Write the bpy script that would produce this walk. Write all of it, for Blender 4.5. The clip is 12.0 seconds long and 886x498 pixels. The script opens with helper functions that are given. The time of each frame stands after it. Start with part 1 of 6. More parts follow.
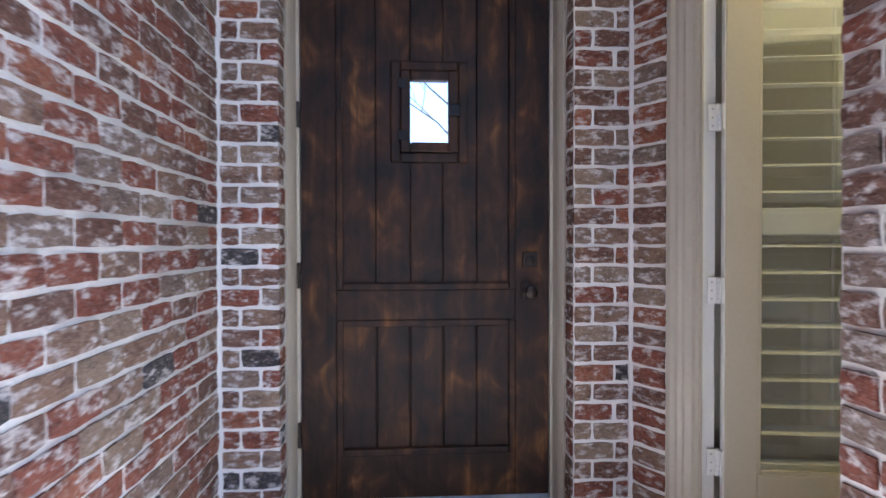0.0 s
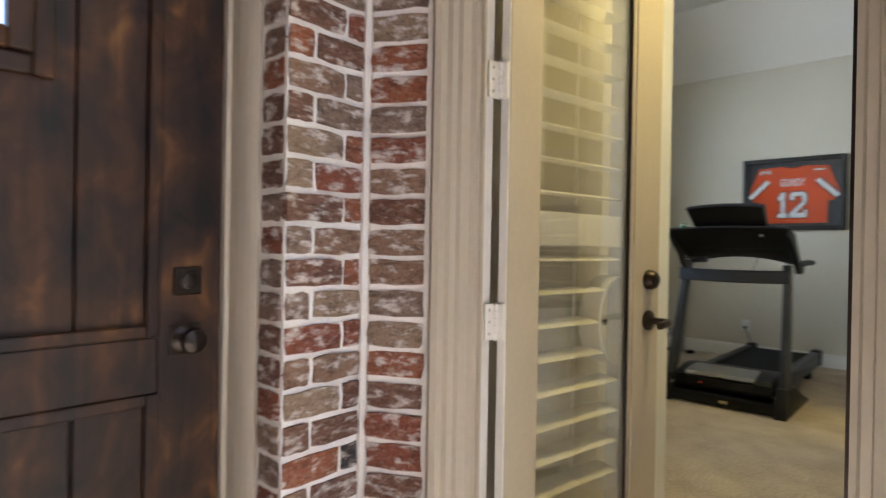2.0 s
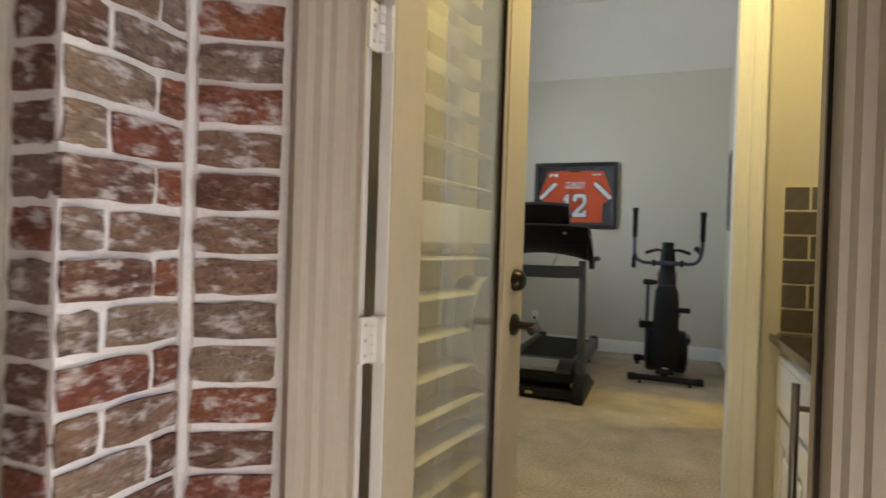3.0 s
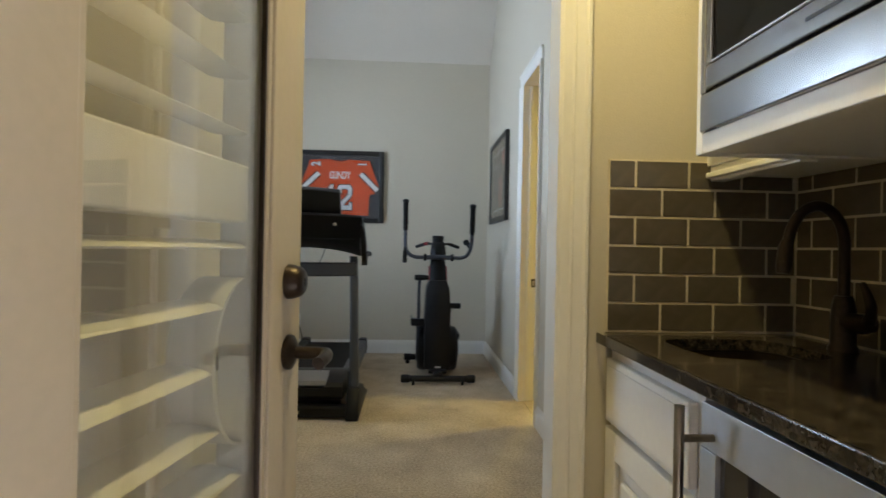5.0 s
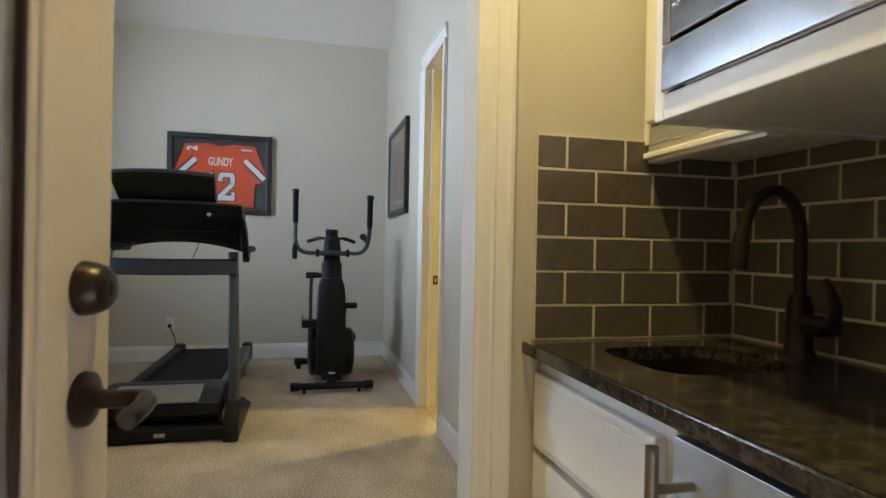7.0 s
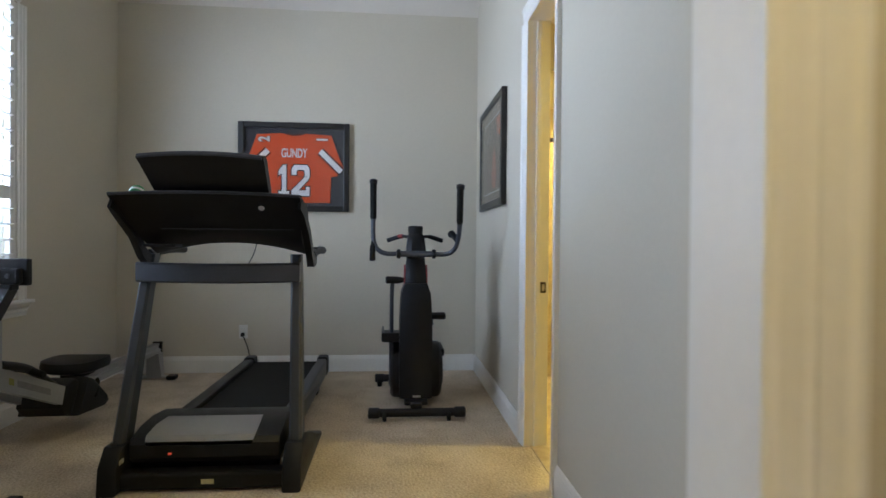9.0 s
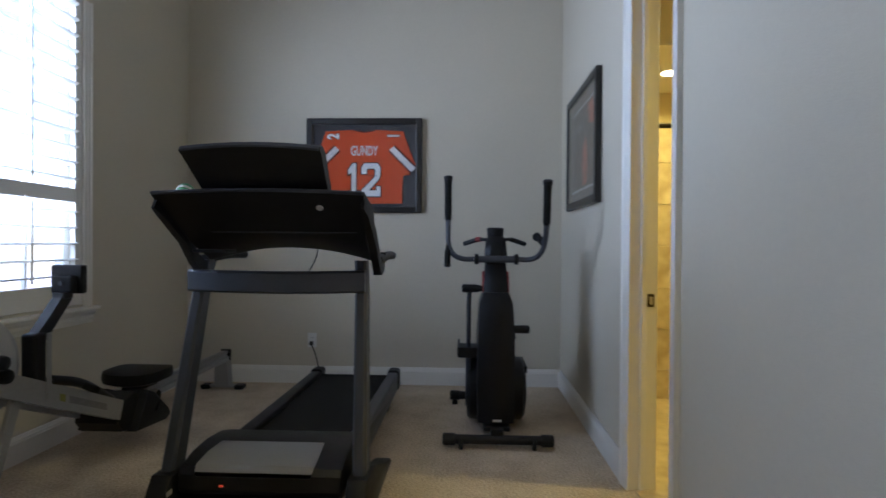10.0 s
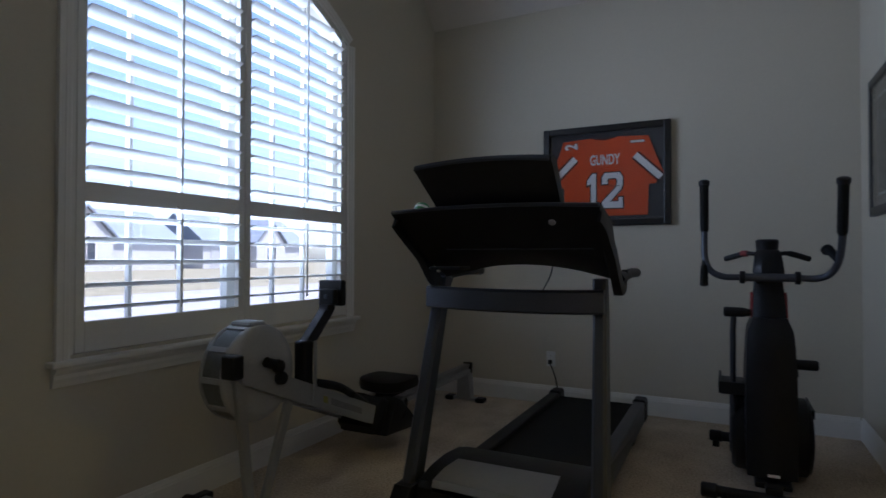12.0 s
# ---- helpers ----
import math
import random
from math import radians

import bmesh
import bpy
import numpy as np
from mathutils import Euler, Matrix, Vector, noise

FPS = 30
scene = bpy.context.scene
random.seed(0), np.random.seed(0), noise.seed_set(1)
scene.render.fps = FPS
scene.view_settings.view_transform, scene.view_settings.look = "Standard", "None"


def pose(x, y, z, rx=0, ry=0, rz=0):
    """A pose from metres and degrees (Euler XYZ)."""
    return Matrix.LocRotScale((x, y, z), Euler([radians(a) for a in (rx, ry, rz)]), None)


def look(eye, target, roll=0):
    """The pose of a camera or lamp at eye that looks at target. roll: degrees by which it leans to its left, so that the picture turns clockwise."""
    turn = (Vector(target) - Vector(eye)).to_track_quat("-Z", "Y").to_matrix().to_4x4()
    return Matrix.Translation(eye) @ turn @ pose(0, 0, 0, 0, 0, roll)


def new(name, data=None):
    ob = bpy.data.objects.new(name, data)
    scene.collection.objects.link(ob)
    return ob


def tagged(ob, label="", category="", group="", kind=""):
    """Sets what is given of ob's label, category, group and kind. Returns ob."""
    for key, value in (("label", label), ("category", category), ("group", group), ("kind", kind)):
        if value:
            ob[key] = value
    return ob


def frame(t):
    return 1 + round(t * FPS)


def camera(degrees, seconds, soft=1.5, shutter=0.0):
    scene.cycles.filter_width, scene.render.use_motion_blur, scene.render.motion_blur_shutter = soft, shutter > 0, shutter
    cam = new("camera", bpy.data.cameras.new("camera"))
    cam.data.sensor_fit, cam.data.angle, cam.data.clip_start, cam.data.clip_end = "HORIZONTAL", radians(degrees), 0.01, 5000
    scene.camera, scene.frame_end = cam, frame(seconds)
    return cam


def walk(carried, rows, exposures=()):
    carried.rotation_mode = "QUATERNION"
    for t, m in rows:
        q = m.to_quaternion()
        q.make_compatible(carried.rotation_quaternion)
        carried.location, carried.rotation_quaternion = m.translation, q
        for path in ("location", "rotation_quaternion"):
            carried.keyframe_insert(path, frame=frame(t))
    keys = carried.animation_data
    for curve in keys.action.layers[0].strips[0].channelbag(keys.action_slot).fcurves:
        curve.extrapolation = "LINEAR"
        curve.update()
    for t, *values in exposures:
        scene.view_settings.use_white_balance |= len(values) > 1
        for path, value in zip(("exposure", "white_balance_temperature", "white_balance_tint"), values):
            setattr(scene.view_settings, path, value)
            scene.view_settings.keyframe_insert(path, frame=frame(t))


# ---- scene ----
cam = camera(76.0, 12.0, shutter=0.5)
PATH = [
    (0, (0.683, 0.301, 1.124), (0.818, 2.296, 1.097), -0.1),
    (0.5, (0.621, 0.588, 1.133), (0.952, 2.561, 1.104), 0.0),
    (1, (0.602, 0.85, 1.121), (1.304, 2.722, 1.099), 0.6),
    (1.5, (0.636, 1.095, 1.124), (1.749, 2.757, 1.106), 0.9),
    (2, (0.631, 1.378, 1.136), (2.113, 2.722, 1.128), 1.0),
    (2.5, (0.702, 1.574, 1.135), (2.418, 2.6, 1.124), 1.2),
    (3, (0.793, 1.721, 1.14), (2.661, 2.435, 1.124), 1.8),
    (4.8, (1.344, 1.879, 1.113), (3.344, 1.847, 1.111), 1.2),
    (5, (1.372, 1.896, 1.106), (3.369, 1.78, 1.107), 1.1),
    (5.5, (1.439, 1.939, 1.093), (3.413, 1.623, 1.093), 1.2),
    (6, (1.479, 1.961, 1.086), (3.427, 1.505, 1.087), 1.3),
    (6.5, (1.564, 1.932, 1.091), (3.503, 1.442, 1.09), 1.2),
    (6.7, (1.61, 1.905, 1.095), (3.548, 1.412, 1.092), 1.1),
    (8.3, (2.145, 1.793, 1.100), (4.124, 1.517, 1.083), 0.8),
    (8.5, (2.22, 1.823, 1.105), (4.203, 1.56, 1.087), 0.6),
    (9, (2.46, 1.806, 1.105), (4.453, 1.63, 1.086), 0.5),
    (9.5, (2.704, 1.824, 1.112), (4.702, 1.747, 1.091), 0.4),
    (10, (2.879, 1.827, 1.116), (4.877, 1.91, 1.102), 0.4),
    (10.5, (2.982, 1.805, 1.125), (4.957, 2.123, 1.126), 0.3),
    (11, (3.041, 1.801, 1.131), (4.959, 2.366, 1.144), 0.2),
    (11.5, (3.058, 1.828, 1.125), (4.909, 2.584, 1.149), 0.1),
    (12, (3.057, 1.838, 1.128), (4.846, 2.732, 1.159), 0.1),
]
EXPOSURE = [(0.0, 2.15, 5250, 16), (1.0, 2.28, 6150, 16), (2.0, 2.62, 6200, 13), (3.0, 2.45, 6400, 13), (5.0, 2.45, 6000, 14), (6.7, 2.6, 5950, 15.5), (8.5, 2.68, 6050, 17), (9.5, 2.42, 5550, 19), (10.5, 1.88, 5550, 21), (11.5, 1.30, 5500, 21), (12.0, 1.10, 5500, 21)]
walk(cam, [(t, look(eye, target, roll)) for t, eye, target, roll in PATH], EXPOSURE)

# ---- world, sun and large lights ----
world = bpy.data.worlds.new("sky")
scene.world = world
world.use_nodes = True
wn = world.node_tree.nodes
sky = wn.new("ShaderNodeTexSky")
sky.sky_type, sky.sun_disc = "NISHITA", False
sky.sun_elevation, sky.sun_rotation = radians(68), radians(180)
sky.air_density, sky.dust_density = 1.0, 1.5
wn["Background"].inputs["Strength"].default_value = 0.15
world.node_tree.links.new(sky.outputs[0], wn["Background"].inputs["Color"])

sun = new("sun", bpy.data.lights.new("sun", "SUN"))
sun.data.energy, sun.data.angle, sun.data.color = 5.0, radians(0.5), (1.0, 0.95, 0.88)
sun.matrix_world = look((0, -10, 24.75), (0, 0, 0))


def lamp(name, place, power, colour, size, spread=150):
    ob = new(name, bpy.data.lights.new(name, "AREA"))
    ob.data.shape, ob.data.size = "DISK", size
    ob.data.energy, ob.data.color, ob.data.spread = power, colour, radians(spread)
    ob.matrix_world = look(place, (place[0], place[1] + 0.001, 0))
    return ob


HALL_LAMP = (2.45, 1.66, 2.735)
BATH_LAMP = (6.60, 0.52, 2.225)
lamp("hall_lamp_light", HALL_LAMP, 3.1, (1.0, 0.80, 0.29), 0.12)
lamp("bath_lamp_light", BATH_LAMP, 3.8, (1.0, 0.80, 0.19), 0.10)
# unseen second bath lamp, added to fill the room with yellow light
lamp("bath_fill_light", (5.35, 0.1, 2.525), 3.8, (1.0, 0.80, 0.19), 0.12)

# area lamp added in the arched window to strengthen the sky's light
skylight = new("window_sky_fill", bpy.data.lights.new("window_sky_fill", "AREA"))
skylight.data.shape, skylight.data.size, skylight.data.size_y = "RECTANGLE", 1.60, 1.45
skylight.data.energy, skylight.data.color = 24.0, (0.68, 0.84, 1.0)
skylight.matrix_world = look((5.25, 4.262, 1.85), (5.25, 0.0, 1.85))

# ---- materials ----


def mat(name, colour, rough=0.5, metal=0.0, vary=0.08, scale=6.0, fine=90.0, bump=0.0, bump_scale=120.0, coat=0.0, detail=4.0):
    """A painted or plain surface: two scales of tone, uneven gloss, fine relief."""
    m = bpy.data.materials.new(name)
    m.use_nodes = True
    nt = m.node_tree
    n, link = nt.nodes, nt.links.new
    b = n["Principled BSDF"]
    b.inputs["Metallic"].default_value = metal
    b.inputs["Coat Weight"].default_value = coat
    tc = n.new("ShaderNodeTexCoord")
    big = n.new("ShaderNodeTexNoise")
    big.inputs["Scale"].default_value, big.inputs["Detail"].default_value = scale, detail
    small = n.new("ShaderNodeTexNoise")
    small.inputs["Scale"].default_value, small.inputs["Detail"].default_value = fine, 3.0
    for t in (big, small):
        link(tc.outputs["Object"], t.inputs["Vector"])
    mean = n.new("ShaderNodeMath")
    mean.operation = "ADD"
    link(big.outputs["Fac"], mean.inputs[0])
    link(small.outputs["Fac"], mean.inputs[1])
    ramp = n.new("ShaderNodeMapRange")
    ramp.inputs["From Min"].default_value, ramp.inputs["From Max"].default_value = 0.6, 1.4
    link(mean.outputs[0], ramp.inputs["Value"])
    mix = n.new("ShaderNodeMix")
    mix.data_type = "RGBA"
    link(ramp.outputs[0], mix.inputs["Factor"])
    mix.inputs["A"].default_value = (*[c * (1 - vary) for c in colour], 1)
    mix.inputs["B"].default_value = (*[min(1, c * (1 + vary)) for c in colour], 1)
    link(mix.outputs["Result"], b.inputs["Base Color"])
    rr = n.new("ShaderNodeMapRange")
    rr.inputs["To Min"].default_value, rr.inputs["To Max"].default_value = max(0.02, rough - 0.06), min(1, rough + 0.06)
    link(big.outputs["Fac"], rr.inputs["Value"])
    link(rr.outputs[0], b.inputs["Roughness"])
    if bump:
        bn = n.new("ShaderNodeTexNoise")
        bn.inputs["Scale"].default_value, bn.inputs["Detail"].default_value = bump_scale, 3.0
        link(tc.outputs["Object"], bn.inputs["Vector"])
        bp = n.new("ShaderNodeBump")
        bp.inputs["Strength"].default_value, bp.inputs["Distance"].default_value = bump, 0.004
        link(bn.outputs["Fac"], bp.inputs["Height"])
        link(bp.outputs[0], b.inputs["Normal"])
    return m


def ramp_node(nt, stops, constant=False):
    r = nt.nodes.new("ShaderNodeValToRGB")
    r.color_ramp.interpolation = "CONSTANT" if constant else "LINEAR"
    while len(r.color_ramp.elements) < len(stops):
        r.color_ramp.elements.new(0.5)
    for e, (p, c) in zip(r.color_ramp.elements, stops):
        e.position, e.color = p, (*c, 1)
    return r


def brick_material(name="tumbled_brick", island=False):
    m = bpy.data.materials.new(name)
    m.use_nodes = True
    nt = m.node_tree
    n, link = nt.nodes, nt.links.new
    b = n["Principled BSDF"]
    b.inputs["Roughness"].default_value = 0.9
    if island:
        rnd = n.new("ShaderNodeNewGeometry").outputs["Random Per Island"]
    else:
        rnd = n.new("ShaderNodeObjectInfo").outputs["Random"]
    base = ramp_node(nt, [(0.0, (0.25, 0.080, 0.045)), (0.14, (0.17, 0.078, 0.050)), (0.27, (0.25, 0.150, 0.098)), (0.40, (0.23, 0.070, 0.040)),
                          (0.53, (0.29, 0.205, 0.140)), (0.61, (0.18, 0.092, 0.062)), (0.72, (0.29, 0.100, 0.050)), (0.84, (0.23, 0.160, 0.120)), (0.955, (0.055, 0.050, 0.052))], True)
    link(rnd, base.inputs["Fac"])
    tc, stretch = n.new("ShaderNodeNewGeometry"), n.new("ShaderNodeMapping")
    stretch.inputs["Scale"].default_value = (1.0, 1.0, 2.2)
    link(tc.outputs["Position"], stretch.inputs["Vector"])

    def noise(scale, detail, rough=0.5, vector=stretch.outputs[0]):
        t = n.new("ShaderNodeTexNoise")
        t.inputs["Scale"].default_value, t.inputs["Detail"].default_value, t.inputs["Roughness"].default_value = scale, detail, rough
        link(vector, t.inputs["Vector"])
        return t.outputs["Fac"]

    def layer(below, fac, stops, colour, kind="MIX"):
        r, mx = ramp_node(nt, [(p, (v, v, v)) for p, v in stops]), n.new("ShaderNodeMix")
        mx.data_type, mx.blend_type = "RGBA", kind
        link(fac, r.inputs["Fac"])
        link(r.outputs["Color"], mx.inputs["Factor"])
        link(below, mx.inputs["A"])
        mx.inputs["B"].default_value = (*colour, 1)
        return mx.outputs["Result"]

    coarse, mid, fine = noise(16, 5, 0.6), noise(42, 6, 0.65), noise(130, 4, 0.6, tc.outputs["Position"])
    col = layer(base.outputs["Color"], coarse, [(0.36, 0.6), (0.52, 0.0)], (0.40, 0.34, 0.32), "MULTIPLY")
    col = layer(col, mid, [(0.50, 0.0), (0.72, 0.45)], (0.46, 0.36, 0.29))
    col = layer(col, noise(17, 6, 0.6), [(0.52, 0.0), (0.64, 0.85)], (0.70, 0.64, 0.60))
    col = layer(col, fine, [(0.34, 0.55), (0.50, 0.0)], (0.30, 0.27, 0.26), "MULTIPLY")
    link(col, b.inputs["Base Color"])
    relief = n.new("ShaderNodeMath")
    relief.operation = "MULTIPLY_ADD"
    link(mid, relief.inputs[0])
    relief.inputs[1].default_value = 1.6
    link(fine, relief.inputs[2])
    bp = n.new("ShaderNodeBump")
    bp.inputs["Strength"].default_value, bp.inputs["Distance"].default_value = 0.9, 0.007
    link(relief.outputs[0], bp.inputs["Height"])
    link(bp.outputs[0], b.inputs["Normal"])
    return m


def wood_material():
    """Knotty wood under a dark uneven stain, grain along z."""
    m = bpy.data.materials.new("dark_stained_alder")
    m.use_nodes = True
    nt = m.node_tree
    n, link = nt.nodes, nt.links.new
    b = n["Principled BSDF"]
    b.inputs["Specular IOR Level"].default_value = 0.3
    tc, mp = n.new("ShaderNodeTexCoord"), n.new("ShaderNodeMapping")
    mp.inputs["Scale"].default_value = (22, 22, 1.6)
    link(tc.outputs["Object"], mp.inputs["Vector"])
    grain = n.new("ShaderNodeTexNoise")
    grain.inputs["Scale"].default_value, grain.inputs["Detail"].default_value, grain.inputs["Distortion"].default_value = 1.4, 8.0, 0.8
    link(mp.outputs[0], grain.inputs["Vector"])
    m2 = n.new("ShaderNodeMapping")
    m2.inputs["Scale"].default_value = (9.0, 9.0, 5.5)
    link(tc.outputs["Object"], m2.inputs["Vector"])
    cloud = n.new("ShaderNodeTexNoise")
    cloud.inputs["Scale"].default_value, cloud.inputs["Detail"].default_value, cloud.inputs["Distortion"].default_value = 1.0, 5.0, 0.7
    link(m2.outputs[0], cloud.inputs["Vector"])
    r1 = ramp_node(nt, [(0.32, (0.009, 0.005, 0.0035)), (0.49, (0.030, 0.0125, 0.0058)), (0.58, (0.054, 0.022, 0.008)), (0.67, (0.11, 0.046, 0.013)), (0.76, (0.19, 0.088, 0.026))])
    link(cloud.outputs["Fac"], r1.inputs["Fac"])
    r2 = ramp_node(nt, [(0.3, (0.45, 0.45, 0.45)), (0.7, (1.25, 1.25, 1.25))])
    link(grain.outputs["Fac"], r2.inputs["Fac"])
    mul = n.new("ShaderNodeMix")
    mul.data_type, mul.blend_type = "RGBA", "MULTIPLY"
    mul.inputs["Factor"].default_value = 1.0
    link(r1.outputs["Color"], mul.inputs["A"])
    link(r2.outputs["Color"], mul.inputs["B"])
    link(mul.outputs["Result"], b.inputs["Base Color"])
    rr = n.new("ShaderNodeMapRange")
    rr.inputs["To Min"].default_value, rr.inputs["To Max"].default_value = 0.45, 0.65
    link(grain.outputs["Fac"], rr.inputs["Value"])
    link(rr.outputs[0], b.inputs["Roughness"])
    bp = n.new("ShaderNodeBump")
    bp.inputs["Strength"].default_value, bp.inputs["Distance"].default_value = 0.25, 0.002
    link(grain.outputs["Fac"], bp.inputs["Height"])
    link(bp.outputs[0], b.inputs["Normal"])
    return m


def speckle_material(name, stops, scale, rough, coat=0.0, bump=0.0, second=7.0, dist=0.004, stretch=(1, 1, 1), weight=0.5):
    m = bpy.data.materials.new(name)
    m.use_nodes = True
    nt = m.node_tree
    n, link = nt.nodes, nt.links.new
    b = n["Principled BSDF"]
    b.inputs["Roughness"].default_value, b.inputs["Coat Weight"].default_value = rough, coat
    tc, mp = n.new("ShaderNodeTexCoord"), n.new("ShaderNodeMapping")
    mp.inputs["Scale"].default_value = stretch
    link(tc.outputs["Object"], mp.inputs["Vector"])
    a = n.new("ShaderNodeTexNoise")
    a.inputs["Scale"].default_value, a.inputs["Detail"].default_value = scale, 7.0
    c = n.new("ShaderNodeTexNoise")
    c.inputs["Scale"].default_value, c.inputs["Detail"].default_value = second, 3.0
    for t in (a, c):
        link(mp.outputs[0], t.inputs["Vector"])
    s = n.new("ShaderNodeMath")
    s.operation = "MULTIPLY_ADD"
    link(c.outputs["Fac"], s.inputs[0])
    s.inputs[1].default_value = weight
    h = n.new("ShaderNodeMath")
    h.operation = "MULTIPLY"
    link(a.outputs["Fac"], h.inputs[0])
    h.inputs[1].default_value = 1 - weight
    link(h.outputs[0], s.inputs[2])
    r = ramp_node(nt, stops)
    link(s.outputs[0], r.inputs["Fac"])
    link(r.outputs["Color"], b.inputs["Base Color"])
    if bump:
        bp = n.new("ShaderNodeBump")
        bp.inputs["Strength"].default_value, bp.inputs["Distance"].default_value = bump, dist
        link(a.outputs["Fac"], bp.inputs["Height"])
        link(bp.outputs[0], b.inputs["Normal"])
    return m


def glass_material(name, tint=(1, 1, 1), rough=0.0, gain=0.9, base=0.045, steep=4.0, veil=0.0):
    """A thin pane: clear with a mirror's gloss by angle."""
    m = bpy.data.materials.new(name)
    m.use_nodes = True
    nt = m.node_tree
    n, link = nt.nodes, nt.links.new
    n.remove(n["Principled BSDF"])
    clear, gloss, mix = n.new("ShaderNodeBsdfTransparent"), n.new("ShaderNodeBsdfGlossy"), n.new("ShaderNodeMixShader")
    facing, power, weight = n.new("ShaderNodeLayerWeight"), n.new("ShaderNodeMath"), n.new("ShaderNodeMath")
    facing.inputs["Blend"].default_value = 0.5
    power.operation, weight.operation = "POWER", "MULTIPLY_ADD"
    power.inputs[1].default_value = steep
    weight.inputs[1].default_value, weight.inputs[2].default_value = gain, base
    clear.inputs["Color"].default_value = (*tint, 1)
    gloss.inputs["Roughness"].default_value = rough
    link(facing.outputs["Facing"], power.inputs[0])
    link(power.outputs[0], weight.inputs[0])
    link(weight.outputs[0], mix.inputs[0])
    link(clear.outputs[0], mix.inputs[1])
    link(gloss.outputs[0], mix.inputs[2])
    # pale diffuse share painted over the pane, standing in for reflected haze
    if veil:
        milky, coat = n.new("ShaderNodeBsdfDiffuse"), n.new("ShaderNodeMixShader")
        milky.inputs["Color"].default_value = (0.75, 0.74, 0.70, 1)
        coat.inputs[0].default_value = veil
        link(mix.outputs[0], coat.inputs[1])
        link(milky.outputs[0], coat.inputs[2])
        mix = coat
    link(mix.outputs[0], n["Material Output"].inputs["Surface"])
    return m


def glow_material(name, colour, power):
    m = bpy.data.materials.new(name)
    m.use_nodes = True
    b = m.node_tree.nodes["Principled BSDF"]
    b.inputs["Base Color"].default_value = (*colour, 1)
    b.inputs["Emission Color"].default_value = (*colour, 1)
    b.inputs["Emission Strength"].default_value = power
    return m


def brushed_material(name, colour, rough, along=(1, 60, 60)):
    m = mat(name, colour, rough, 1.0, 0.05, 5, 40)
    nt = m.node_tree
    n, link = nt.nodes, nt.links.new
    tc, mp, no = n.new("ShaderNodeTexCoord"), n.new("ShaderNodeMapping"), n.new("ShaderNodeTexNoise")
    mp.inputs["Scale"].default_value = along
    no.inputs["Scale"].default_value, no.inputs["Detail"].default_value = 8.0, 4.0
    link(tc.outputs["Object"], mp.inputs["Vector"])
    link(mp.outputs[0], no.inputs["Vector"])
    bp = n.new("ShaderNodeBump")
    bp.inputs["Strength"].default_value, bp.inputs["Distance"].default_value = 0.05, 0.001
    link(no.outputs["Fac"], bp.inputs["Height"])
    link(bp.outputs[0], n["Principled BSDF"].inputs["Normal"])
    return m


def duller(m, level):
    m.node_tree.nodes["Principled BSDF"].inputs["Specular IOR Level"].default_value = level
    return m


M_BRICK, M_BRICK_FAR = brick_material(), brick_material("tumbled_brick_far", True)
M_MORTAR = mat("white_mortar", (0.80, 0.77, 0.73), 0.95, 0, 0.10, 9, 120, 0.8, 90)
M_WOOD = wood_material()
M_WALL = mat("greige_wall_paint", (0.555, 0.508, 0.405), 0.75, 0, 0.03, 1.5, 60, 0.22, 210)
M_CEIL = mat("ceiling_paint", (0.66, 0.61, 0.53), 0.85, 0, 0.03, 2, 80, 0.2, 160)
M_TRIM = mat("white_trim_paint", (0.74, 0.72, 0.67), 0.38, 0, 0.03, 3, 50, 0.05, 60)
M_CREAM = mat("cream_trim_paint", (0.45, 0.395, 0.305), 0.45, 0, 0.05, 4, 60, 0.08, 70)
# invented dark brown for the unseen porch ceiling, cuts bounce on upper walls
M_PORCH = mat("brown_porch_shade", (0.16, 0.10, 0.06), 0.6, 0, 0.15, 6, 60, 0.1, 80)
M_CARPET = speckle_material("beige_cut_pile_carpet", [(0.32, (0.32, 0.255, 0.185)), (0.5, (0.54, 0.440, 0.322)), (0.68, (0.74, 0.63, 0.485))], 85, 0.97, 0, 0.8, 4.0, 0.02, (1, 1, 1), 0.38)
M_GRANITE = speckle_material("black_brown_granite", [(0.36, (0.009, 0.008, 0.007)), (0.48, (0.026, 0.021, 0.018)), (0.58, (0.060, 0.048, 0.038)), (0.70, (0.115, 0.092, 0.072))], 160, 0.17, 0.12, 0, 45)
M_TILE = mat("taupe_glass_tile", (0.115, 0.095, 0.070), 0.14, 0, 0.14, 7, 40, 0.04, 30, 0.5)
M_GROUT = mat("cream_grout", (0.62, 0.54, 0.40), 0.9, 0, 0.08, 15, 120, 0.3, 200)
M_CAB = mat("white_cabinet_paint", (0.84, 0.82, 0.78), 0.32, 0, 0.03, 4, 50, 0.05, 60)
M_STEEL = brushed_material("brushed_stainless", (0.46, 0.45, 0.44), 0.20)
M_SATIN = brushed_material("satin_stainless", (0.60, 0.62, 0.65), 0.5)
M_NICKEL = brushed_material("satin_nickel", (0.50, 0.47, 0.43), 0.32, (60, 60, 1))
M_BLACKGLASS = mat("black_oven_glass", (0.012, 0.012, 0.013), 0.06, 0, 0.2, 3, 20, 0, 1, 0.4)
M_BRONZE = mat("oil_rubbed_bronze", (0.034, 0.024, 0.018), 0.34, 0.75, 0.35, 14, 90, 0.05, 80)
M_BLACK = duller(mat("black_plastic", (0.010, 0.010, 0.0115), 0.42, 0, 0.3, 9, 150, 0.12, 500), 0.22)
M_RUBBER = duller(mat("black_belt_rubber", (0.011, 0.011, 0.011), 0.75, 0, 0.3, 12, 200, 0.4, 600), 0.15)
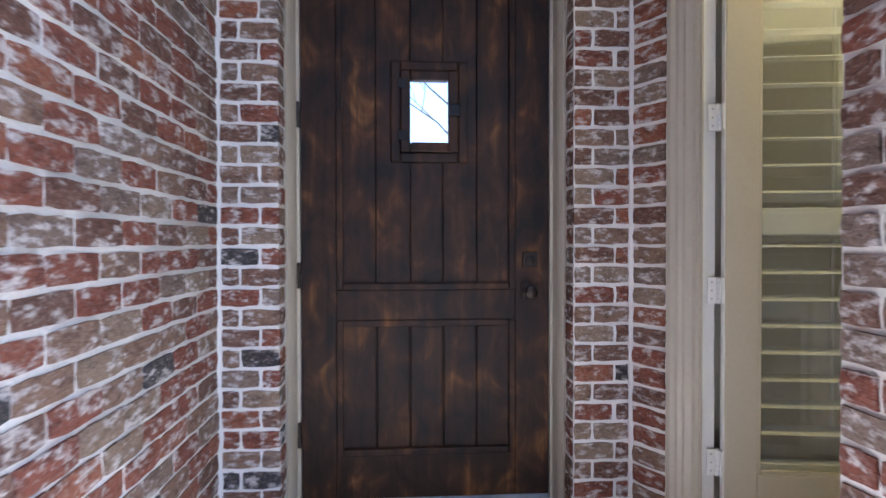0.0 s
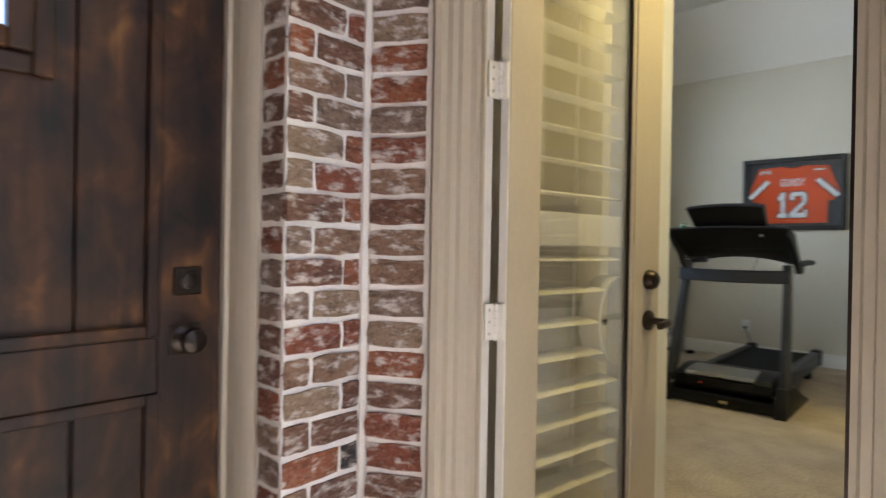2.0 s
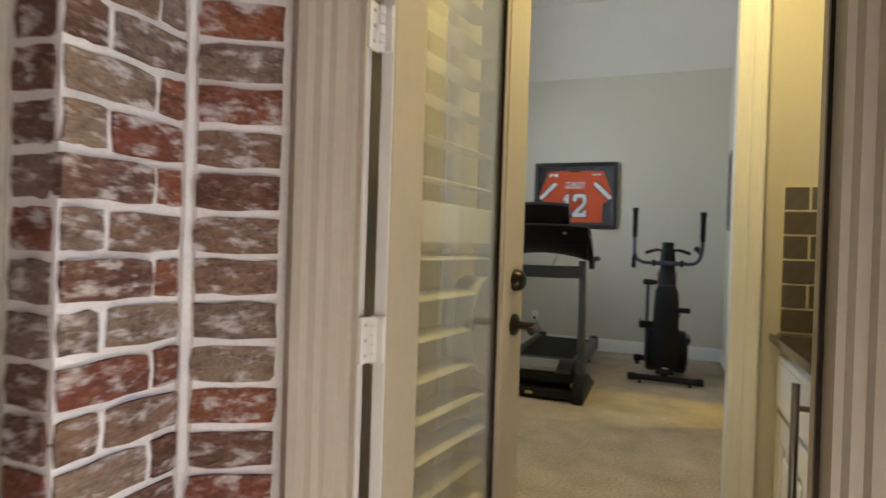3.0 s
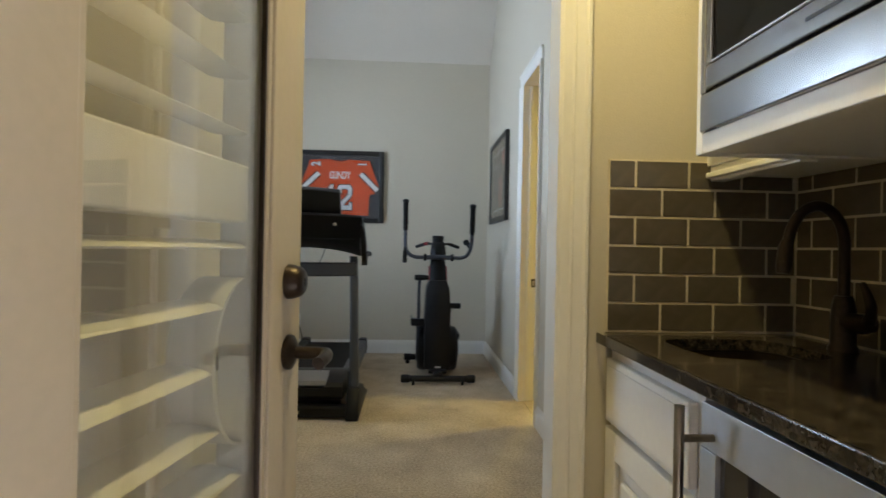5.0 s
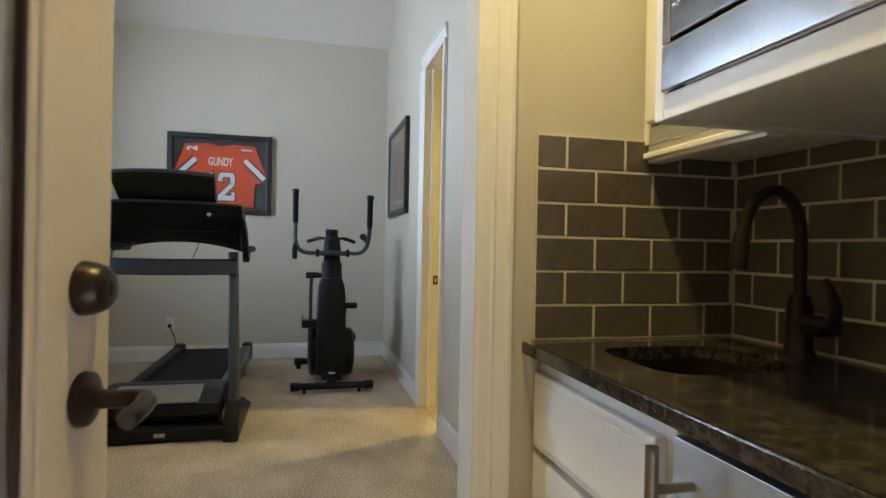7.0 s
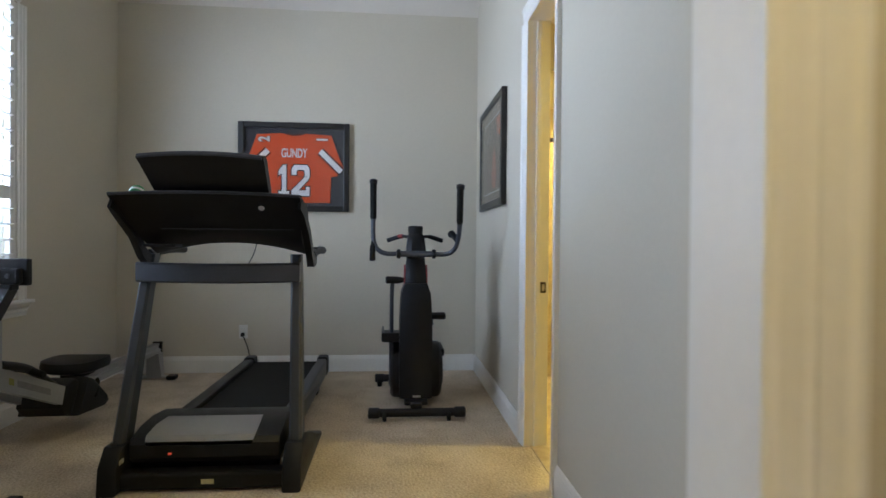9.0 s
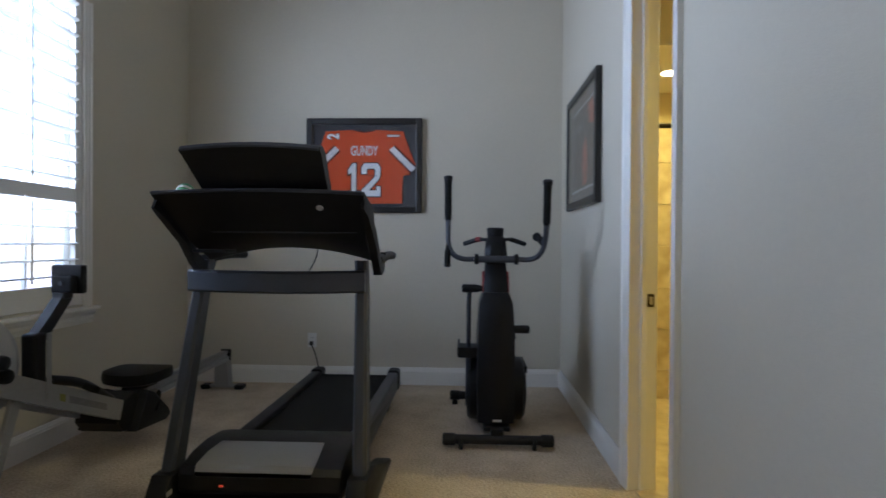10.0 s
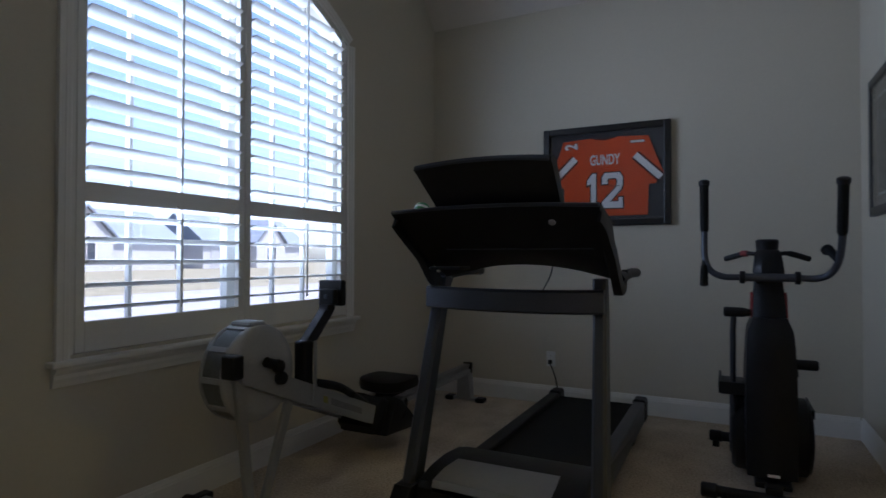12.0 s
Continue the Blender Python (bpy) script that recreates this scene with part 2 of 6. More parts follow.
M_GREY = mat("gunmetal_grey_paint", (0.055, 0.060, 0.074), 0.38, 0.35, 0.12, 5, 120, 0.05, 200)
M_SILVER = mat("silver_plastic", (0.50, 0.49, 0.47), 0.36, 0.35, 0.06, 5, 120, 0.04, 300)
M_ALU = mat("light_grey_aluminium", (0.36, 0.36, 0.36), 0.42, 0.5, 0.08, 5, 80, 0.05, 200)
M_CAGE = mat("pale_grey_shroud_plastic", (0.34, 0.34, 0.34), 0.5, 0, 0.08, 5, 80, 0.08, 300)
M_RED = mat("red_plastic", (0.24, 0.010, 0.010), 0.35, 0, 0.1, 6, 60)
M_ORANGE = mat("orange_jersey_mesh", (0.72, 0.085, 0.012), 0.8, 0, 0.10, 12, 300, 0.4, 700)
M_WHITE = mat("white_twill", (0.78, 0.78, 0.76), 0.8, 0, 0.05, 12, 200, 0.2, 500)
M_MAROON = mat("dark_maroon_twill", (0.10, 0.012, 0.008), 0.8, 0, 0.1, 12, 200, 0.2, 500)
M_INK = mat("black_twill", (0.012, 0.011, 0.011), 0.8, 0, 0.1, 12, 200, 0.2, 500)
M_MATTE = mat("charcoal_mount_board", (0.055, 0.055, 0.06), 0.85, 0, 0.1, 8, 150, 0.2, 400)
M_FRAME = mat("black_picture_frame_wood", (0.014, 0.012, 0.011), 0.35, 0, 0.25, 10, 90, 0.1, 120)
M_STONE = speckle_material("tan_stone_tile", [(0.3, (0.26, 0.19, 0.11)), (0.5, (0.42, 0.33, 0.21)), (0.68, (0.55, 0.46, 0.32))], 14, 0.4, 0.1, 0.1, 4)
M_BATHWALL = mat("warm_beige_bath_paint", (0.62, 0.52, 0.30), 0.7, 0, 0.04, 2, 70, 0.2, 200)
M_GLASS = glass_material("clear_glass")
# last value: share of painted reflection haze
M_DOORGLASS = glass_material("double_door_glass", (0.95, 0.96, 0.95), 0.01, 1.0, 0.10, 3.0, 0.05)
M_HAZE = glass_material("picture_glass", (0.96, 0.96, 0.97), 0.03)
M_CONCRETE = mat("concrete_paving", (0.46, 0.45, 0.43), 0.9, 0, 0.12, 2, 60, 0.5, 90)
M_STREET = mat("weathered_street_concrete", (0.26, 0.26, 0.27), 0.9, 0, 0.15, 1.5, 40, 0.4, 60)
M_GROUND = speckle_material("dormant_lawn", [(0.3, (0.14, 0.13, 0.085)), (0.5, (0.20, 0.185, 0.125)), (0.7, (0.26, 0.24, 0.17))], 30, 0.95, 0, 0.6, 0.6, 0.05)
M_GREEN = mat("green_rubber", (0.03, 0.25, 0.08), 0.45, 0, 0.1, 20, 80)
M_LIME = mat("faded_lime_ink", (0.24, 0.25, 0.06), 0.5, 0, 0.1, 20, 80)
M_MARK = mat("faded_grey_ink", (0.20, 0.20, 0.20), 0.5, 0, 0.2, 40, 160)
M_BAND = mat("perforated_dark_band", (0.14, 0.15, 0.16), 0.45, 0.3, 0.25, 30, 220, 0.3, 300)
M_PULL = brushed_material("dark_nickel_pull", (0.30, 0.26, 0.21), 0.30, (60, 60, 1))
M_LEAF = mat("green_leaf", (0.045, 0.085, 0.022), 0.5, 0, 0.25, 30, 120, 0.1, 80)
M_POT = mat("white_glazed_pot", (0.62, 0.60, 0.56), 0.25, 0, 0.05, 8, 60)
M_STICKER = mat("pale_yellow_sticker", (0.52, 0.47, 0.24), 0.5, 0, 0.2, 60, 200)
M_PRINTMAT = mat("grey_brown_mount_board", (0.17, 0.15, 0.13), 0.85, 0, 0.1, 8, 150, 0.2, 400)
M_GLOW = glow_material("lit_lamp_lens", (1.0, 0.78, 0.45), 2.0)
M_OUTLET = mat("white_outlet_plastic", (0.70, 0.69, 0.66), 0.35, 0, 0.03, 8, 60)
M_PRINT = mat("dark_print_paper", (0.045, 0.04, 0.042), 0.6, 0, 0.5, 9, 40)
M_PRINT2 = mat("orange_print_ink", (0.58, 0.09, 0.03), 0.6, 0, 0.4, 14, 60)
M_ROOF = mat("grey_roof_shingle", (0.17, 0.20, 0.24), 0.9, 0, 0.2, 3, 30, 0.5, 20)
M_SIDING = mat("pale_house_brick", (0.44, 0.44, 0.45), 0.9, 0, 0.12, 1, 14, 0.4, 20)
M_PANE = mat("dark_far_window", (0.05, 0.06, 0.08), 0.1, 0, 0.1, 2, 10)
M_ORANGE_LED = glow_material("red_standby_light", (1.0, 0.12, 0.05), 0.03)
M_BARK = mat("grey_bark", (0.055, 0.047, 0.040), 0.95, 0, 0.2, 10, 60, 0.6, 40)

# ---- mesh helpers ----
ROOTS = {}
BAR_THINGS = set()
GROW, FIXED = 1.18, (1.48, 1.945, 1.09)


def grown(x, y, z):
    """The wet bar is drawn small; this brings it to its true size, with its feet on the floor."""
    up = FIXED[2] + GROW * (z - FIXED[2])
    low = FIXED[2] + GROW * (0.6 - FIXED[2])
    return (FIXED[0] + GROW * (x - FIXED[0]), FIXED[1] + GROW * (y - FIXED[1]), up if z > 0.6 else z / 0.6 * low)


def bar_scale(bm):
    for v in bm.verts:
        v.co = grown(*v.co)


def bar_thing(name, place, label, category):
    ob = thing(name, grown(*place), label, category)
    BAR_THINGS.add(ob.name)
    return ob


def thing(name, place=(0, 0, 0), label="", category="", group="", kind="", m=None):
    ob = new(name)
    ob.empty_display_size = 0.1
    ob.matrix_world = m if m is not None else Matrix.Translation(place)
    ROOTS[ob.name] = Vector((0, 0, 0)) if m is not None else Vector(place)
    return tagged(ob, label, category, group, kind)


def mesh_of(name, bm, material, smooth=False):
    me = bpy.data.meshes.new(name)
    bmesh.ops.recalc_face_normals(bm, faces=bm.faces)
    bm.to_mesh(me)
    bm.free()
    me.materials.append(material)
    if smooth:
        for p in me.polygons:
            p.use_smooth = True
        me.set_sharp_from_angle(angle=radians(smooth if smooth is not True else 40))
    return me


def part(name, bm, material, parent, label="", smooth=False):
    """Links a bmesh as one mesh object under a thing or a part; coordinates are the world's, or the thing's own where it has a pose."""
    root = parent
    while root.parent:
        root = root.parent
    if root.name in BAR_THINGS:
        bar_scale(bm)
    bmesh.ops.translate(bm, verts=bm.verts, vec=-ROOTS.get(root.name, Vector((0, 0, 0))))
    ob = new(name, mesh_of(name, bm, material, smooth))
    ob.parent = parent
    return tagged(ob, label)


def solid(name, bm, material, label="", category="", kind="", smooth=False, group=""):
    ob = new(name, mesh_of(name, bm, material, smooth))
    ROOTS[ob.name] = Vector((0, 0, 0))
    return tagged(ob, label, category, group, kind)


def box(bm, x0, x1, y0, y1, z0, z1, bevel=0.0, seg=2):
    vs = [bm.verts.new((x, y, z)) for x in (x0, x1) for y in (y0, y1) for z in (z0, z1)]
    fs = [bm.faces.new([vs[i] for i in q]) for q in ((0, 1, 3, 2), (4, 6, 7, 5), (0, 4, 5, 1), (2, 3, 7, 6), (0, 2, 6, 4), (1, 5, 7, 3))]
    if bevel:
        es = list({e for f in fs for e in f.edges})
        bmesh.ops.bevel(bm, geom=es, offset=bevel, segments=seg, affect="EDGES", profile=0.5)
    return bm


def boxes(*rows, bevel=0.0):
    bm = bmesh.new()
    for r in rows:
        box(bm, *r, bevel=bevel)
    return bm


def prism(bm, outline, axis, a, b, bevel=0.0, seg=2):
    """A closed outline of 2D points, extruded along an axis from a to b. The 2D points are the two other coordinates in order."""
    def place(p, d):
        return {"x": (d, p[0], p[1]), "y": (p[0], d, p[1]), "z": (p[0], p[1], d)}[axis]
    lo = [bm.verts.new(place(p, a)) for p in outline]
    hi = [bm.verts.new(place(p, b)) for p in outline]
    fs = [bm.faces.new(lo), bm.faces.new(hi[::-1])]
    for i in range(len(lo)):
        j = (i + 1) % len(lo)
        fs.append(bm.faces.new((lo[i], lo[j], hi[j], hi[i])))
    if bevel:
        bmesh.ops.bevel(bm, geom=list(set(fs[0].edges) | set(fs[1].edges)), offset=bevel, segments=seg, affect="EDGES", profile=0.5)
    return bm


def loft(bm, rings, caps=True):
    vs = [[bm.verts.new(p) for p in ring] for ring in rings]
    n = len(vs[0])
    for a, b in zip(vs, vs[1:]):
        for i in range(n):
            j = (i + 1) % n
            bm.faces.new((a[i], a[j], b[j], b[i]))
    if caps:
        bm.faces.new(vs[0])
        bm.faces.new(vs[-1][::-1])
    return bm


def tube(bm, points, radius, n=12, flat=1.0):
    """A round bar along points; radius may be a list, one for each point. flat squashes it along its second axis."""
    pts = [Vector(p) for p in points]
    rad = radius if isinstance(radius, (list, tuple)) else [radius] * len(pts)
    rings, side = [], None
    for i, p in enumerate(pts):
        d = (pts[min(i + 1, len(pts) - 1)] - pts[max(i - 1, 0)]).normalized()
        if side is None:
            side = d.orthogonal().normalized()
            if abs(d.z) < 0.95:
                side = d.cross(Vector((0, 0, 1))).normalized()
        side = (side - d * side.dot(d)).normalized()
        up = d.cross(side)
        rings.append([p + rad[i] * (math.cos(a) * side + flat * math.sin(a) * up) for a in (2 * math.pi * k / n for k in range(n))])
    return loft(bm, rings)


def curve(points, steps=5):
    """A smooth run of points through the given ones."""
    p = [Vector(q) for q in points]
    p = [2 * p[0] - p[1], *p, 2 * p[-1] - p[-2]]
    out = []
    for i in range(1, len(p) - 2):
        for k in range(steps):
            t = k / steps
            out.append(0.5 * (2 * p[i] + (p[i + 1] - p[i - 1]) * t + (2 * p[i - 1] - 5 * p[i] + 4 * p[i + 1] - p[i + 2]) * t * t + (3 * p[i] - p[i - 1] - 3 * p[i + 1] + p[i + 2]) * t ** 3))
    return [*out, p[-2]]


def disc(bm, centre, axis, profile, n=32):
    """A turned body: profile rows (distance along the axis, radius) about centre."""
    d = Vector(axis).normalized()
    s = d.orthogonal().normalized()
    u = d.cross(s)
    c = Vector(centre)
    return loft(bm, [[c + d * h + r * (math.cos(a) * s + math.sin(a) * u) for a in (2 * math.pi * k / n for k in range(n))] for h, r in profile])


def text_mesh(body, size, depth, swell=0.0, squeeze=1.0):
    cu = bpy.data.curves.new("lettering", "FONT")
    cu.body, cu.size, cu.extrude, cu.offset = body, size, depth, swell
    cu.align_x, cu.align_y, cu.resolution_u = "CENTER", "CENTER", 3
    ob = new("lettering", cu)
    me = bpy.data.meshes.new_from_object(ob.evaluated_get(bpy.context.evaluated_depsgraph_get()))
    bpy.data.objects.remove(ob)
    bpy.data.curves.remove(cu)
    bm = bmesh.new()
    bm.from_mesh(me)
    bpy.data.meshes.remove(me)
    bmesh.ops.transform(bm, matrix=Matrix.Diagonal((squeeze, 1, 1, 1)), verts=bm.verts)
    return bm


# ---- plan ----
PIER_Y, DOOR_Y = 2.53, 2.75          # brick piers and wooden door of the porch
LEFT_X, RIGHT_X = -0.03, 1.585       # brick faces of the porch
SILL_X = 1.80                        # inner face of the wall between porch and passage
NEAR_X0, NEAR_X1 = 2.92, 3.04        # wall between passage and gym
BAR_Y = 0.806                        # back of the wet bar
GYM_Y0, GYM_Y1, FAR_X = 1.08, 4.09, 7.39
PLATE, CEIL = 3.08, 3.68
OPEN_Y0, OPEN_Y1, OPEN_Z = 1.490, 2.277, 2.45
BATH_X0, BATH_X1, BATH_Z = 4.965, 5.495, 2.32

# ---- structure ----
solid("ground", boxes((-250, 250, -250, 250, -0.35, -0.16)), M_GROUND, "tan dormant lawn around the house", "ground", "structure")
solid("pavement", boxes((-60, 60, 7.5, 9.2, -0.16, -0.13), (-60, 60, 13.0, 20.0, -0.16, -0.14), (3.0, 7.0, 20.0, 28.0, -0.16, -0.12), (-1.5, 2.6, 3.0, 7.5, -0.16, -0.10)), M_STREET, "grey concrete street and drives", "street", "structure")
# unseen paving, added so that sunlight bounces onto the porch walls
solid("pavement_bounce", boxes((-0.30, 9.0, -9.5, -3.51, -0.15, -0.004), (1.67, 9.0, -3.51, -1.6, -0.15, -0.004)), M_CONCRETE, "unseen pale concrete ground added behind the porch to bounce sunlight", "pavement", "structure")
solid("floor_porch", boxes((-0.30, 1.66, -3.5, 3.05, -0.14, 0.0)), M_CONCRETE, "grey concrete porch floor", "floor", "structure")
solid("floor", boxes((1.66, 7.55, 0.96, 4.30, -0.14, 0.0), (1.66, 3.04, 0.66, 0.96, -0.14, 0.0)), M_CARPET, "beige cut pile carpet with vacuum marks", "floor", "structure")

# the unseen height above 2.85 is added to block sun and sky
porch_left = solid("wall_porch_left", boxes((-0.26, LEFT_X - 0.009, -3.2, 2.90, 0, 5.22)), M_MORTAR, "tumbled brick wall with white mortar", "wall", "structure")
porch_front = solid("wall_porch_front", boxes((LEFT_X - 0.009, 0.195, PIER_Y + 0.009, 2.90, 0, 2.85), (1.362, 1.595, PIER_Y + 0.009, 2.90, 0, 2.85), (0.195, 1.362, 2.64, 2.90, 2.50, 2.85)), M_MORTAR, "tumbled brick piers beside the wooden door", "wall", "structure")
jamb_bm = bmesh.new()
prism(jamb_bm, [(1.607, PIER_Y + 0.009), (1.6005, 2.5115), (1.682, 2.3605), (1.80, 2.30), (1.80, 2.90), (1.597, 2.90)], "z", 0, 2.85)
porch_jamb = solid("wall_porch_north", jamb_bm, M_MORTAR, "tumbled brick return beside the glass door", "wall", "structure")
part("corner_joint", boxes((1.5855, 1.604, 2.5255, 2.545, 0, 2.85)), M_MORTAR, porch_jamb)
porch_right = solid("wall_porch_right", boxes((RIGHT_X + 0.009, SILL_X, 0.69, 1.425, 0, 2.85), (RIGHT_X + 0.02, SILL_X, 1.425, 2.355, 2.50, 2.85)), M_MORTAR, "tumbled brick wall beside the glass door", "wall", "structure")
# added out of view to hold back sky light coming straight at the door
solid("blocker_court_south", boxes((-0.26, 1.50, -1.85, -1.60, 0, 3.0)), M_SIDING, "unseen wall added behind the porch to block light on the door", "wall", "structure")
# unseen ceiling; its front edge sets how much sky and sun come in
solid("ceiling_porch", boxes((LEFT_X - 0.008, SILL_X, 0.70, 2.90, 2.85, 3.0)), M_PORCH, "unseen dark brown porch ceiling that shades the walls", "ceiling", "structure")

solid("wall_passage_north", boxes((SILL_X, NEAR_X0, 2.34, 2.46, 0, 2.75)), M_WALL, "greige painted wall behind the open door", "wall", "structure")
solid("wall_bar_back", boxes((SILL_X, NEAR_X0, BAR_Y - 0.12, BAR_Y - 0.006, 0, 2.75)), M_WALL, "greige painted wall behind the wet bar", "wall", "structure")
solid("ceiling_passage", boxes((SILL_X, NEAR_X0, BAR_Y - 0.12, 2.46, 2.75, 2.90)), M_CEIL, "white passage ceiling", "ceiling", "structure")
solid("wall_gym_near", boxes((NEAR_X0, NEAR_X1, BAR_Y - 0.12, OPEN_Y0 - 0.018, 0, CEIL), (NEAR_X0, NEAR_X1, OPEN_Y1 + 0.018, 4.25, 0, CEIL), (NEAR_X0, NEAR_X1, OPEN_Y0 - 0.018, OPEN_Y1 + 0.018, OPEN_Z + 0.018, CEIL)), M_WALL, "greige painted wall with an orange peel texture", "wall", "structure")
solid("wall_gym_right", boxes((NEAR_X1, BATH_X0 - 0.018, GYM_Y0 - 0.12, GYM_Y0, 0, CEIL), (BATH_X1 + 0.018, FAR_X, GYM_Y0 - 0.12, GYM_Y0, 0, CEIL), (BATH_X0 - 0.018, BATH_X1 + 0.018, GYM_Y0 - 0.12, GYM_Y0, BATH_Z + 0.018, CEIL)), M_WALL, "greige painted wall with a bath door", "wall", "structure")
solid("wall_gym_far", boxes((FAR_X, FAR_X + 0.14, GYM_Y0 - 0.12, 4.25, 0, CEIL)), M_WALL, "greige painted wall behind the exercise machines", "wall", "structure")
slope = bmesh.new()
prism(slope, [(NEAR_X0, CEIL), (6.79, CEIL), (FAR_X, PLATE), (FAR_X, CEIL + 0.15), (NEAR_X0, CEIL + 0.15)], "y", GYM_Y0, GYM_Y1)
solid("ceiling_gym", slope, M_CEIL, "white vaulted ceiling that slopes to the wall", "ceiling", "structure")

# window wall with an arched opening
WIN_X0, WIN_X1, WIN_Z0, WIN_SPRING, WIN_R = 4.362, 6.138, 0.75, 2.545, 1.55
WIN_C = (WIN_X0 + WIN_X1) / 2


def arch(x, grow=0.0):
    half = (WIN_X1 - WIN_X0) / 2
    low = math.sqrt(WIN_R ** 2 - half ** 2)
    return WIN_SPRING + math.sqrt(max(0, (WIN_R + grow) ** 2 - (x - WIN_C) ** 2)) - low


wall = boxes((NEAR_X1, WIN_X0, GYM_Y1, 4.25, 0, CEIL), (WIN_X1, FAR_X, GYM_Y1, 4.25, 0, CEIL), (WIN_X0, WIN_X1, GYM_Y1, 4.25, 0, WIN_Z0))
for i in range(24):
    a, b = WIN_X0 + (WIN_X1 - WIN_X0) * i / 24, WIN_X0 + (WIN_X1 - WIN_X0) * (i + 1) / 24
    prism(wall, [(a, arch(a)), (b, arch(b)), (b, CEIL), (a, CEIL)], "y", GYM_Y1, 4.25)
solid("wall_gym_window", wall, M_WALL, "greige painted wall with an arched window", "wall", "structure")

# bath beyond the door
solid("floor_bath", boxes((4.70, 7.25, -1.10, 0.96, -0.14, 0.004), (BATH_X0, BATH_X1, 0.96, GYM_Y0 - 0.03, 0.0, 0.006)), M_STONE, "tan stone tile bathroom floor", "floor", "structure")
solid("wall_bath", boxes((7.10, 7.22, -1.10, 0.96, 0, 2.55), (4.70, 4.82, -1.10, 0.96, 0, 2.55), (4.82, 7.10, -1.10, -0.98, 0, 2.55)), M_BATHWALL, "warm beige bathroom wall", "wall", "structure")
solid("ceiling_bath", boxes((4.70, 7.22, -1.10, 0.96, 2.55, 2.68), (6.10, 7.099, -0.979, 0.959, 2.24, 2.549)), M_CEIL, "bathroom ceiling with a recessed lamp", "ceiling", "structure")
bath_tiles = thing("shower_wall_tiling", (7.08, 0.4, 0.0), "tan stone tiles on the shower wall", "wall tile", kind="structure")
part("backing", boxes((7.086, 7.0995, -0.97, 0.955, 0.004, 2.02)), M_GROUT, bath_tiles)
tile_me = mesh_of("tile", boxes((-0.004, 0.0085, -0.223, 0.223, -0.1485, 0.1485), bevel=0.002), M_STONE)
for r in range(7):
    for c in range(-3, 3):
        y = 0.55 + c * 0.45 + (0.22 if r % 2 else 0.0)
        if -0.76 < y < 0.74:
            o = new("tile", tile_me)
            o.parent, o.location = bath_tiles, (0, y - 0.4, 0.063 + r * 0.302)
rod = thing("shower_rod", (6.0, 0.4, 1.77), "dark bronze shower rod on the walls", "shower rod")
part("rod", tube(bmesh.new(), [(6.0, -0.975, 1.77), (6.0, 0.955, 1.77)], 0.014), M_BRONZE, rod, smooth=True)
part("flange", disc(bmesh.new(), (6.0, 0.936, 1.77), (0, 1, 0), [(0, 0.03), (0.012, 0.032), (0.022, 0.02)]), M_BRONZE, rod, smooth=True)


def downlight(place, label):
    t = thing("recessed_lamp", place, label, "ceiling lamp", "recessed lamps")
    x, y, z = place
    part("trim_ring", disc(bmesh.new(), (x, y, z - 0.004), (0, 0, 1), [(0, 0.07), (0.008, 0.085), (0.014, 0.085), (0.014, 0.066), (0.010, 0.064)]), M_TRIM, t, smooth=True)
    part("lens", disc(bmesh.new(), (x, y, z - 0.0075), (0, 0, 1), [(0, 0.060), (0.003, 0.062)]), M_GLOW, t, "glowing warm lens")


downlight((HALL_LAMP[0], HALL_LAMP[1], 2.750), "white recessed lamp in the passage ceiling")
downlight((BATH_LAMP[0], BATH_LAMP[1], 2.240), "lit recessed lamp over the shower")
# fitting for the added fill lamp, out of view
downlight((5.35, 0.1, 2.54), "unseen recessed lamp added to brighten the bathroom")

# ---- trim ----


def casing_outline(w, t):
    """Section of a moulded casing: width outwards from the opening, thickness."""
    return [(0, 0), (w, 0), (w, t), (w * 0.90, t), (w * 0.82, t * 0.72), (w * 0.55, t * 0.62), (w * 0.48, t * 0.72), (w * 0.40, t * 0.56), (w * 0.14, t * 0.50), (w * 0.05, t * 0.30), (0, t * 0.30)]


def casing_up(bm, edge, face, sgn_edge, sgn_face, z0, z1, plane, w=0.085, t=0.022):
    pts = []
    for u, v in casing_outline(w, t):
        a, b = edge + sgn_edge * u, face + sgn_face * v
        pts.append((a, b) if plane == "y" else (b, a))
    return prism(bm, pts, "z", z0, z1)


trim = thing("trim_gym_opening", (NEAR_X0, OPEN_Y0, 0), "cream fluted casing round the gym opening", "door casing", kind="structure")
c = bmesh.new()
casing_up(c, OPEN_Y0 + 0.004, NEAR_X0, -1, -1, 0, OPEN_Z + 0.08, "x")
part("casing", c, M_TRIM, trim)
c = bmesh.new()
casing_up(c, OPEN_Y1 - 0.004, NEAR_X0, 1, -1, 0, OPEN_Z + 0.08, "x")
part("casing", c, M_TRIM, trim)
part("head_casing", boxes((NEAR_X0 - 0.02, NEAR_X0, OPEN_Y0 + 0.004, OPEN_Y1 - 0.004, OPEN_Z, OPEN_Z + 0.08), bevel=0.004), M_TRIM, trim)
part("jamb", boxes((NEAR_X0 - 0.002, NEAR_X1 + 0.002, OPEN_Y0 - 0.018, OPEN_Y0, 0, OPEN_Z + 0.018), bevel=0.002), M_TRIM, trim)
part("jamb", boxes((NEAR_X0 - 0.002, NEAR_X1 + 0.002, OPEN_Y1, OPEN_Y1 + 0.018, 0, OPEN_Z + 0.018), bevel=0.002), M_TRIM, trim)
part("head_jamb", boxes((NEAR_X0 - 0.002, NEAR_X1 + 0.002, OPEN_Y0, OPEN_Y1, OPEN_Z, OPEN_Z + 0.018), bevel=0.002), M_TRIM, trim)

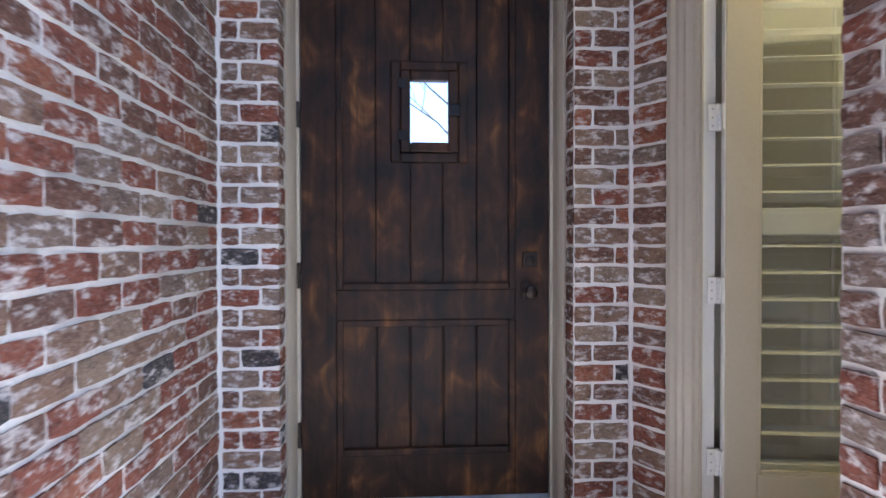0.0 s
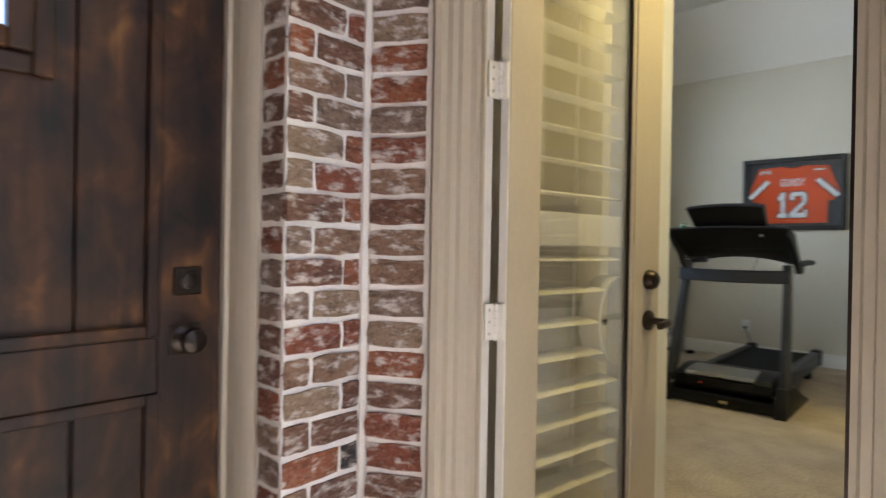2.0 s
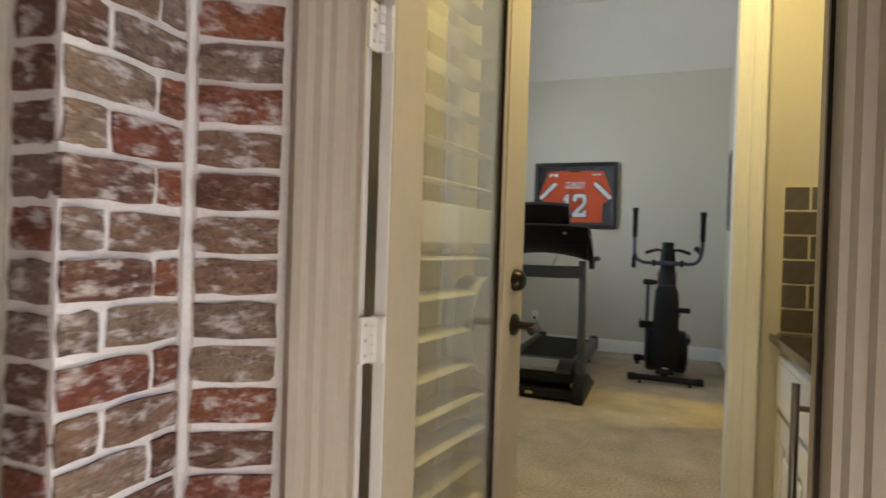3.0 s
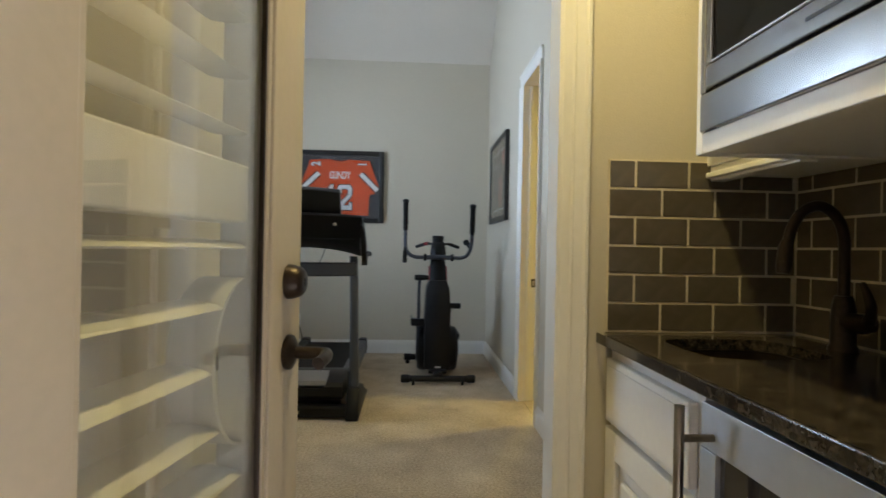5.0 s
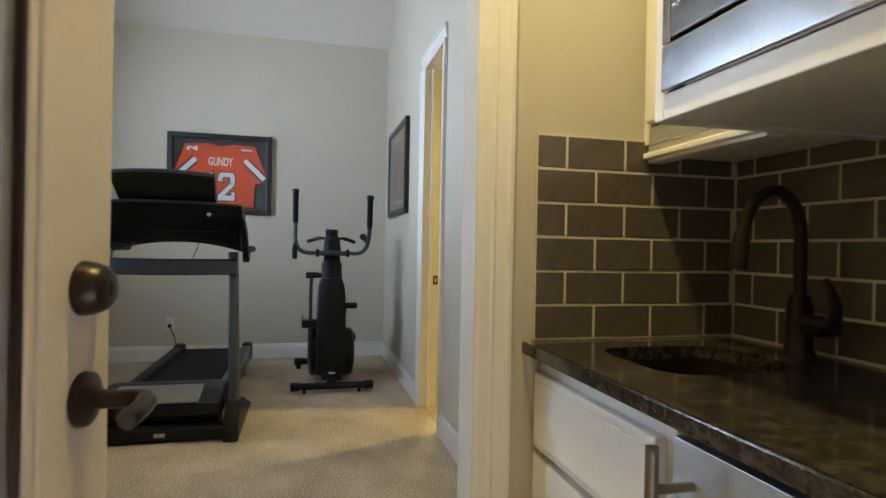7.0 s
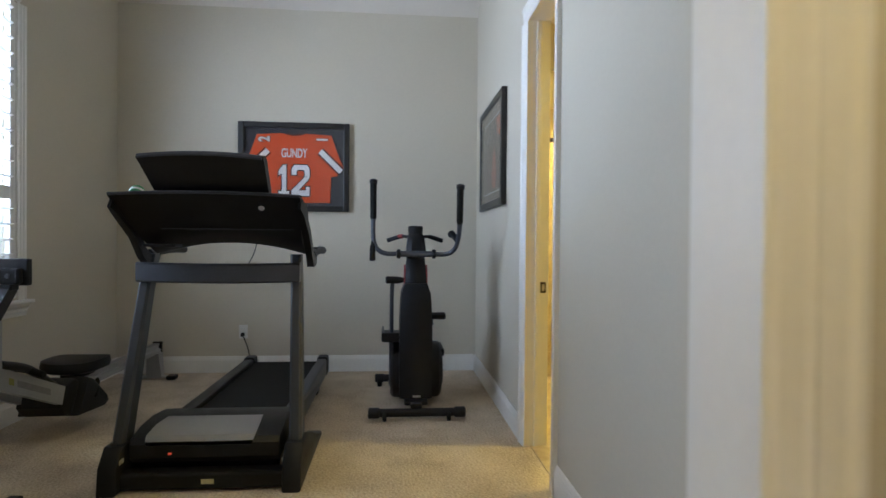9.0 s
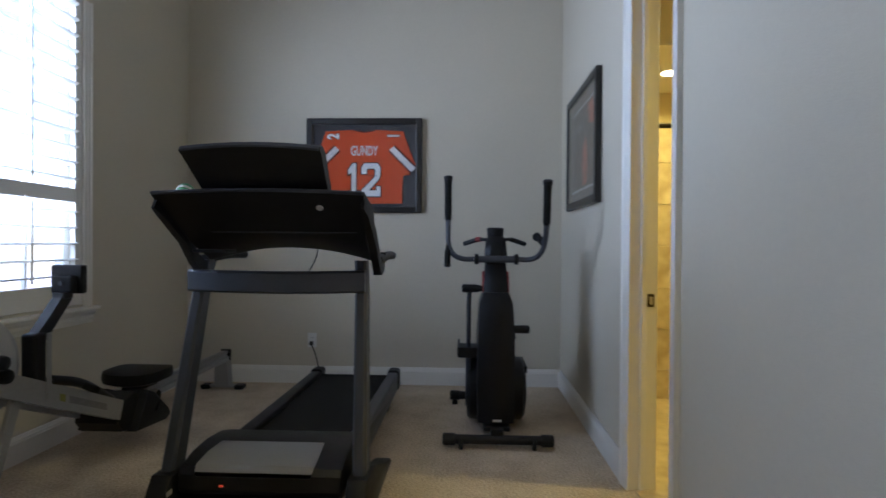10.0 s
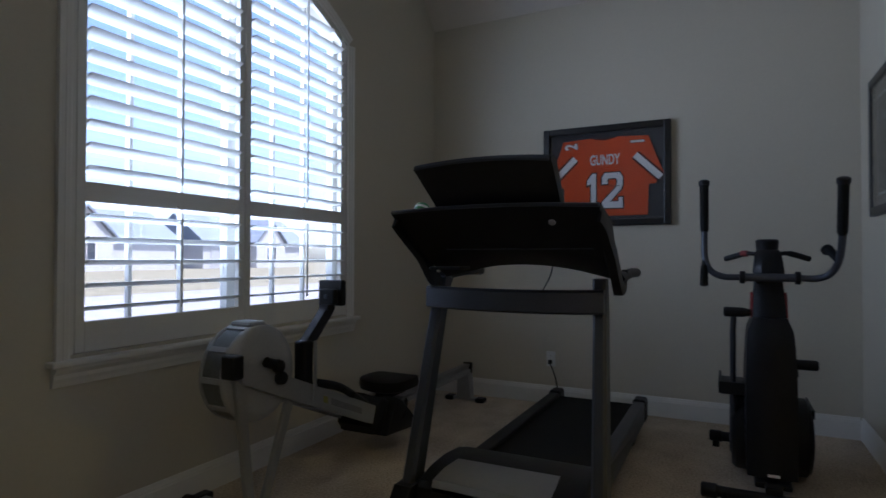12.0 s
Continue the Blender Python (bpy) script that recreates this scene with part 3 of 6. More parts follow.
bt = thing("door_bath", (BATH_X0, GYM_Y0, 0), "white bath doorway with an open door", "doorway", kind="structure")
for edge, s in ((BATH_X0 + 0.004, -1), (BATH_X1 - 0.004, 1)):
    c = bmesh.new()
    casing_up(c, edge, GYM_Y0, s, 1, 0, BATH_Z - 0.004, "y")
    part("casing", c, M_TRIM, bt)
c = bmesh.new()
prism(c, [(GYM_Y0 + v, BATH_Z - 0.004 + u) for u, v in casing_outline(0.085, 0.022)], "x", BATH_X0 - 0.081, BATH_X1 + 0.081)
part("head_casing", c, M_TRIM, bt)
for a, b in ((BATH_X0 - 0.018, BATH_X0), (BATH_X1, BATH_X1 + 0.018)):
    part("jamb", boxes((a, b, GYM_Y0 - 0.122, GYM_Y0 + 0.002, 0, BATH_Z + 0.018), bevel=0.002), M_TRIM, bt)
part("head_jamb", boxes((BATH_X0, BATH_X1, GYM_Y0 - 0.122, GYM_Y0 + 0.002, BATH_Z, BATH_Z + 0.018), bevel=0.002), M_TRIM, bt)
part("stop", boxes((BATH_X1 - 0.012, BATH_X1 - 0.0005, GYM_Y0 - 0.07, GYM_Y0 - 0.045, 0.002, BATH_Z - 0.001), bevel=0.002), M_TRIM, bt)
strike = part("strike_plate", boxes((BATH_X1 - 0.0025, BATH_X1 - 0.0005, 0.972, 1.004, 0.84, 0.90), bevel=0.001), M_BRONZE, bt, "dark bronze strike plate")
part("keep", boxes((BATH_X1 - 0.004, BATH_X1 - 0.0025, 0.980, 0.994, 0.852, 0.888), bevel=0.0008), M_NICKEL, strike)


def base_outline(h=0.138):
    return [(0, 0), (0.016, 0), (0.016, h * 0.76), (0.013, h * 0.80), (0.013, h * 0.85), (0.009, h * 0.90), (0.007, h * 0.97), (0.004, h), (0, h)]



def base_y(a, b, y, s):
    bm = bmesh.new()
    return prism(bm, [(y + s * u, v) for u, v in base_outline()], "x", a, b)


baseboard = thing("baseboard", (FAR_X, GYM_Y0, 0), "white moulded baseboard round the gym", "baseboard", kind="structure")
far_board = bmesh.new()
prism(far_board, [(FAR_X - u, v) for u, v in base_outline()], "y", GYM_Y0 + 0.0165, GYM_Y1 - 0.0165)
part("board", far_board, M_TRIM, baseboard)
part("board", base_y(NEAR_X1, BATH_X0 - 0.083, GYM_Y0, 1), M_TRIM, baseboard)
part("board", base_y(BATH_X1 + 0.083, FAR_X, GYM_Y0, 1), M_TRIM, baseboard)
part("board", base_y(NEAR_X1, FAR_X, GYM_Y1, -1), M_TRIM, baseboard)

# ---- wooden front door ----


def front_door():
    x0, x1, y = 0.243, 1.313, DOOR_Y
    d = thing("door_front", ((x0 + x1) / 2, y, 0), "dark stained knotty wood plank door with a small window", "door", kind="structure")
    stile = 0.148
    part("stile", boxes((x0, x0 + stile, y, y + 0.05, 0.012, 2.44), bevel=0.004), M_WOOD, d)
    part("stile", boxes((x1 - stile, x1, y, y + 0.05, 0.012, 2.44), bevel=0.004), M_WOOD, d)
    a, b = x0 + stile, x1 - stile
    part("bottom_rail", boxes((a, b, y, y + 0.05, 0.012, 0.20), bevel=0.004), M_WOOD, d)
    part("lock_rail", boxes((a, b, y, y + 0.05, 0.785, 0.915), bevel=0.004), M_WOOD, d)
    part("top_rail", boxes((a, b, y, y + 0.05, 2.29, 2.44), bevel=0.004), M_WOOD, d)
    wx0, wx1, wz0, wz1 = 0.709, 0.872, 1.55, 1.815
    for z0, z1, window in ((0.20, 0.785, False), (0.915, 2.29, True)):
        n = 5
        w = (b - a - 0.05) / n
        edges = [a + 0.025 + w * i for i in range(n + 1)]
        edges[0], edges[-1] = a, b
        for i in range(n):
            p, q = edges[i] + 0.0035, edges[i + 1] - 0.0035
            if not window or q < wx0 - 0.02 or p > wx1 + 0.02:
                part("plank", boxes((p, q, y + 0.016, y + 0.04, z0, z1), bevel=0.004), M_WOOD, d)
            else:
                lo, hi = wz0 - 0.02, wz1 + 0.02
                if p < wx0 - 0.02:
                    shape = [(p, z0), (q, z0), (q, lo), (wx0 - 0.02, lo), (wx0 - 0.02, hi), (q, hi), (q, z1), (p, z1)]
                elif q > wx1 + 0.02:
                    shape = [(p, z0), (q, z0), (q, z1), (p, z1), (p, hi), (wx1 + 0.02, hi), (wx1 + 0.02, lo), (p, lo)]
                else:
                    shape = None
                    for zz0, zz1 in ((z0, lo), (hi, z1)):
                        part("plank", boxes((p, q, y + 0.016, y + 0.04, zz0, zz1), bevel=0.004), M_WOOD, d)
                if shape:
                    bm = bmesh.new()
                    prism(bm, shape, "y", y + 0.016, y + 0.04)
                    part("plank", bm, M_WOOD, d)
        part("groove_backing", boxes((a, wx0 - 0.02, y + 0.032, y + 0.042, z0, z1), (wx1 + 0.02, b, y + 0.032, y + 0.042, z0, z1), (wx0 - 0.02, wx1 + 0.02, y + 0.032, y + 0.042, z0, wz0 - 0.02), (wx0 - 0.02, wx1 + 0.02, y + 0.032, y + 0.042, wz1 + 0.02, z1)) if window else boxes((a, b, y + 0.032, y + 0.042, z0, z1)), M_WOOD, d)
        # raised moulding round the panel
        t = 0.028
        for q in ((a, a + t, z0, z1), (b - t, b, z0, z1)):
            part("panel_moulding", boxes((q[0], q[1], y - 0.006, y + 0.016, q[2], q[3]), bevel=0.005), M_WOOD, d)
        for q in ((a + t, b - t, z0, z0 + t), (a + t, b - t, z1 - t, z1)):
            part("panel_moulding", boxes((q[0], q[1], y - 0.006, y + 0.016, q[2], q[3]), bevel=0.005), M_WOOD, d)
    # small speakeasy window: outer frame, hinged inner frame, clavos and latch
    for grow, thick, dep in ((0.085, 0.042, 0.0), (0.043, 0.043, -0.014)):
        X0, X1, Z0, Z1 = wx0 - grow, wx1 + grow, wz0 - grow, wz1 + grow
        f = part("window_frame", boxes((X0, X0 + thick, y + dep, y + 0.036, Z0, Z1), (X1 - thick, X1, y + dep, y + 0.036, Z0, Z1), (X0 + thick, X1 - thick, y + dep, y + 0.036, Z0, Z0 + thick), (X0 + thick, X1 - thick, y + dep, y + 0.036, Z1 - thick, Z1), bevel=0.007), M_WOOD, d)
    for z in (wz0 + 0.03, wz1 - 0.015):
        part("strap_hinge", boxes((wx0 - 0.055, wx0 - 0.012, y - 0.020, y - 0.012, z - 0.02, z + 0.02), bevel=0.003), M_BLACK, f, "black iron hinge")
    part("latch", boxes((wx1 + 0.004, wx1 + 0.055, y - 0.026, y - 0.012, 1.662, 1.712), bevel=0.004), M_BLACK, f, "black iron latch")
    pane = part("pane", boxes((wx0, wx1, y + 0.022, y + 0.026, wz0, wz1)), M_GLASS, d, "clear glass pane")
    pane.visible_shadow = False
    knob = part("door_knob", disc(bmesh.new(), (1.225, y, 0.905), (0, -1, 0), [(0, 0.034), (0.006, 0.034), (0.010, 0.028), (0.013, 0.014), (0.032, 0.012), (0.038, 0.024), (0.050, 0.031), (0.060, 0.027), (0.066, 0.012)]), M_BRONZE, d, "dark bronze door knob", smooth=True)
    part("backplate", boxes((1.188, 1.262, y - 0.005, y, 0.868, 0.942), bevel=0.003), M_BRONZE, knob)
    bolt = part("deadbolt", boxes((1.195, 1.262, y - 0.010, y, 1.01, 1.077), bevel=0.004), M_BRONZE, d, "dark bronze deadbolt")
    part("cylinder", disc(bmesh.new(), (1.2285, y - 0.010, 1.0435), (0, -1, 0), [(0, 0.02), (0.006, 0.019), (0.008, 0.012)]), M_BRONZE, bolt, smooth=True)
    for z in (0.30, 0.98, 1.66):
        part("hinge", tube(bmesh.new(), [(x0 - 0.012, y - 0.006, z - 0.055), (x0 - 0.012, y - 0.006, z + 0.055)], 0.011), M_BRONZE, d, "dark bronze hinge", smooth=True)
    fr = thing("trim_front_door", (x0, y, 0), "cream painted frame of the wooden door", "door frame", kind="structure")
    for s, e in ((-1, x0 - 0.003), (1, x1 + 0.003)):
        far = 0.197 if s < 0 else 1.360
        pts = [(e, y - 0.004), (e, y + 0.10), (far, y + 0.10), (far, 2.645), (far - s * 0.012, 2.640), (far - s * 0.020, 2.655), (e + s * 0.018, 2.672), (e + s * 0.012, 2.700), (e + s * 0.012, y - 0.012), (e, y - 0.012)]
        c = bmesh.new()
        prism(c, pts, "z", 0, 2.46)
        part("brick_mould", c, M_CREAM, fr)
    part("head", boxes((0.197, 1.360, 2.655, y + 0.10, 2.462, 2.50), bevel=0.003), M_CREAM, fr)


front_door()

# ---- glass door with shutters, standing open ----
HINGE = (1.763, 2.230)
ANGLE = -9.0


def shutter_door():
    """In its own frame: x along the leaf from the hinges, y into the room, z up."""
    m = pose(HINGE[0], HINGE[1], 0, 0, 0, ANGLE)
    d = thing("door_glass", label="cream full glass door standing open with white shutters", category="door", kind="structure", m=m)
    W, H = 0.757, 2.44
    st, top, bot, lock = 0.158, 0.15, 0.30, 0.145
    for a, b in ((0.046, st), (W - lock, W)):
        part("stile", boxes((a, b, 0, 0.032, 0.015, H), bevel=0.003), M_CREAM, d)
    part("hinge_edge", boxes((0.0425, 0.0455, 0.002, 0.030, 0.015, H)), M_TRIM, d, "white painted hinge edge")
    part("bottom_rail", boxes((st, W - lock, 0, 0.032, 0.015, bot), bevel=0.003), M_CREAM, d)
    part("top_rail", boxes((st, W - lock, 0, 0.032, H - top, H), bevel=0.003), M_CREAM, d)
    part("glazing_bead", boxes((st, st + 0.014, 0.005, 0.0155, bot, H - top), (W - lock - 0.014, W - lock, 0.005, 0.0155, bot, H - top), (st + 0.014, W - lock - 0.014, 0.005, 0.0155, bot, bot + 0.014), (st + 0.014, W - lock - 0.014, 0.005, 0.0155, H - top - 0.014, H - top), bevel=0.003), M_CREAM, d)
    pane = part("pane", boxes((st + 0.004, W - lock - 0.004, 0.017, 0.022, bot + 0.004, H - top - 0.004)), M_DOORGLASS, d, "clear glass with reflections")
    pane.visible_shadow = False
    part("glazing_seal", boxes((W - lock - 0.0215, W - lock - 0.0145, 0.008, 0.0165, bot, H - top), bevel=0.001), M_BRONZE, d, "dark brown seal along the glass")
    part("edge_seal", boxes((W - 0.001, W + 0.004, 0.006, 0.012, 0.02, H - 0.004)), M_BRONZE, d, "brown weather seal")
    sh = part("shutter_frame", boxes((st - 0.03, st + 0.02, 0.033, 0.085, bot - 0.03, H - top + 0.03), (W - lock - 0.02, W - lock + 0.03, 0.033, 0.085, bot - 0.03, H - top + 0.03), (st + 0.02, W - lock - 0.02, 0.033, 0.085, bot - 0.03, bot + 0.03), (st + 0.02, W - lock - 0.02, 0.033, 0.085, H - top - 0.02, H - top + 0.03), (st + 0.02, W - lock - 0.02, 0.033, 0.085, 1.143, 1.240), bevel=0.004), M_TRIM, d, "white shutter frame")
    made = {}

    def louver(z, tilt, cut):
        """A blade between the shutter's stiles, shorter by cut beside the handle's recess."""
        if cut not in made:
            bm = bmesh.new()
            prism(bm, [(-0.042, 0), (-0.030, 0.0045), (0, 0.006), (0.030, 0.0045), (0.042, 0), (0.030, -0.0045), (0, -0.006), (-0.030, -0.0045)], "x", st + 0.022, W - lock - 0.022 - cut)
            made[cut] = mesh_of("louver", bm, M_TRIM, True)
        o = new("louver", made[cut])
        o.parent, o.matrix_local = sh, pose(0, 0.076, z, tilt)

    rx, rz, cz = 0.110, 0.140, 0.912
    for i in range(8):
        z = 0.437 + 0.0958 * i
        k = 1 - ((z - cz) / rz) ** 2
        louver(z, 7, round(rx * math.sqrt(k), 3) if k > 0.05 else 0.0)
    for i in range(11):
        louver(1.299 + 0.0958 * i, 7, 0.0)
    # rounded recess in the blades that clears the lever
    rim = [(W - lock - 0.02 - rx * math.cos(a), 0.076, cz + rz * math.sin(a)) for a in (math.pi * (k / 16 - 0.5) for k in range(17))]
    recess = bmesh.new()
    loft(recess, [[(x, 0.036, z), (x, 0.112, z), (x + 0.010, 0.112, z), (x + 0.010, 0.036, z)] for x, y, z in rim])
    part("handle_recess", recess, M_TRIM, sh, "rounded white recess beside the lever", smooth=40)
    for z0, z1 in ((bot + 0.10, 1.12), (1.27, 2.16)):
        part("tilt_rod", boxes((0.470, 0.480, 0.122, 0.132, z0, z1), bevel=0.003), M_TRIM, sh)
    part("rod_catch", boxes((0.462, 0.488, 0.108, 0.122, 1.105, 1.130), bevel=0.003), M_TRIM, sh)
    kx = W - 0.062
    bolt = part("deadbolt", disc(bmesh.new(), (kx, 0, 1.040), (0, -1, 0), [(0, 0.033), (0.010, 0.032), (0.024, 0.027), (0.030, 0.020), (0.031, 0.008)]), M_BRONZE, d, "oil rubbed bronze deadbolt", smooth=True)
    part("keyhole", boxes((kx - 0.002, kx + 0.002, -0.0325, -0.030, 1.032, 1.048)), M_BLACK, bolt)
    lever = part("lever_handle", disc(bmesh.new(), (kx, 0, 0.908), (0, -1, 0), [(0, 0.033), (0.008, 0.032), (0.014, 0.022), (0.018, 0.012), (0.052, 0.011), (0.058, 0.008)]), M_BRONZE, d, "oil rubbed bronze lever handle", smooth=True)
    part("grip", tube(bmesh.new(), curve([(kx, -0.040, 0.908), (kx - 0.002, -0.066, 0.909), (kx - 0.016, -0.080, 0.909), (kx - 0.050, -0.084, 0.906), (kx - 0.070, -0.082, 0.903)]), 0.0115, 12), M_BRONZE, lever, smooth=True)
    inner = part("inner_lever", disc(bmesh.new(), (kx, 0.032, 0.908), (0, 1, 0), [(0, 0.033), (0.008, 0.032), (0.014, 0.022), (0.018, 0.012), (0.052, 0.011), (0.058, 0.008)]), M_BRONZE, d, "bronze lever on the room side", smooth=True)
    part("inner_grip", tube(bmesh.new(), curve([(kx, 0.095, 0.908), (kx - 0.03, 0.098, 0.909), (kx - 0.105, 0.091, 0.898)]), 0.010, 10), M_BRONZE, inner, smooth=True)
    part("bolt_edge", boxes((W - 0.0005, W + 0.006, 0.016, 0.030, 0.89, 0.925), (W - 0.0005, W + 0.004, 0.014, 0.032, 1.01, 1.07), bevel=0.001), M_NICKEL, d, "brass latch bolt in the edge")
    for z in (0.33, 0.947, 1.563, 2.18):
        h = part("hinge", boxes((-0.004, 0.026, 0.026, 0.034, z - 0.046, z + 0.046), (0.036, 0.0424, 0.003, 0.028, z - 0.046, z + 0.046), bevel=0.0012), M_TRIM, d, "white painted butt hinge")
        for k in range(5):
            part("knuckle", tube(bmesh.new(), [(0.032, 0.026, z - 0.046 + 0.0185 * k), (0.032, 0.026, z - 0.0295 + 0.0185 * k)], 0.0085), M_TRIM, h, smooth=True)
        part("pin", tube(bmesh.new(), [(0.032, 0.026, z - 0.049), (0.032, 0.026, z + 0.050)], 0.005), M_NICKEL, h, smooth=True)
        for k in (-0.030, 0.0, 0.030):
            part("screw", disc(bmesh.new(), (0.010, 0.0258, z + k), (0, -1, 0), [(0, 0.0042), (0.0012, 0.003)], 8), M_NICKEL, h)
    return d


shutter_door()
gf = thing("trim_glass_door", (1.70, 2.30, 0), "cream moulded frame of the glass door", "door frame", kind="structure")
c = bmesh.new()
prism(c, [(1.660, 2.358), (1.648, 2.338), (1.655, 2.322), (1.672, 2.318), (1.676, 2.304), (1.690, 2.298), (1.694, 2.286), (1.716, 2.278), (1.722, 2.264), (1.735, 2.262), (1.735, 2.250), (1.741, 2.250), (1.741, 2.300), (1.70, 2.335)], "z", 0, 2.46)
part("brick_mould", c, M_CREAM, gf)
part("jamb", boxes((1.7445, 1.796, 2.268, 2.30, 0, 2.46), bevel=0.002), M_TRIM, gf, "white hinge jamb")
# narrow black strip between the brick mould and the jamb
part("edge_line", boxes((1.7412, 1.7443, 2.258, 2.275, 0.0, 2.455)), M_BLACK, gf, "thin black line beside the hinge jamb")
c = bmesh.new()
prism(c, [(1.660, 1.427), (1.648, 1.445), (1.655, 1.462), (1.672, 1.466), (1.676, 1.480), (1.69, 1.486), (1.694, 1.496), (1.80, 1.500), (1.80, 1.427)], "z", 0, 2.46)
part("brick_mould", c, M_CREAM, gf)
part("seal", boxes((1.735, 1.745, 1.500, 1.506, 0.0, 2.455)), M_BRONZE, gf, "dark weather seal")
part("head", boxes((1.655, 1.80, 1.427, 2.30, 2.462, 2.50), bevel=0.003), M_CREAM, gf)
part("threshold", boxes((1.64, 1.80, 1.50, 2.26, 0.001, 0.018), bevel=0.004), M_BRONZE, gf, "bronze metal threshold")

# ---- wet bar ----


def raised_panel(name, x0, x1, y, z0, z1, parent, label=""):
    """A cabinet front that faces +y: slab, sunk border and raised field."""
    bm = bmesh.new()
    box(bm, x0, x1, y, y + 0.019, z0, z1, bevel=0.004)
    return part(name, bm, M_CAB, parent, label)


def bar():
    LEFT_END, BACK = 1.753, 0.981
    cab = bar_thing("base_cabinet", (2.48, 1.19, 0), "white painted base cabinet with a drawer and a door", "cabinet")
    part("body", boxes((2.275, 2.698, BACK, 1.405, 0.10, 0.73), (2.275, 2.698, 1.386, 1.405, 0.73, 0.891), bevel=0.002), M_CAB, cab)
    part("toe_kick", boxes((2.275, 2.698, BACK, 1.34, 0.0, 0.098)), M_BLACK, cab)
    part("face_frame", boxes((2.275, 2.300, 1.4055, 1.424, 0.10, 0.891), (2.672, 2.698, 1.4055, 1.424, 0.10, 0.891), (2.300, 2.672, 1.4055, 1.424, 0.852, 0.891), (2.300, 2.672, 1.4055, 1.424, 0.690, 0.715), (2.300, 2.672, 1.4055, 1.424, 0.10, 0.13), bevel=0.0015), M_CAB, cab)
    dr = raised_panel("drawer_front", 2.292, 2.682, 1.4245, 0.716, 0.860, cab)
    dr_in = bmesh.new()
    prism(dr_in, [(2.306, 0.730), (2.668, 0.730), (2.668, 0.846), (2.306, 0.846)], "y", 1.4435, 1.4475, 0.002)
    part("raised_field", dr_in, M_CAB, dr)
    do = part("cabinet_door", boxes((2.292, 2.355, 1.4245, 1.4435, 0.115, 0.704), (2.619, 2.682, 1.4245, 1.4435, 0.115, 0.704), (2.355, 2.619, 1.4245, 1.4435, 0.641, 0.704), (2.355, 2.619, 1.4245, 1.4435, 0.115, 0.178), (2.355, 2.619, 1.4245, 1.432, 0.178, 0.641), bevel=0.003), M_CAB, cab)
    part("raised_field", boxes((2.385, 2.589, 1.4325, 1.442, 0.208, 0.611), bevel=0.008), M_CAB, do)
    wine = bar_thing("wine_cooler", (2.04, 1.19, 0), "stainless undercounter cooler with a dark glass door", "wine cooler")
    part("body", boxes((1.770, 2.228, BACK, 1.395, 0.0, 0.868), (2.228, 2.268, BACK, 1.395, 0.0, 0.73), (2.228, 2.268, 1.385, 1.395, 0.73, 0.868), bevel=0.003), M_BLACK, wine)
    dw = part("cooler_door", boxes((1.770, 2.268, 1.397, 1.434, 0.800, 0.870), bevel=0.001), M_SATIN, wine, "brushed stainless door rail")
    for q in ((1.770, 2.268, 0.08, 0.139), (1.770, 1.82, 0.14, 0.799), (2.222, 2.268, 0.14, 0.799)):
        part("door_frame", boxes((q[0], q[1], 1.397, 1.436, q[2], q[3]), bevel=0.001), M_SATIN, dw)
    part("door_glass", boxes((1.821, 2.221, 1.402, 1.428, 0.14, 0.799)), M_BLACKGLASS, dw, "dark tinted glass")
    h = part("handle", tube(bmesh.new(), [(2.232, 1.488, 0.30), (2.232, 1.488, 0.872)], 0.0078, 14), M_PULL, dw, "brushed nickel bar handle", True)
    for z in (0.36, 0.822):
        part("bracket", tube(bmesh.new(), [(2.232, 1.434, z), (2.232, 1.484, z)], 0.006, 10), M_PULL, h, smooth=True)
    # granite top with a sink cut through it
    sx0, sx1, sy0, sy1 = 2.372, 2.605, 1.105, 1.362
    def oval(k, z):
        out = []
        for i in range(40):
            a = 2 * math.pi * i / 40
            ca, sa = math.cos(a), math.sin(a)
            p = 0.45
            out.append(((sx0 + sx1) / 2 + (sx1 - sx0) / 2 * k * math.copysign(abs(ca) ** p, ca), (sy0 + sy1) / 2 + (sy1 - sy0) / 2 * k * math.copysign(abs(sa) ** p, sa), z))
        return out
    def rim(z):
        out = []
        x0, x1, y0, y1 = LEFT_END, 2.698, BACK + 0.001, 1.458
        cx, cy = (sx0 + sx1) / 2, (sy0 + sy1) / 2
        for i in range(40):
            a = 2 * math.pi * i / 40
            ca, sa = math.cos(a), math.sin(a)
            tx = ((x1 - cx) if ca > 0 else (cx - x0)) / max(abs(ca), 1e-6)
            ty = ((y1 - cy) if sa > 0 else (cy - y0)) / max(abs(sa), 1e-6)
            t = min(tx, ty)
            out.append((cx + ca * t, cy + sa * t, z))
        return out
    counter = bar_thing("countertop", (2.22, 1.22, 0.892), "polished black and brown granite countertop on the cabinets", "countertop")
    top = bmesh.new()
    loft(top, [oval(1.0, 0.8925), rim(0.8925), rim(0.916), oval(1.0, 0.916), oval(1.0, 0.8925)], caps=False)
    bmesh.ops.remove_doubles(top, verts=top.verts, dist=0.0001)
    part("slab", top, M_GRANITE, counter)
    part("front_edge", boxes((LEFT_END, 2.698, 1.4582, 1.464, 0.892, 0.9155), bevel=0.0025), M_GRANITE, counter)
    sink = bar_thing("sink", (2.41, 1.23, 0.884), "dark undermount bar sink in the granite top", "sink")
    s = bmesh.new()
    loft(s, [oval(1.03, 0.8915), oval(1.0, 0.8915), oval(0.97, 0.78), oval(0.88, 0.745), oval(0.2, 0.742)], caps=False)
    s.faces.new([v for v in s.verts][-40:])
    part("basin", s, M_BRONZE, sink, smooth=True)
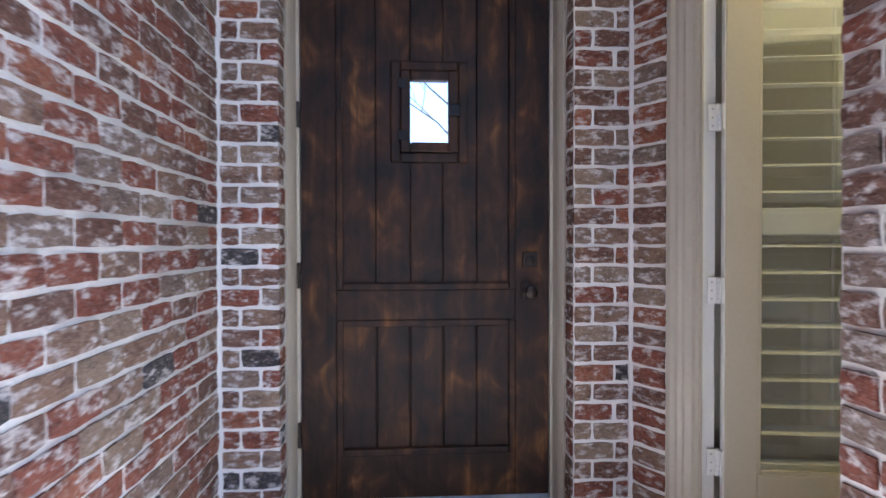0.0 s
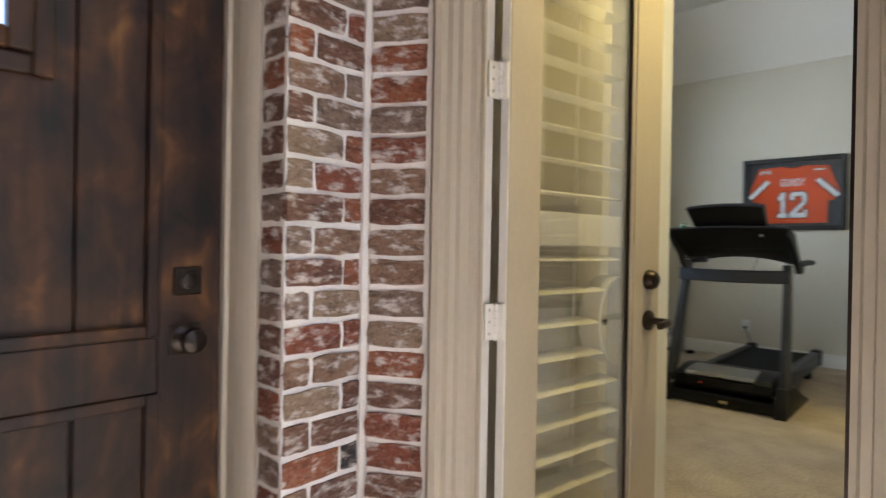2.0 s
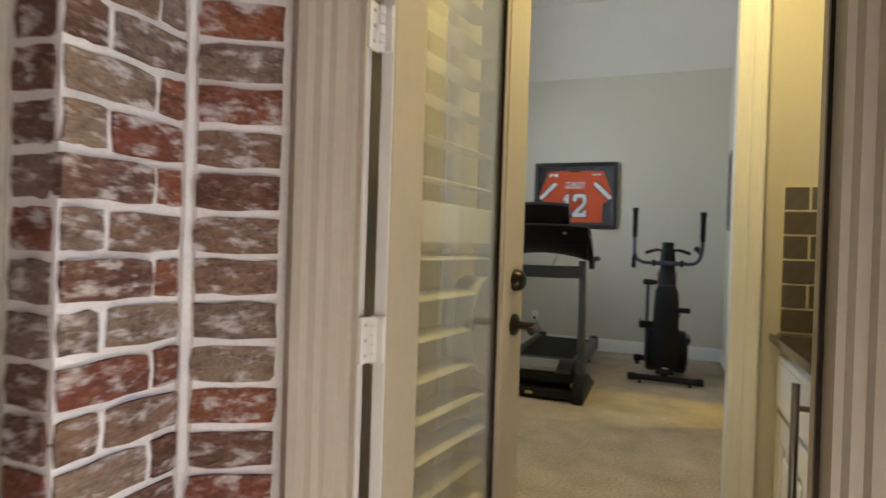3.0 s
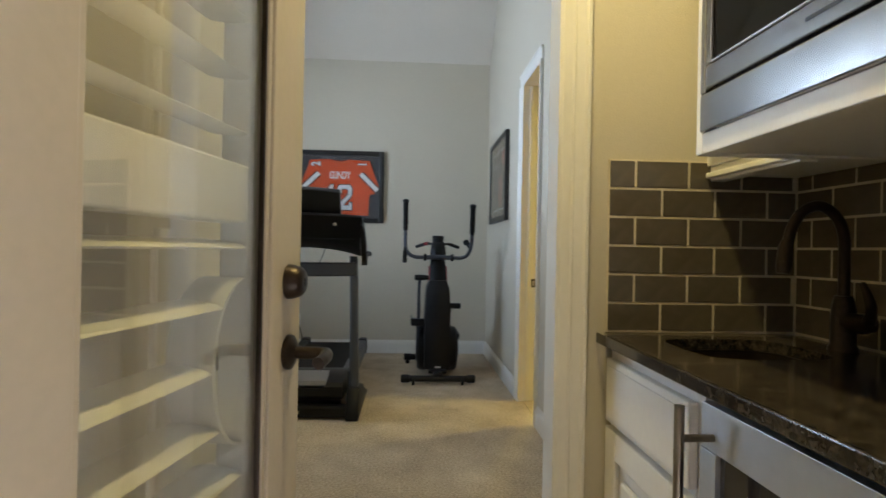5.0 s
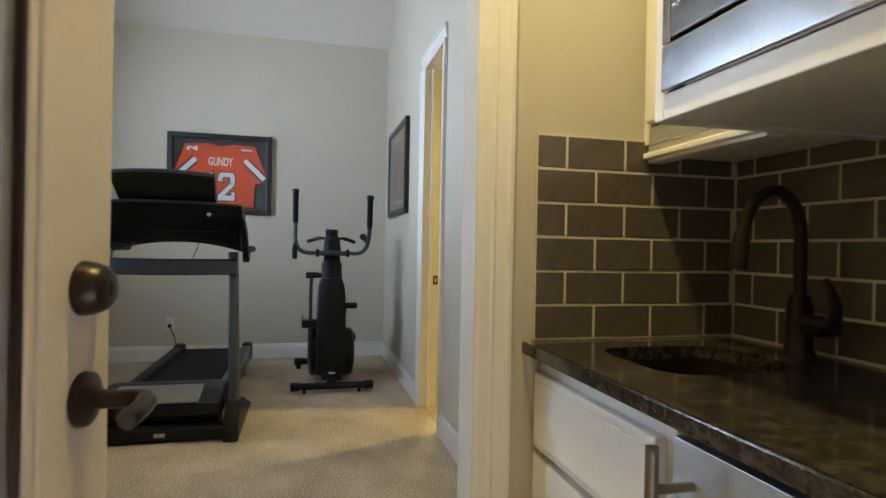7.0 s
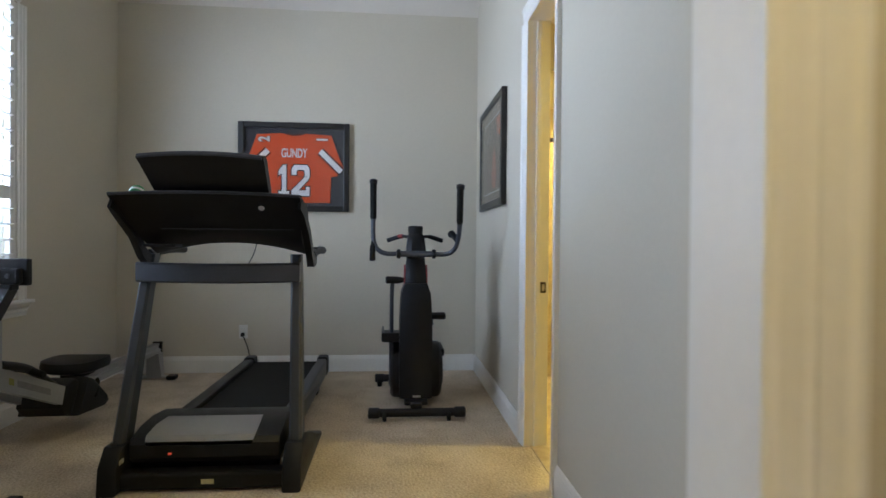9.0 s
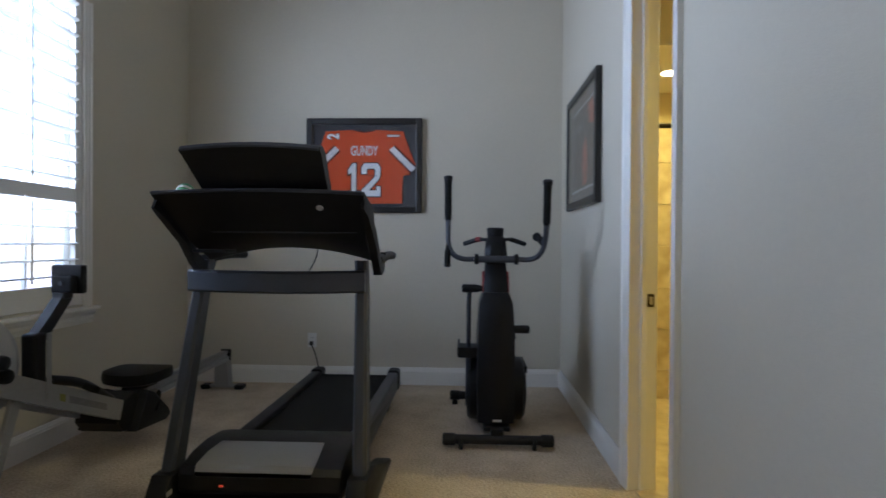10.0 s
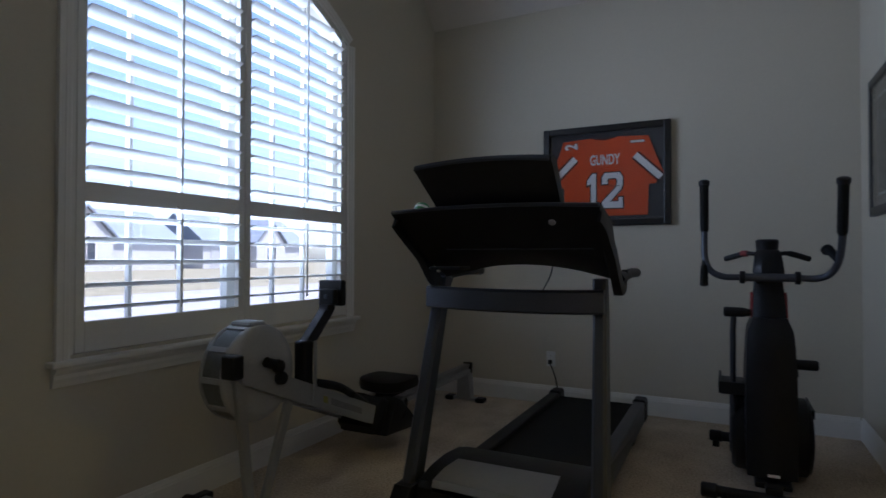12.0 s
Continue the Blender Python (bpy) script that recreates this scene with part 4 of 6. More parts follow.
    part("drain", disc(bmesh.new(), (2.488, 1.233, 0.743), (0, 0, 1), [(0, 0.04), (0.004, 0.04), (0.005, 0.03), (0.002, 0.02)]), M_NICKEL, sink, smooth=True)
    f = bar_thing("faucet", (2.475, 1.035, 0.916), "oil rubbed bronze gooseneck faucet on the counter", "faucet")
    part("base", disc(bmesh.new(), (2.475, 1.035, 0.916), (0, 0, 1), [(0, 0.027), (0.006, 0.027), (0.012, 0.023), (0.06, 0.022), (0.085, 0.0215), (0.11, 0.016)]), M_BRONZE, f, smooth=True)
    part("spout", tube(bmesh.new(), curve([(2.475, 1.035, 1.00), (2.475, 1.035, 1.10), (2.475, 1.038, 1.15), (2.475, 1.055, 1.185), (2.476, 1.088, 1.205), (2.478, 1.122, 1.192), (2.480, 1.142, 1.160), (2.482, 1.150, 1.12)]), 0.0108, 14), M_BRONZE, f, smooth=True)
    part("spray_head", tube(bmesh.new(), [(2.482, 1.150, 1.135), (2.4825, 1.152, 1.12), (2.483, 1.155, 1.085), (2.483, 1.157, 1.068)], [0.0108, 0.0145, 0.0158, 0.013], 14), M_BRONZE, f, smooth=True)
    hd = part("valve", tube(bmesh.new(), [(2.475, 1.035, 0.975), (2.425, 1.035, 0.975), (2.405, 1.035, 0.977)], [0.019, 0.019, 0.015], 14), M_BRONZE, f, smooth=True)
    part("lever", tube(bmesh.new(), curve([(2.412, 1.035, 0.978), (2.400, 1.040, 1.005), (2.404, 1.046, 1.035), (2.412, 1.050, 1.056)]), [0.013, 0.013, 0.012, 0.011, 0.010, 0.010, 0.010, 0.009, 0.009, 0.008, 0.008, 0.007, 0.007, 0.006, 0.006, 0.004], 10, 0.7), M_BRONZE, hd, smooth=True)
    # upper cabinets and microwave
    up = bar_thing("upper_cabinet", (2.55, 1.08, 1.276), "white painted shallow wall cabinet above the tiles", "cabinet")
    part("body", boxes((2.386, 2.698, BACK, 1.185, 1.290, 2.55), bevel=0.002), M_CAB, up)
    part("valance", boxes((2.386, 2.698, 1.160, 1.196, 1.276, 1.312), (2.386, 2.698, 1.175, 1.207, 1.283, 1.296), bevel=0.003), M_CAB, up)
    part("face_frame", boxes((2.672, 2.698, 1.1855, 1.204, 1.312, 2.55), (2.386, 2.672, 1.1855, 1.204, 1.312, 1.345), bevel=0.002), M_CAB, up)
    cd = part("cabinet_door", boxes((2.392, 2.668, 1.2045, 1.222, 1.35, 2.50), bevel=0.004), M_CAB, up)
    part("raised_field", boxes((2.44, 2.62, 1.2225, 1.228, 1.40, 2.45), bevel=0.003), M_CAB, cd)
    mw = bar_thing("microwave_cabinet", (2.09, 1.18, 1.276), "white wall cabinet that holds the microwave", "cabinet")
    part("side", boxes((2.362, 2.384, BACK, 1.392, 1.280, 2.55), bevel=0.002), M_CAB, mw)
    part("bottom", boxes((LEFT_END, 2.362, BACK, 1.372, 1.284, 1.300), bevel=0.001), M_CAB, mw)
    part("front_rail", boxes((LEFT_END, 2.362, 1.3725, 1.392, 1.280, 1.3165), bevel=0.002), M_CAB, mw)
    part("top_box", boxes((LEFT_END, 2.362, BACK, 1.392, 1.95, 2.55), bevel=0.002), M_CAB, mw)
    part("screw", disc(bmesh.new(), (2.16, 1.16, 1.2835), (0, 0, -1), [(0, 0.005), (0.0015, 0.004)], 10), M_NICKEL, mw)
    mo = bar_thing("microwave", (2.08, 1.2, 1.317), "brushed stainless built-in microwave with black glass", "microwave")
    part("case", boxes((1.770, 2.350, BACK + 0.01, 1.376, 1.318, 1.94)), M_BLACK, mo)
    tr = part("trim_kit", boxes((LEFT_END + 0.002, 2.360, 1.3775, 1.399, 1.317, 1.382), (2.343, 2.360, 1.3775, 1.399, 1.3825, 1.945), bevel=0.003), M_STEEL, mo, "brushed stainless trim")
    dd = part("microwave_door", boxes((LEFT_END + 0.002, 2.339, 1.3775, 1.401, 1.387, 1.428), (2.321, 2.339, 1.3775, 1.401, 1.428, 1.93), bevel=0.003), M_STEEL, mo)
    part("gold_bead", boxes((1.768, 2.3205, 1.399, 1.4025, 1.4285, 1.4315), (2.3175, 2.3205, 1.399, 1.4025, 1.4315, 1.92)), M_NICKEL, dd)
    part("glass", boxes((LEFT_END + 0.002, 2.317, 1.380, 1.398, 1.432, 1.93)), M_BLACKGLASS, dd, "black glass window")
    part("maker_mark", boxes((2.02, 2.09, 1.4012, 1.4018, 1.405, 1.410)), M_GREY, dd)
    part("vent_slot", boxes((2.315, 2.345, 1.3925, 1.3965, 1.3157, 1.3168)), M_BLACK, tr)


bar()


def bar_tiles():
    """Glass tiles: six courses over the counter on the end wall and the back wall."""
    pitch, row, z0 = 0.1515, 0.0793, 0.8885
    end = thing("backsplash_end", (NEAR_X0, 1.2, 0.885), "taupe glass tiles with cream grout on the end wall", "tile backsplash", kind="structure")
    part("grout", boxes((NEAR_X0 - 0.0075, NEAR_X0 - 0.0005, BAR_Y, 1.350, 0.8855, 1.3652), bevel=0.001), M_GROUT, end)
    back = thing("backsplash_back", (2.2, BAR_Y, 0.885), "taupe glass tiles with cream grout behind the faucet", "tile backsplash", kind="structure")
    part("grout", boxes((SILL_X, NEAR_X0 - 0.008, BAR_Y - 0.0055, BAR_Y + 0.0015, 0.8855, 1.3652)), M_GROUT, back)
    made = {}
    def tile(width, vertical):
        key = (round(width, 3), vertical)
        if key not in made:
            w = width / 2
            h = (row - 0.0065) / 2
            bm = boxes((-0.0035, 0.0035, -w, w, -h, h), bevel=0.0014) if vertical == "x" else boxes((-w, w, -0.0035, 0.0035, -h, h), bevel=0.0014)
            made[key] = mesh_of("tile", bm, M_TILE)
        return made[key]
    for r in range(6):
        z = z0 + row * (r + 0.5)
        half = r % 2 == 1
        y = 1.3497
        first = True
        while y > BAR_Y + 0.02:
            w = pitch / 2 if (half and first) else pitch
            w = min(w, y - BAR_Y - 0.004)
            o = new("tile", tile(w - 0.0065, "x"))
            o.parent, o.location = end, (-0.0055 + random.uniform(-0.0004, 0.0004), y - w / 2 - 1.2, z - 0.885)
            y -= w
            first = False
        x = NEAR_X0 - 0.008
        first = True
        while x > SILL_X + 0.02:
            w = pitch * 0.4 if (half and first) else pitch * (0.9 if first else 1.0)
            w = min(w, x - SILL_X)
            o = new("tile", tile(w - 0.0065, "y"))
            o.parent, o.location = back, (x - w / 2 - 2.2, -0.0005 + random.uniform(-0.0004, 0.0004), z - 0.885)
            x -= w
            first = False


bar_tiles()

def counter_plant():
    """A small leafy plant in a pot at the porch end of the counter."""
    x, y, z = 2.175, 0.945, grown(0, 0, 0.916)[2]
    t = thing("potted_plant", (x, y, z), "small green leafy plant in a white pot on the counter", "potted plant")
    pot = part("pot", disc(bmesh.new(), (x, y, z), (0, 0, 1), [(0, 0.040), (0.006, 0.044), (0.075, 0.056), (0.085, 0.058), (0.088, 0.052), (0.070, 0.050)], 28), M_POT, t, smooth=True)
    part("soil", disc(bmesh.new(), (x, y, z + 0.062), (0, 0, 1), [(0, 0.047), (0.008, 0.049), (0.012, 0.02)], 20), M_BARK, pot)
    rng = random.Random(5)
    for k in range(22):
        a, lean, long = 2.4 * k + rng.uniform(-0.2, 0.2), rng.uniform(0.03, 0.10), rng.uniform(0.10, 0.23)
        base = Vector((x + 0.02 * math.cos(a), y + 0.02 * math.sin(a), z + 0.07))
        tip = base + Vector((lean * math.cos(a), min(lean, 0.06) * math.sin(a), long))
        out = tip + Vector((0.060 * math.cos(a), 0.035 * math.sin(a), -0.012))
        stem = part("stem", tube(bmesh.new(), [base, base.lerp(tip, 0.6) + Vector((0, 0, 0.012)), tip], [0.0022, 0.0018, 0.0014], 5), M_LEAF, t)
        side = (out - tip).cross(Vector((0, 0, 1))).normalized()
        bm = bmesh.new()
        rows = [[bm.verts.new(tip.lerp(out, u) + side * (w * c) + Vector((0, 0, 0.006 * math.sin(math.pi * u) + 0.004 * abs(c)))) for c in (-1, 0, 1)] for u, w in ((0, 0.002), (0.25, 0.014), (0.55, 0.018), (0.85, 0.008), (1, 0.001))]
        for p, q in zip(rows, rows[1:]):
            for m in (0, 1):
                bm.faces.new((p[m], p[m + 1], q[m + 1], q[m]))
        bmesh.ops.solidify(bm, geom=bm.faces[:], thickness=0.0008)
        part("leaf", bm, M_LEAF, stem, smooth=True)


counter_plant()

# ---- arched window with plantation shutters ----


def arch_window():
    w = thing("window_arched", (WIN_C, GYM_Y1, WIN_Z0), "arched window with white plantation shutters and sill", "window", kind="structure")
    x0, x1 = WIN_X0, WIN_X1
    # casing on the room side
    for s, e in ((-1, x0 + 0.004), (1, x1 - 0.004)):
        c = bmesh.new()
        casing_up(c, e, GYM_Y1, s, -1, WIN_Z0 - 0.012, arch(x0), "y", 0.06, 0.02)
        part("casing", c, M_TRIM, w)
    c = bmesh.new()
    n = 28
    rings = []
    for i in range(n + 1):
        x = x0 + (x1 - x0) * i / n
        a = math.atan2(x - WIN_C, math.sqrt(WIN_R ** 2 - (x - WIN_C) ** 2))
        rings.append([(x + math.sin(a) * (u - 0.004), GYM_Y1 - v, arch(x) + math.cos(a) * (u - 0.004)) for u, v in casing_outline(0.06, 0.02)])
    loft(c, rings)
    part("arch_casing", c, M_TRIM, w)
    part("window_sill", boxes((x0 - 0.085, x1 + 0.085, GYM_Y1 - 0.055, GYM_Y1 + 0.055, WIN_Z0 - 0.035, WIN_Z0 - 0.0125), bevel=0.006), M_TRIM, w)
    c = bmesh.new()
    prism(c, [(GYM_Y1, 0.638), (GYM_Y1 - 0.012, 0.638), (GYM_Y1 - 0.016, 0.656), (GYM_Y1 - 0.022, 0.670), (GYM_Y1 - 0.022, 0.685), (GYM_Y1 - 0.036, 0.702), (GYM_Y1 - 0.040, 0.714), (GYM_Y1, 0.714)], "x", x0 - 0.065, x1 + 0.065)
    part("apron", c, M_TRIM, w)
    # vinyl window outside of the shutters
    y0, y1 = 4.175, 4.225
    for a, b in ((x0, x0 + 0.05), (WIN_C - 0.045, WIN_C + 0.045), (x1 - 0.05, x1)):
        part("window_jamb", boxes((a, b, y0, y1, WIN_Z0, arch(a) if a < WIN_C < b else arch(a if a > WIN_C else b)), bevel=0.003), M_TRIM, w, "white vinyl window frame")
    for a, b in ((x0 + 0.05, WIN_C - 0.045), (WIN_C + 0.045, x1 - 0.05)):
        part("sash_rail", boxes((a, b, y0, y1, WIN_Z0, WIN_Z0 + 0.05), bevel=0.002), M_TRIM, w)
        part("meeting_rail", boxes((a, b, y0, y1, 1.674, 1.698), bevel=0.002), M_TRIM, w)
    for a, b in ((x0 + 0.05, WIN_C - 0.045), (WIN_C + 0.045, x1 - 0.05)):
        for k in (1, 2):
            x = a + (b - a) * k / 3
            part("muntin", boxes((x - 0.009, x + 0.009, 4.188, 4.212, WIN_Z0 + 0.05, arch(x) - 0.01)), M_TRIM, w)
    for a, b in ((x0 + 0.05, WIN_C - 0.045), (WIN_C + 0.045, x1 - 0.05)):
        p = part("pane", boxes((a, b, 4.198, 4.202, WIN_Z0 + 0.05, arch(a + 0.02 if a < WIN_C else b - 0.02) - 0.02)), M_GLASS, w, "clear window glass")
        p.visible_shadow = False
    # shutters
    ys0, ys1 = GYM_Y1 + 0.004, GYM_Y1 + 0.034
    part("shutter_post", boxes((x0 + 0.001, x0 + 0.022, ys0, ys1 + 0.02, WIN_Z0 + 0.001, arch(x0) - 0.002), bevel=0.002), M_TRIM, w)
    part("shutter_post", boxes((x1 - 0.022, x1 - 0.001, ys0, ys1 + 0.02, WIN_Z0 + 0.001, arch(x0) - 0.002), bevel=0.002), M_TRIM, w)
    lou = {}
    for k, (a, b) in enumerate(((x0 + 0.024, WIN_C - 0.002), (WIN_C + 0.002, x1 - 0.024))):
        st = 0.038
        panel = part("shutter_panel", boxes((a, a + st, ys0, ys1, WIN_Z0 + 0.004, min(arch(a), arch(a + st)) - 0.004), bevel=0.003), M_TRIM, w, "white shutter panel with tilted louvers")
        part("stile", boxes((b - st, b, ys0, ys1, WIN_Z0 + 0.004, min(arch(b), arch(b - st)) - 0.004), bevel=0.003), M_TRIM, panel)
        part("bottom_rail", boxes((a + st, b - st, ys0, ys1, WIN_Z0 + 0.004, 0.874), bevel=0.003), M_TRIM, panel)
        part("divider_rail", boxes((a + st, b - st, ys0, ys1, 1.348, 1.428), bevel=0.003), M_TRIM, panel)
        top, m = bmesh.new(), 12
        xs = [a + st + (b - a - 2 * st) * i / m for i in range(m + 1)]
        prism(top, [(p, arch(p) - 0.004) for p in xs] + [(p, arch(p) - 0.045) for p in reversed(xs)], "y", ys0, ys1)
        part("arched_rail", top, M_TRIM, panel)
        zs = [0.924 + 0.0915 * i for i in range(5)] + [1.478 + 0.0915 * i for i in range(14)]
        for i, z in enumerate(zs):
            p, q = a + st + 0.003, b - st - 0.003
            far = [x for x in (p + (q - p) * j / 40 for j in range(41)) if arch(x) - 0.055 > z + 0.012]
            if len(far) < 6:
                continue
            p, q = far[0], far[-1]
            key = (round(p, 3), round(q, 3))
            if key not in lou:
                bm = bmesh.new()
                prism(bm, [(-0.043, 0), (-0.030, 0.0045), (0, 0.006), (0.030, 0.0045), (0.043, 0), (0.030, -0.0045), (0, -0.006), (-0.030, -0.0045)], "x", p - WIN_C, q - WIN_C)
                lou[key] = mesh_of("louver", bm, M_TRIM, True)
            o = new("louver", lou[key])
            o.parent = panel
            tilt = (-14 if k == 0 else -8) if i < 5 else (-20 if k == 0 else -13)
            o.matrix_local = pose(0, 0.019 - 0.0, z - WIN_Z0, tilt + random.uniform(-1, 1))
        mx = (a + b) / 2 + 0.02
        part("tilt_rod", boxes((mx - 0.005, mx + 0.005, GYM_Y1 - 0.036, GYM_Y1 - 0.026, 0.90, 1.33), (mx - 0.005, mx + 0.005, GYM_Y1 - 0.036, GYM_Y1 - 0.026, 1.45, arch(mx) - 0.10), bevel=0.002), M_TRIM, panel)
        part("magnet", disc(bmesh.new(), (mx, GYM_Y1 + 0.004, 1.357), (0, -1, 0), [(0, 0.006), (0.008, 0.005)], 10), M_NICKEL, panel)


arch_window()

# ---- framed jersey and print ----


def jersey():
    y0, y1, z0, z1 = 2.183, 3.108, 1.368, 2.118
    x = FAR_X
    f = thing("framed_jersey", (x, (y0 + y1) / 2, z0), "black framed orange football jersey with white number 12", "framed jersey")
    b = 0.048
    for q in ((y0, y0 + b, z0, z1), (y1 - b, y1, z0, z1), (y0 + b, y1 - b, z0, z0 + b), (y0 + b, y1 - b, z1 - b, z1)):
        bm = boxes((x - 0.045, x - 0.002, *q), bevel=0.006)
        part("frame_side", bm, M_FRAME, f)
    part("mount_board", boxes((x - 0.012, x - 0.003, y0 + b, y1 - b, z0 + b, z1 - b)), M_MATTE, f)
    part("glass", boxes((x - 0.038, x - 0.036, y0 + b, y1 - b, z0 + b, z1 - b)), M_HAZE, f).visible_shadow = False
    W, H = y1 - y0, z1 - z0
    def P(u, v):
        return (y1 - u * W, z1 - v * H)
    # body and sleeves; u from the viewer's left, v down
    body = [(0.165, 0.135), (0.40, 0.12), (0.435, 0.145), (0.50, 0.158), (0.565, 0.145), (0.60, 0.12), (0.835, 0.135), (0.875, 0.28), (0.945, 0.50), (0.885, 0.60), (0.83, 0.60), (0.828, 0.90), (0.17, 0.905), (0.175, 0.60), (0.115, 0.60), (0.055, 0.50), (0.125, 0.28)]
    bm = bmesh.new()
    prism(bm, [P(u, v) for u, v in body], "x", x - 0.024, x - 0.0125, 0.004)
    shirt = part("jersey", bm, M_ORANGE, f, "orange mesh jersey")
    collar = bmesh.new()
    prism(collar, [P(u, v) for u, v in ((0.435, 0.118), (0.50, 0.132), (0.565, 0.118), (0.565, 0.142), (0.50, 0.156), (0.435, 0.142))], "x", x - 0.0235, x - 0.0125)
    part("collar", collar, M_MAROON, shirt)
    for s in (1, -1):
        for wdt, dd, m_ in ((0.082, 0.0255, M_MAROON), (0.050, 0.0262, M_WHITE)):
            bm = bmesh.new()
            c0, c1 = (0.735, 0.315), (0.925, 0.545)
            dx, dy = c1[0] - c0[0], c1[1] - c0[1]
            l = math.hypot(dx * W, dy * H)
            nx, ny = -dy * H / l, dx * W / l
            q = [(c0[0] + nx * wdt * k / W * 0.9, c0[1] + ny * wdt * k / H * 0.9) for k in (-0.5, 0.5)] + [(c1[0] + nx * wdt * k / W * 0.9, c1[1] + ny * wdt * k / H * 0.9) for k in (0.5, -0.5)]
            if s < 0:
                q = [(1 - u, v) for u, v in q]
            prism(bm, [P(u, v) for u, v in q], "x", x - dd, x - 0.0235)
            part("sleeve_stripe", bm, m_, shirt)
    # lettering: text faces the room along -x
    def word(text, size, u, v, rot=0, squeeze=1.0, outline=0.0, name="lettering", bold=0.0):
        yy, zz = P(u, v)
        face = Matrix(((0, 0, -1, 0), (-1, 0, 0, 0), (0, 1, 0, 0), (0, 0, 0, 1)))
        rows = [(M_WHITE, bold, 0.0272)]
        if outline:
            rows.insert(0, (M_INK, bold + outline, 0.0255))
        for m_, sw, dep in rows:
            t = text_mesh(text, size, 0.0006, sw, squeeze)
            bmesh.ops.transform(t, matrix=Matrix.Translation((x - dep, yy, zz)) @ face @ pose(0, 0, 0, 0, 0, rot), verts=t.verts)
            part(name, t, m_, shirt)
    word("GUNDY", 0.108, 0.500, 0.348, 0, 0.56, 0, "name_letters", 0.0024)
    one = [(0.08, 0), (0.92, 0), (0.92, 0.15), (0.69, 0.15), (0.69, 1), (0.44, 1), (0.08, 0.80), (0.08, 0.65), (0.34, 0.72), (0.34, 0.15), (0.08, 0.15)]
    two = [(0, 0), (1, 0), (1, 0.30), (0.80, 0.30), (0.80, 0.18), (0.40, 0.18), (0.92, 0.52), (1, 0.64), (1, 0.87), (0.86, 1), (0.14, 1), (0, 0.87), (0, 0.68), (0.27, 0.68), (0.27, 0.79), (0.33, 0.84), (0.67, 0.84), (0.73, 0.79), (0.73, 0.67), (0.66, 0.57), (0, 0.17)]

    def grow(pts, d):
        """The outline moved outwards by d."""
        out = []
        for i, p in enumerate(pts):
            a_, c_ = pts[i - 1], pts[(i + 1) % len(pts)]
            e0, e1 = Vector((p[0] - a_[0], p[1] - a_[1])).normalized(), Vector((c_[0] - p[0], c_[1] - p[1])).normalized()
            n0, n1 = Vector((e0.y, -e0.x)), Vector((e1.y, -e1.x))
            k = (n0 + n1) / max(0.4, 1 + n0.dot(n1))
            out.append((p[0] + k.x * d, p[1] + k.y * d))
        return out

    for pts, u0, wide in ((one, 0.352, 0.105), (two, 0.478, 0.150)):
        yy, zz = P(u0, 0.825)
        flat = [(px * wide, pz * 0.262) for px, pz in pts]
        for m_, k, dep in ((M_INK, 0.009, 0.0254), (M_WHITE, 0.0, 0.0271)):
            bm = bmesh.new()
            prism(bm, [(yy - px, zz + pz) for px, pz in (grow(flat, k) if k else flat)], "x", x - dep, x - dep + 0.001)
            part("number", bm, m_, shirt)
    word("2", 0.125, 0.235, 0.19, 90, 0.72, 0.004, "shoulder_number", 0.005)
    word("1", 0.125, 0.745, 0.185, -90, 0.72, 0.004, "shoulder_number", 0.005)
    bm = boxes((x - 0.0285, x - 0.0278, P(0.62, 0)[0], P(0.53, 0)[0], P(0, 0.612)[1], P(0, 0.606)[1]))
    part("signature", bm, M_INK, shirt)


jersey()


def print_frame():
    x0, x1, z0, z1, y = 6.06, 6.985, 1.362, 2.122, GYM_Y0
    f = thing("framed_print", ((x0 + x1) / 2, y, z0), "black framed dark sports print with an orange shape", "framed print")
    b = 0.05
    for q in ((x0, x0 + b, z0, z1), (x1 - b, x1, z0, z1), (x0 + b, x1 - b, z0, z0 + b), (x0 + b, x1 - b, z1 - b, z1)):
        part("frame_side", boxes((q[0], q[1], y + 0.002, y + 0.038, q[2], q[3]), bevel=0.006), M_FRAME, f)
    part("mount_board", boxes((x0 + b, x1 - b, y + 0.003, y + 0.012, z0 + b, z1 - b)), M_PRINTMAT, f)
    m = 0.11
    part("inner_border", boxes((x0 + m, x1 - m, y + 0.0125, y + 0.014, z0 + m, z1 - m)), M_OUTLET, f, "pale inner border")
    pr = part("print", boxes((x0 + m + 0.012, x1 - m - 0.012, y + 0.0142, y + 0.0152, z0 + m + 0.012, z1 - m - 0.012)), M_PRINT, f, "dark print")
    bm = bmesh.new()
    prism(bm, [(6.40, 1.50), (6.50, 1.50), (6.53, 1.62), (6.50, 1.74), (6.44, 1.80), (6.39, 1.72), (6.37, 1.60)], "y", y + 0.0154, y + 0.0160)
    part("orange_shape", bm, M_PRINT2, pr)
    bm = bmesh.new()
    prism(bm, [(6.20, 1.84), (6.34, 1.86), (6.36, 1.98), (6.24, 1.99)], "y", y + 0.0154, y + 0.0160)
    part("orange_shape", bm, M_PRINT2, pr)
    part("caption_bar", boxes((6.52, 6.80, y + 0.0154, y + 0.0160, 1.86, 1.90)), M_GREY, pr)
    part("glass", boxes((x0 + b, x1 - b, y + 0.030, y + 0.032, z0 + b, z1 - b)), M_HAZE, f).visible_shadow = False


print_frame()


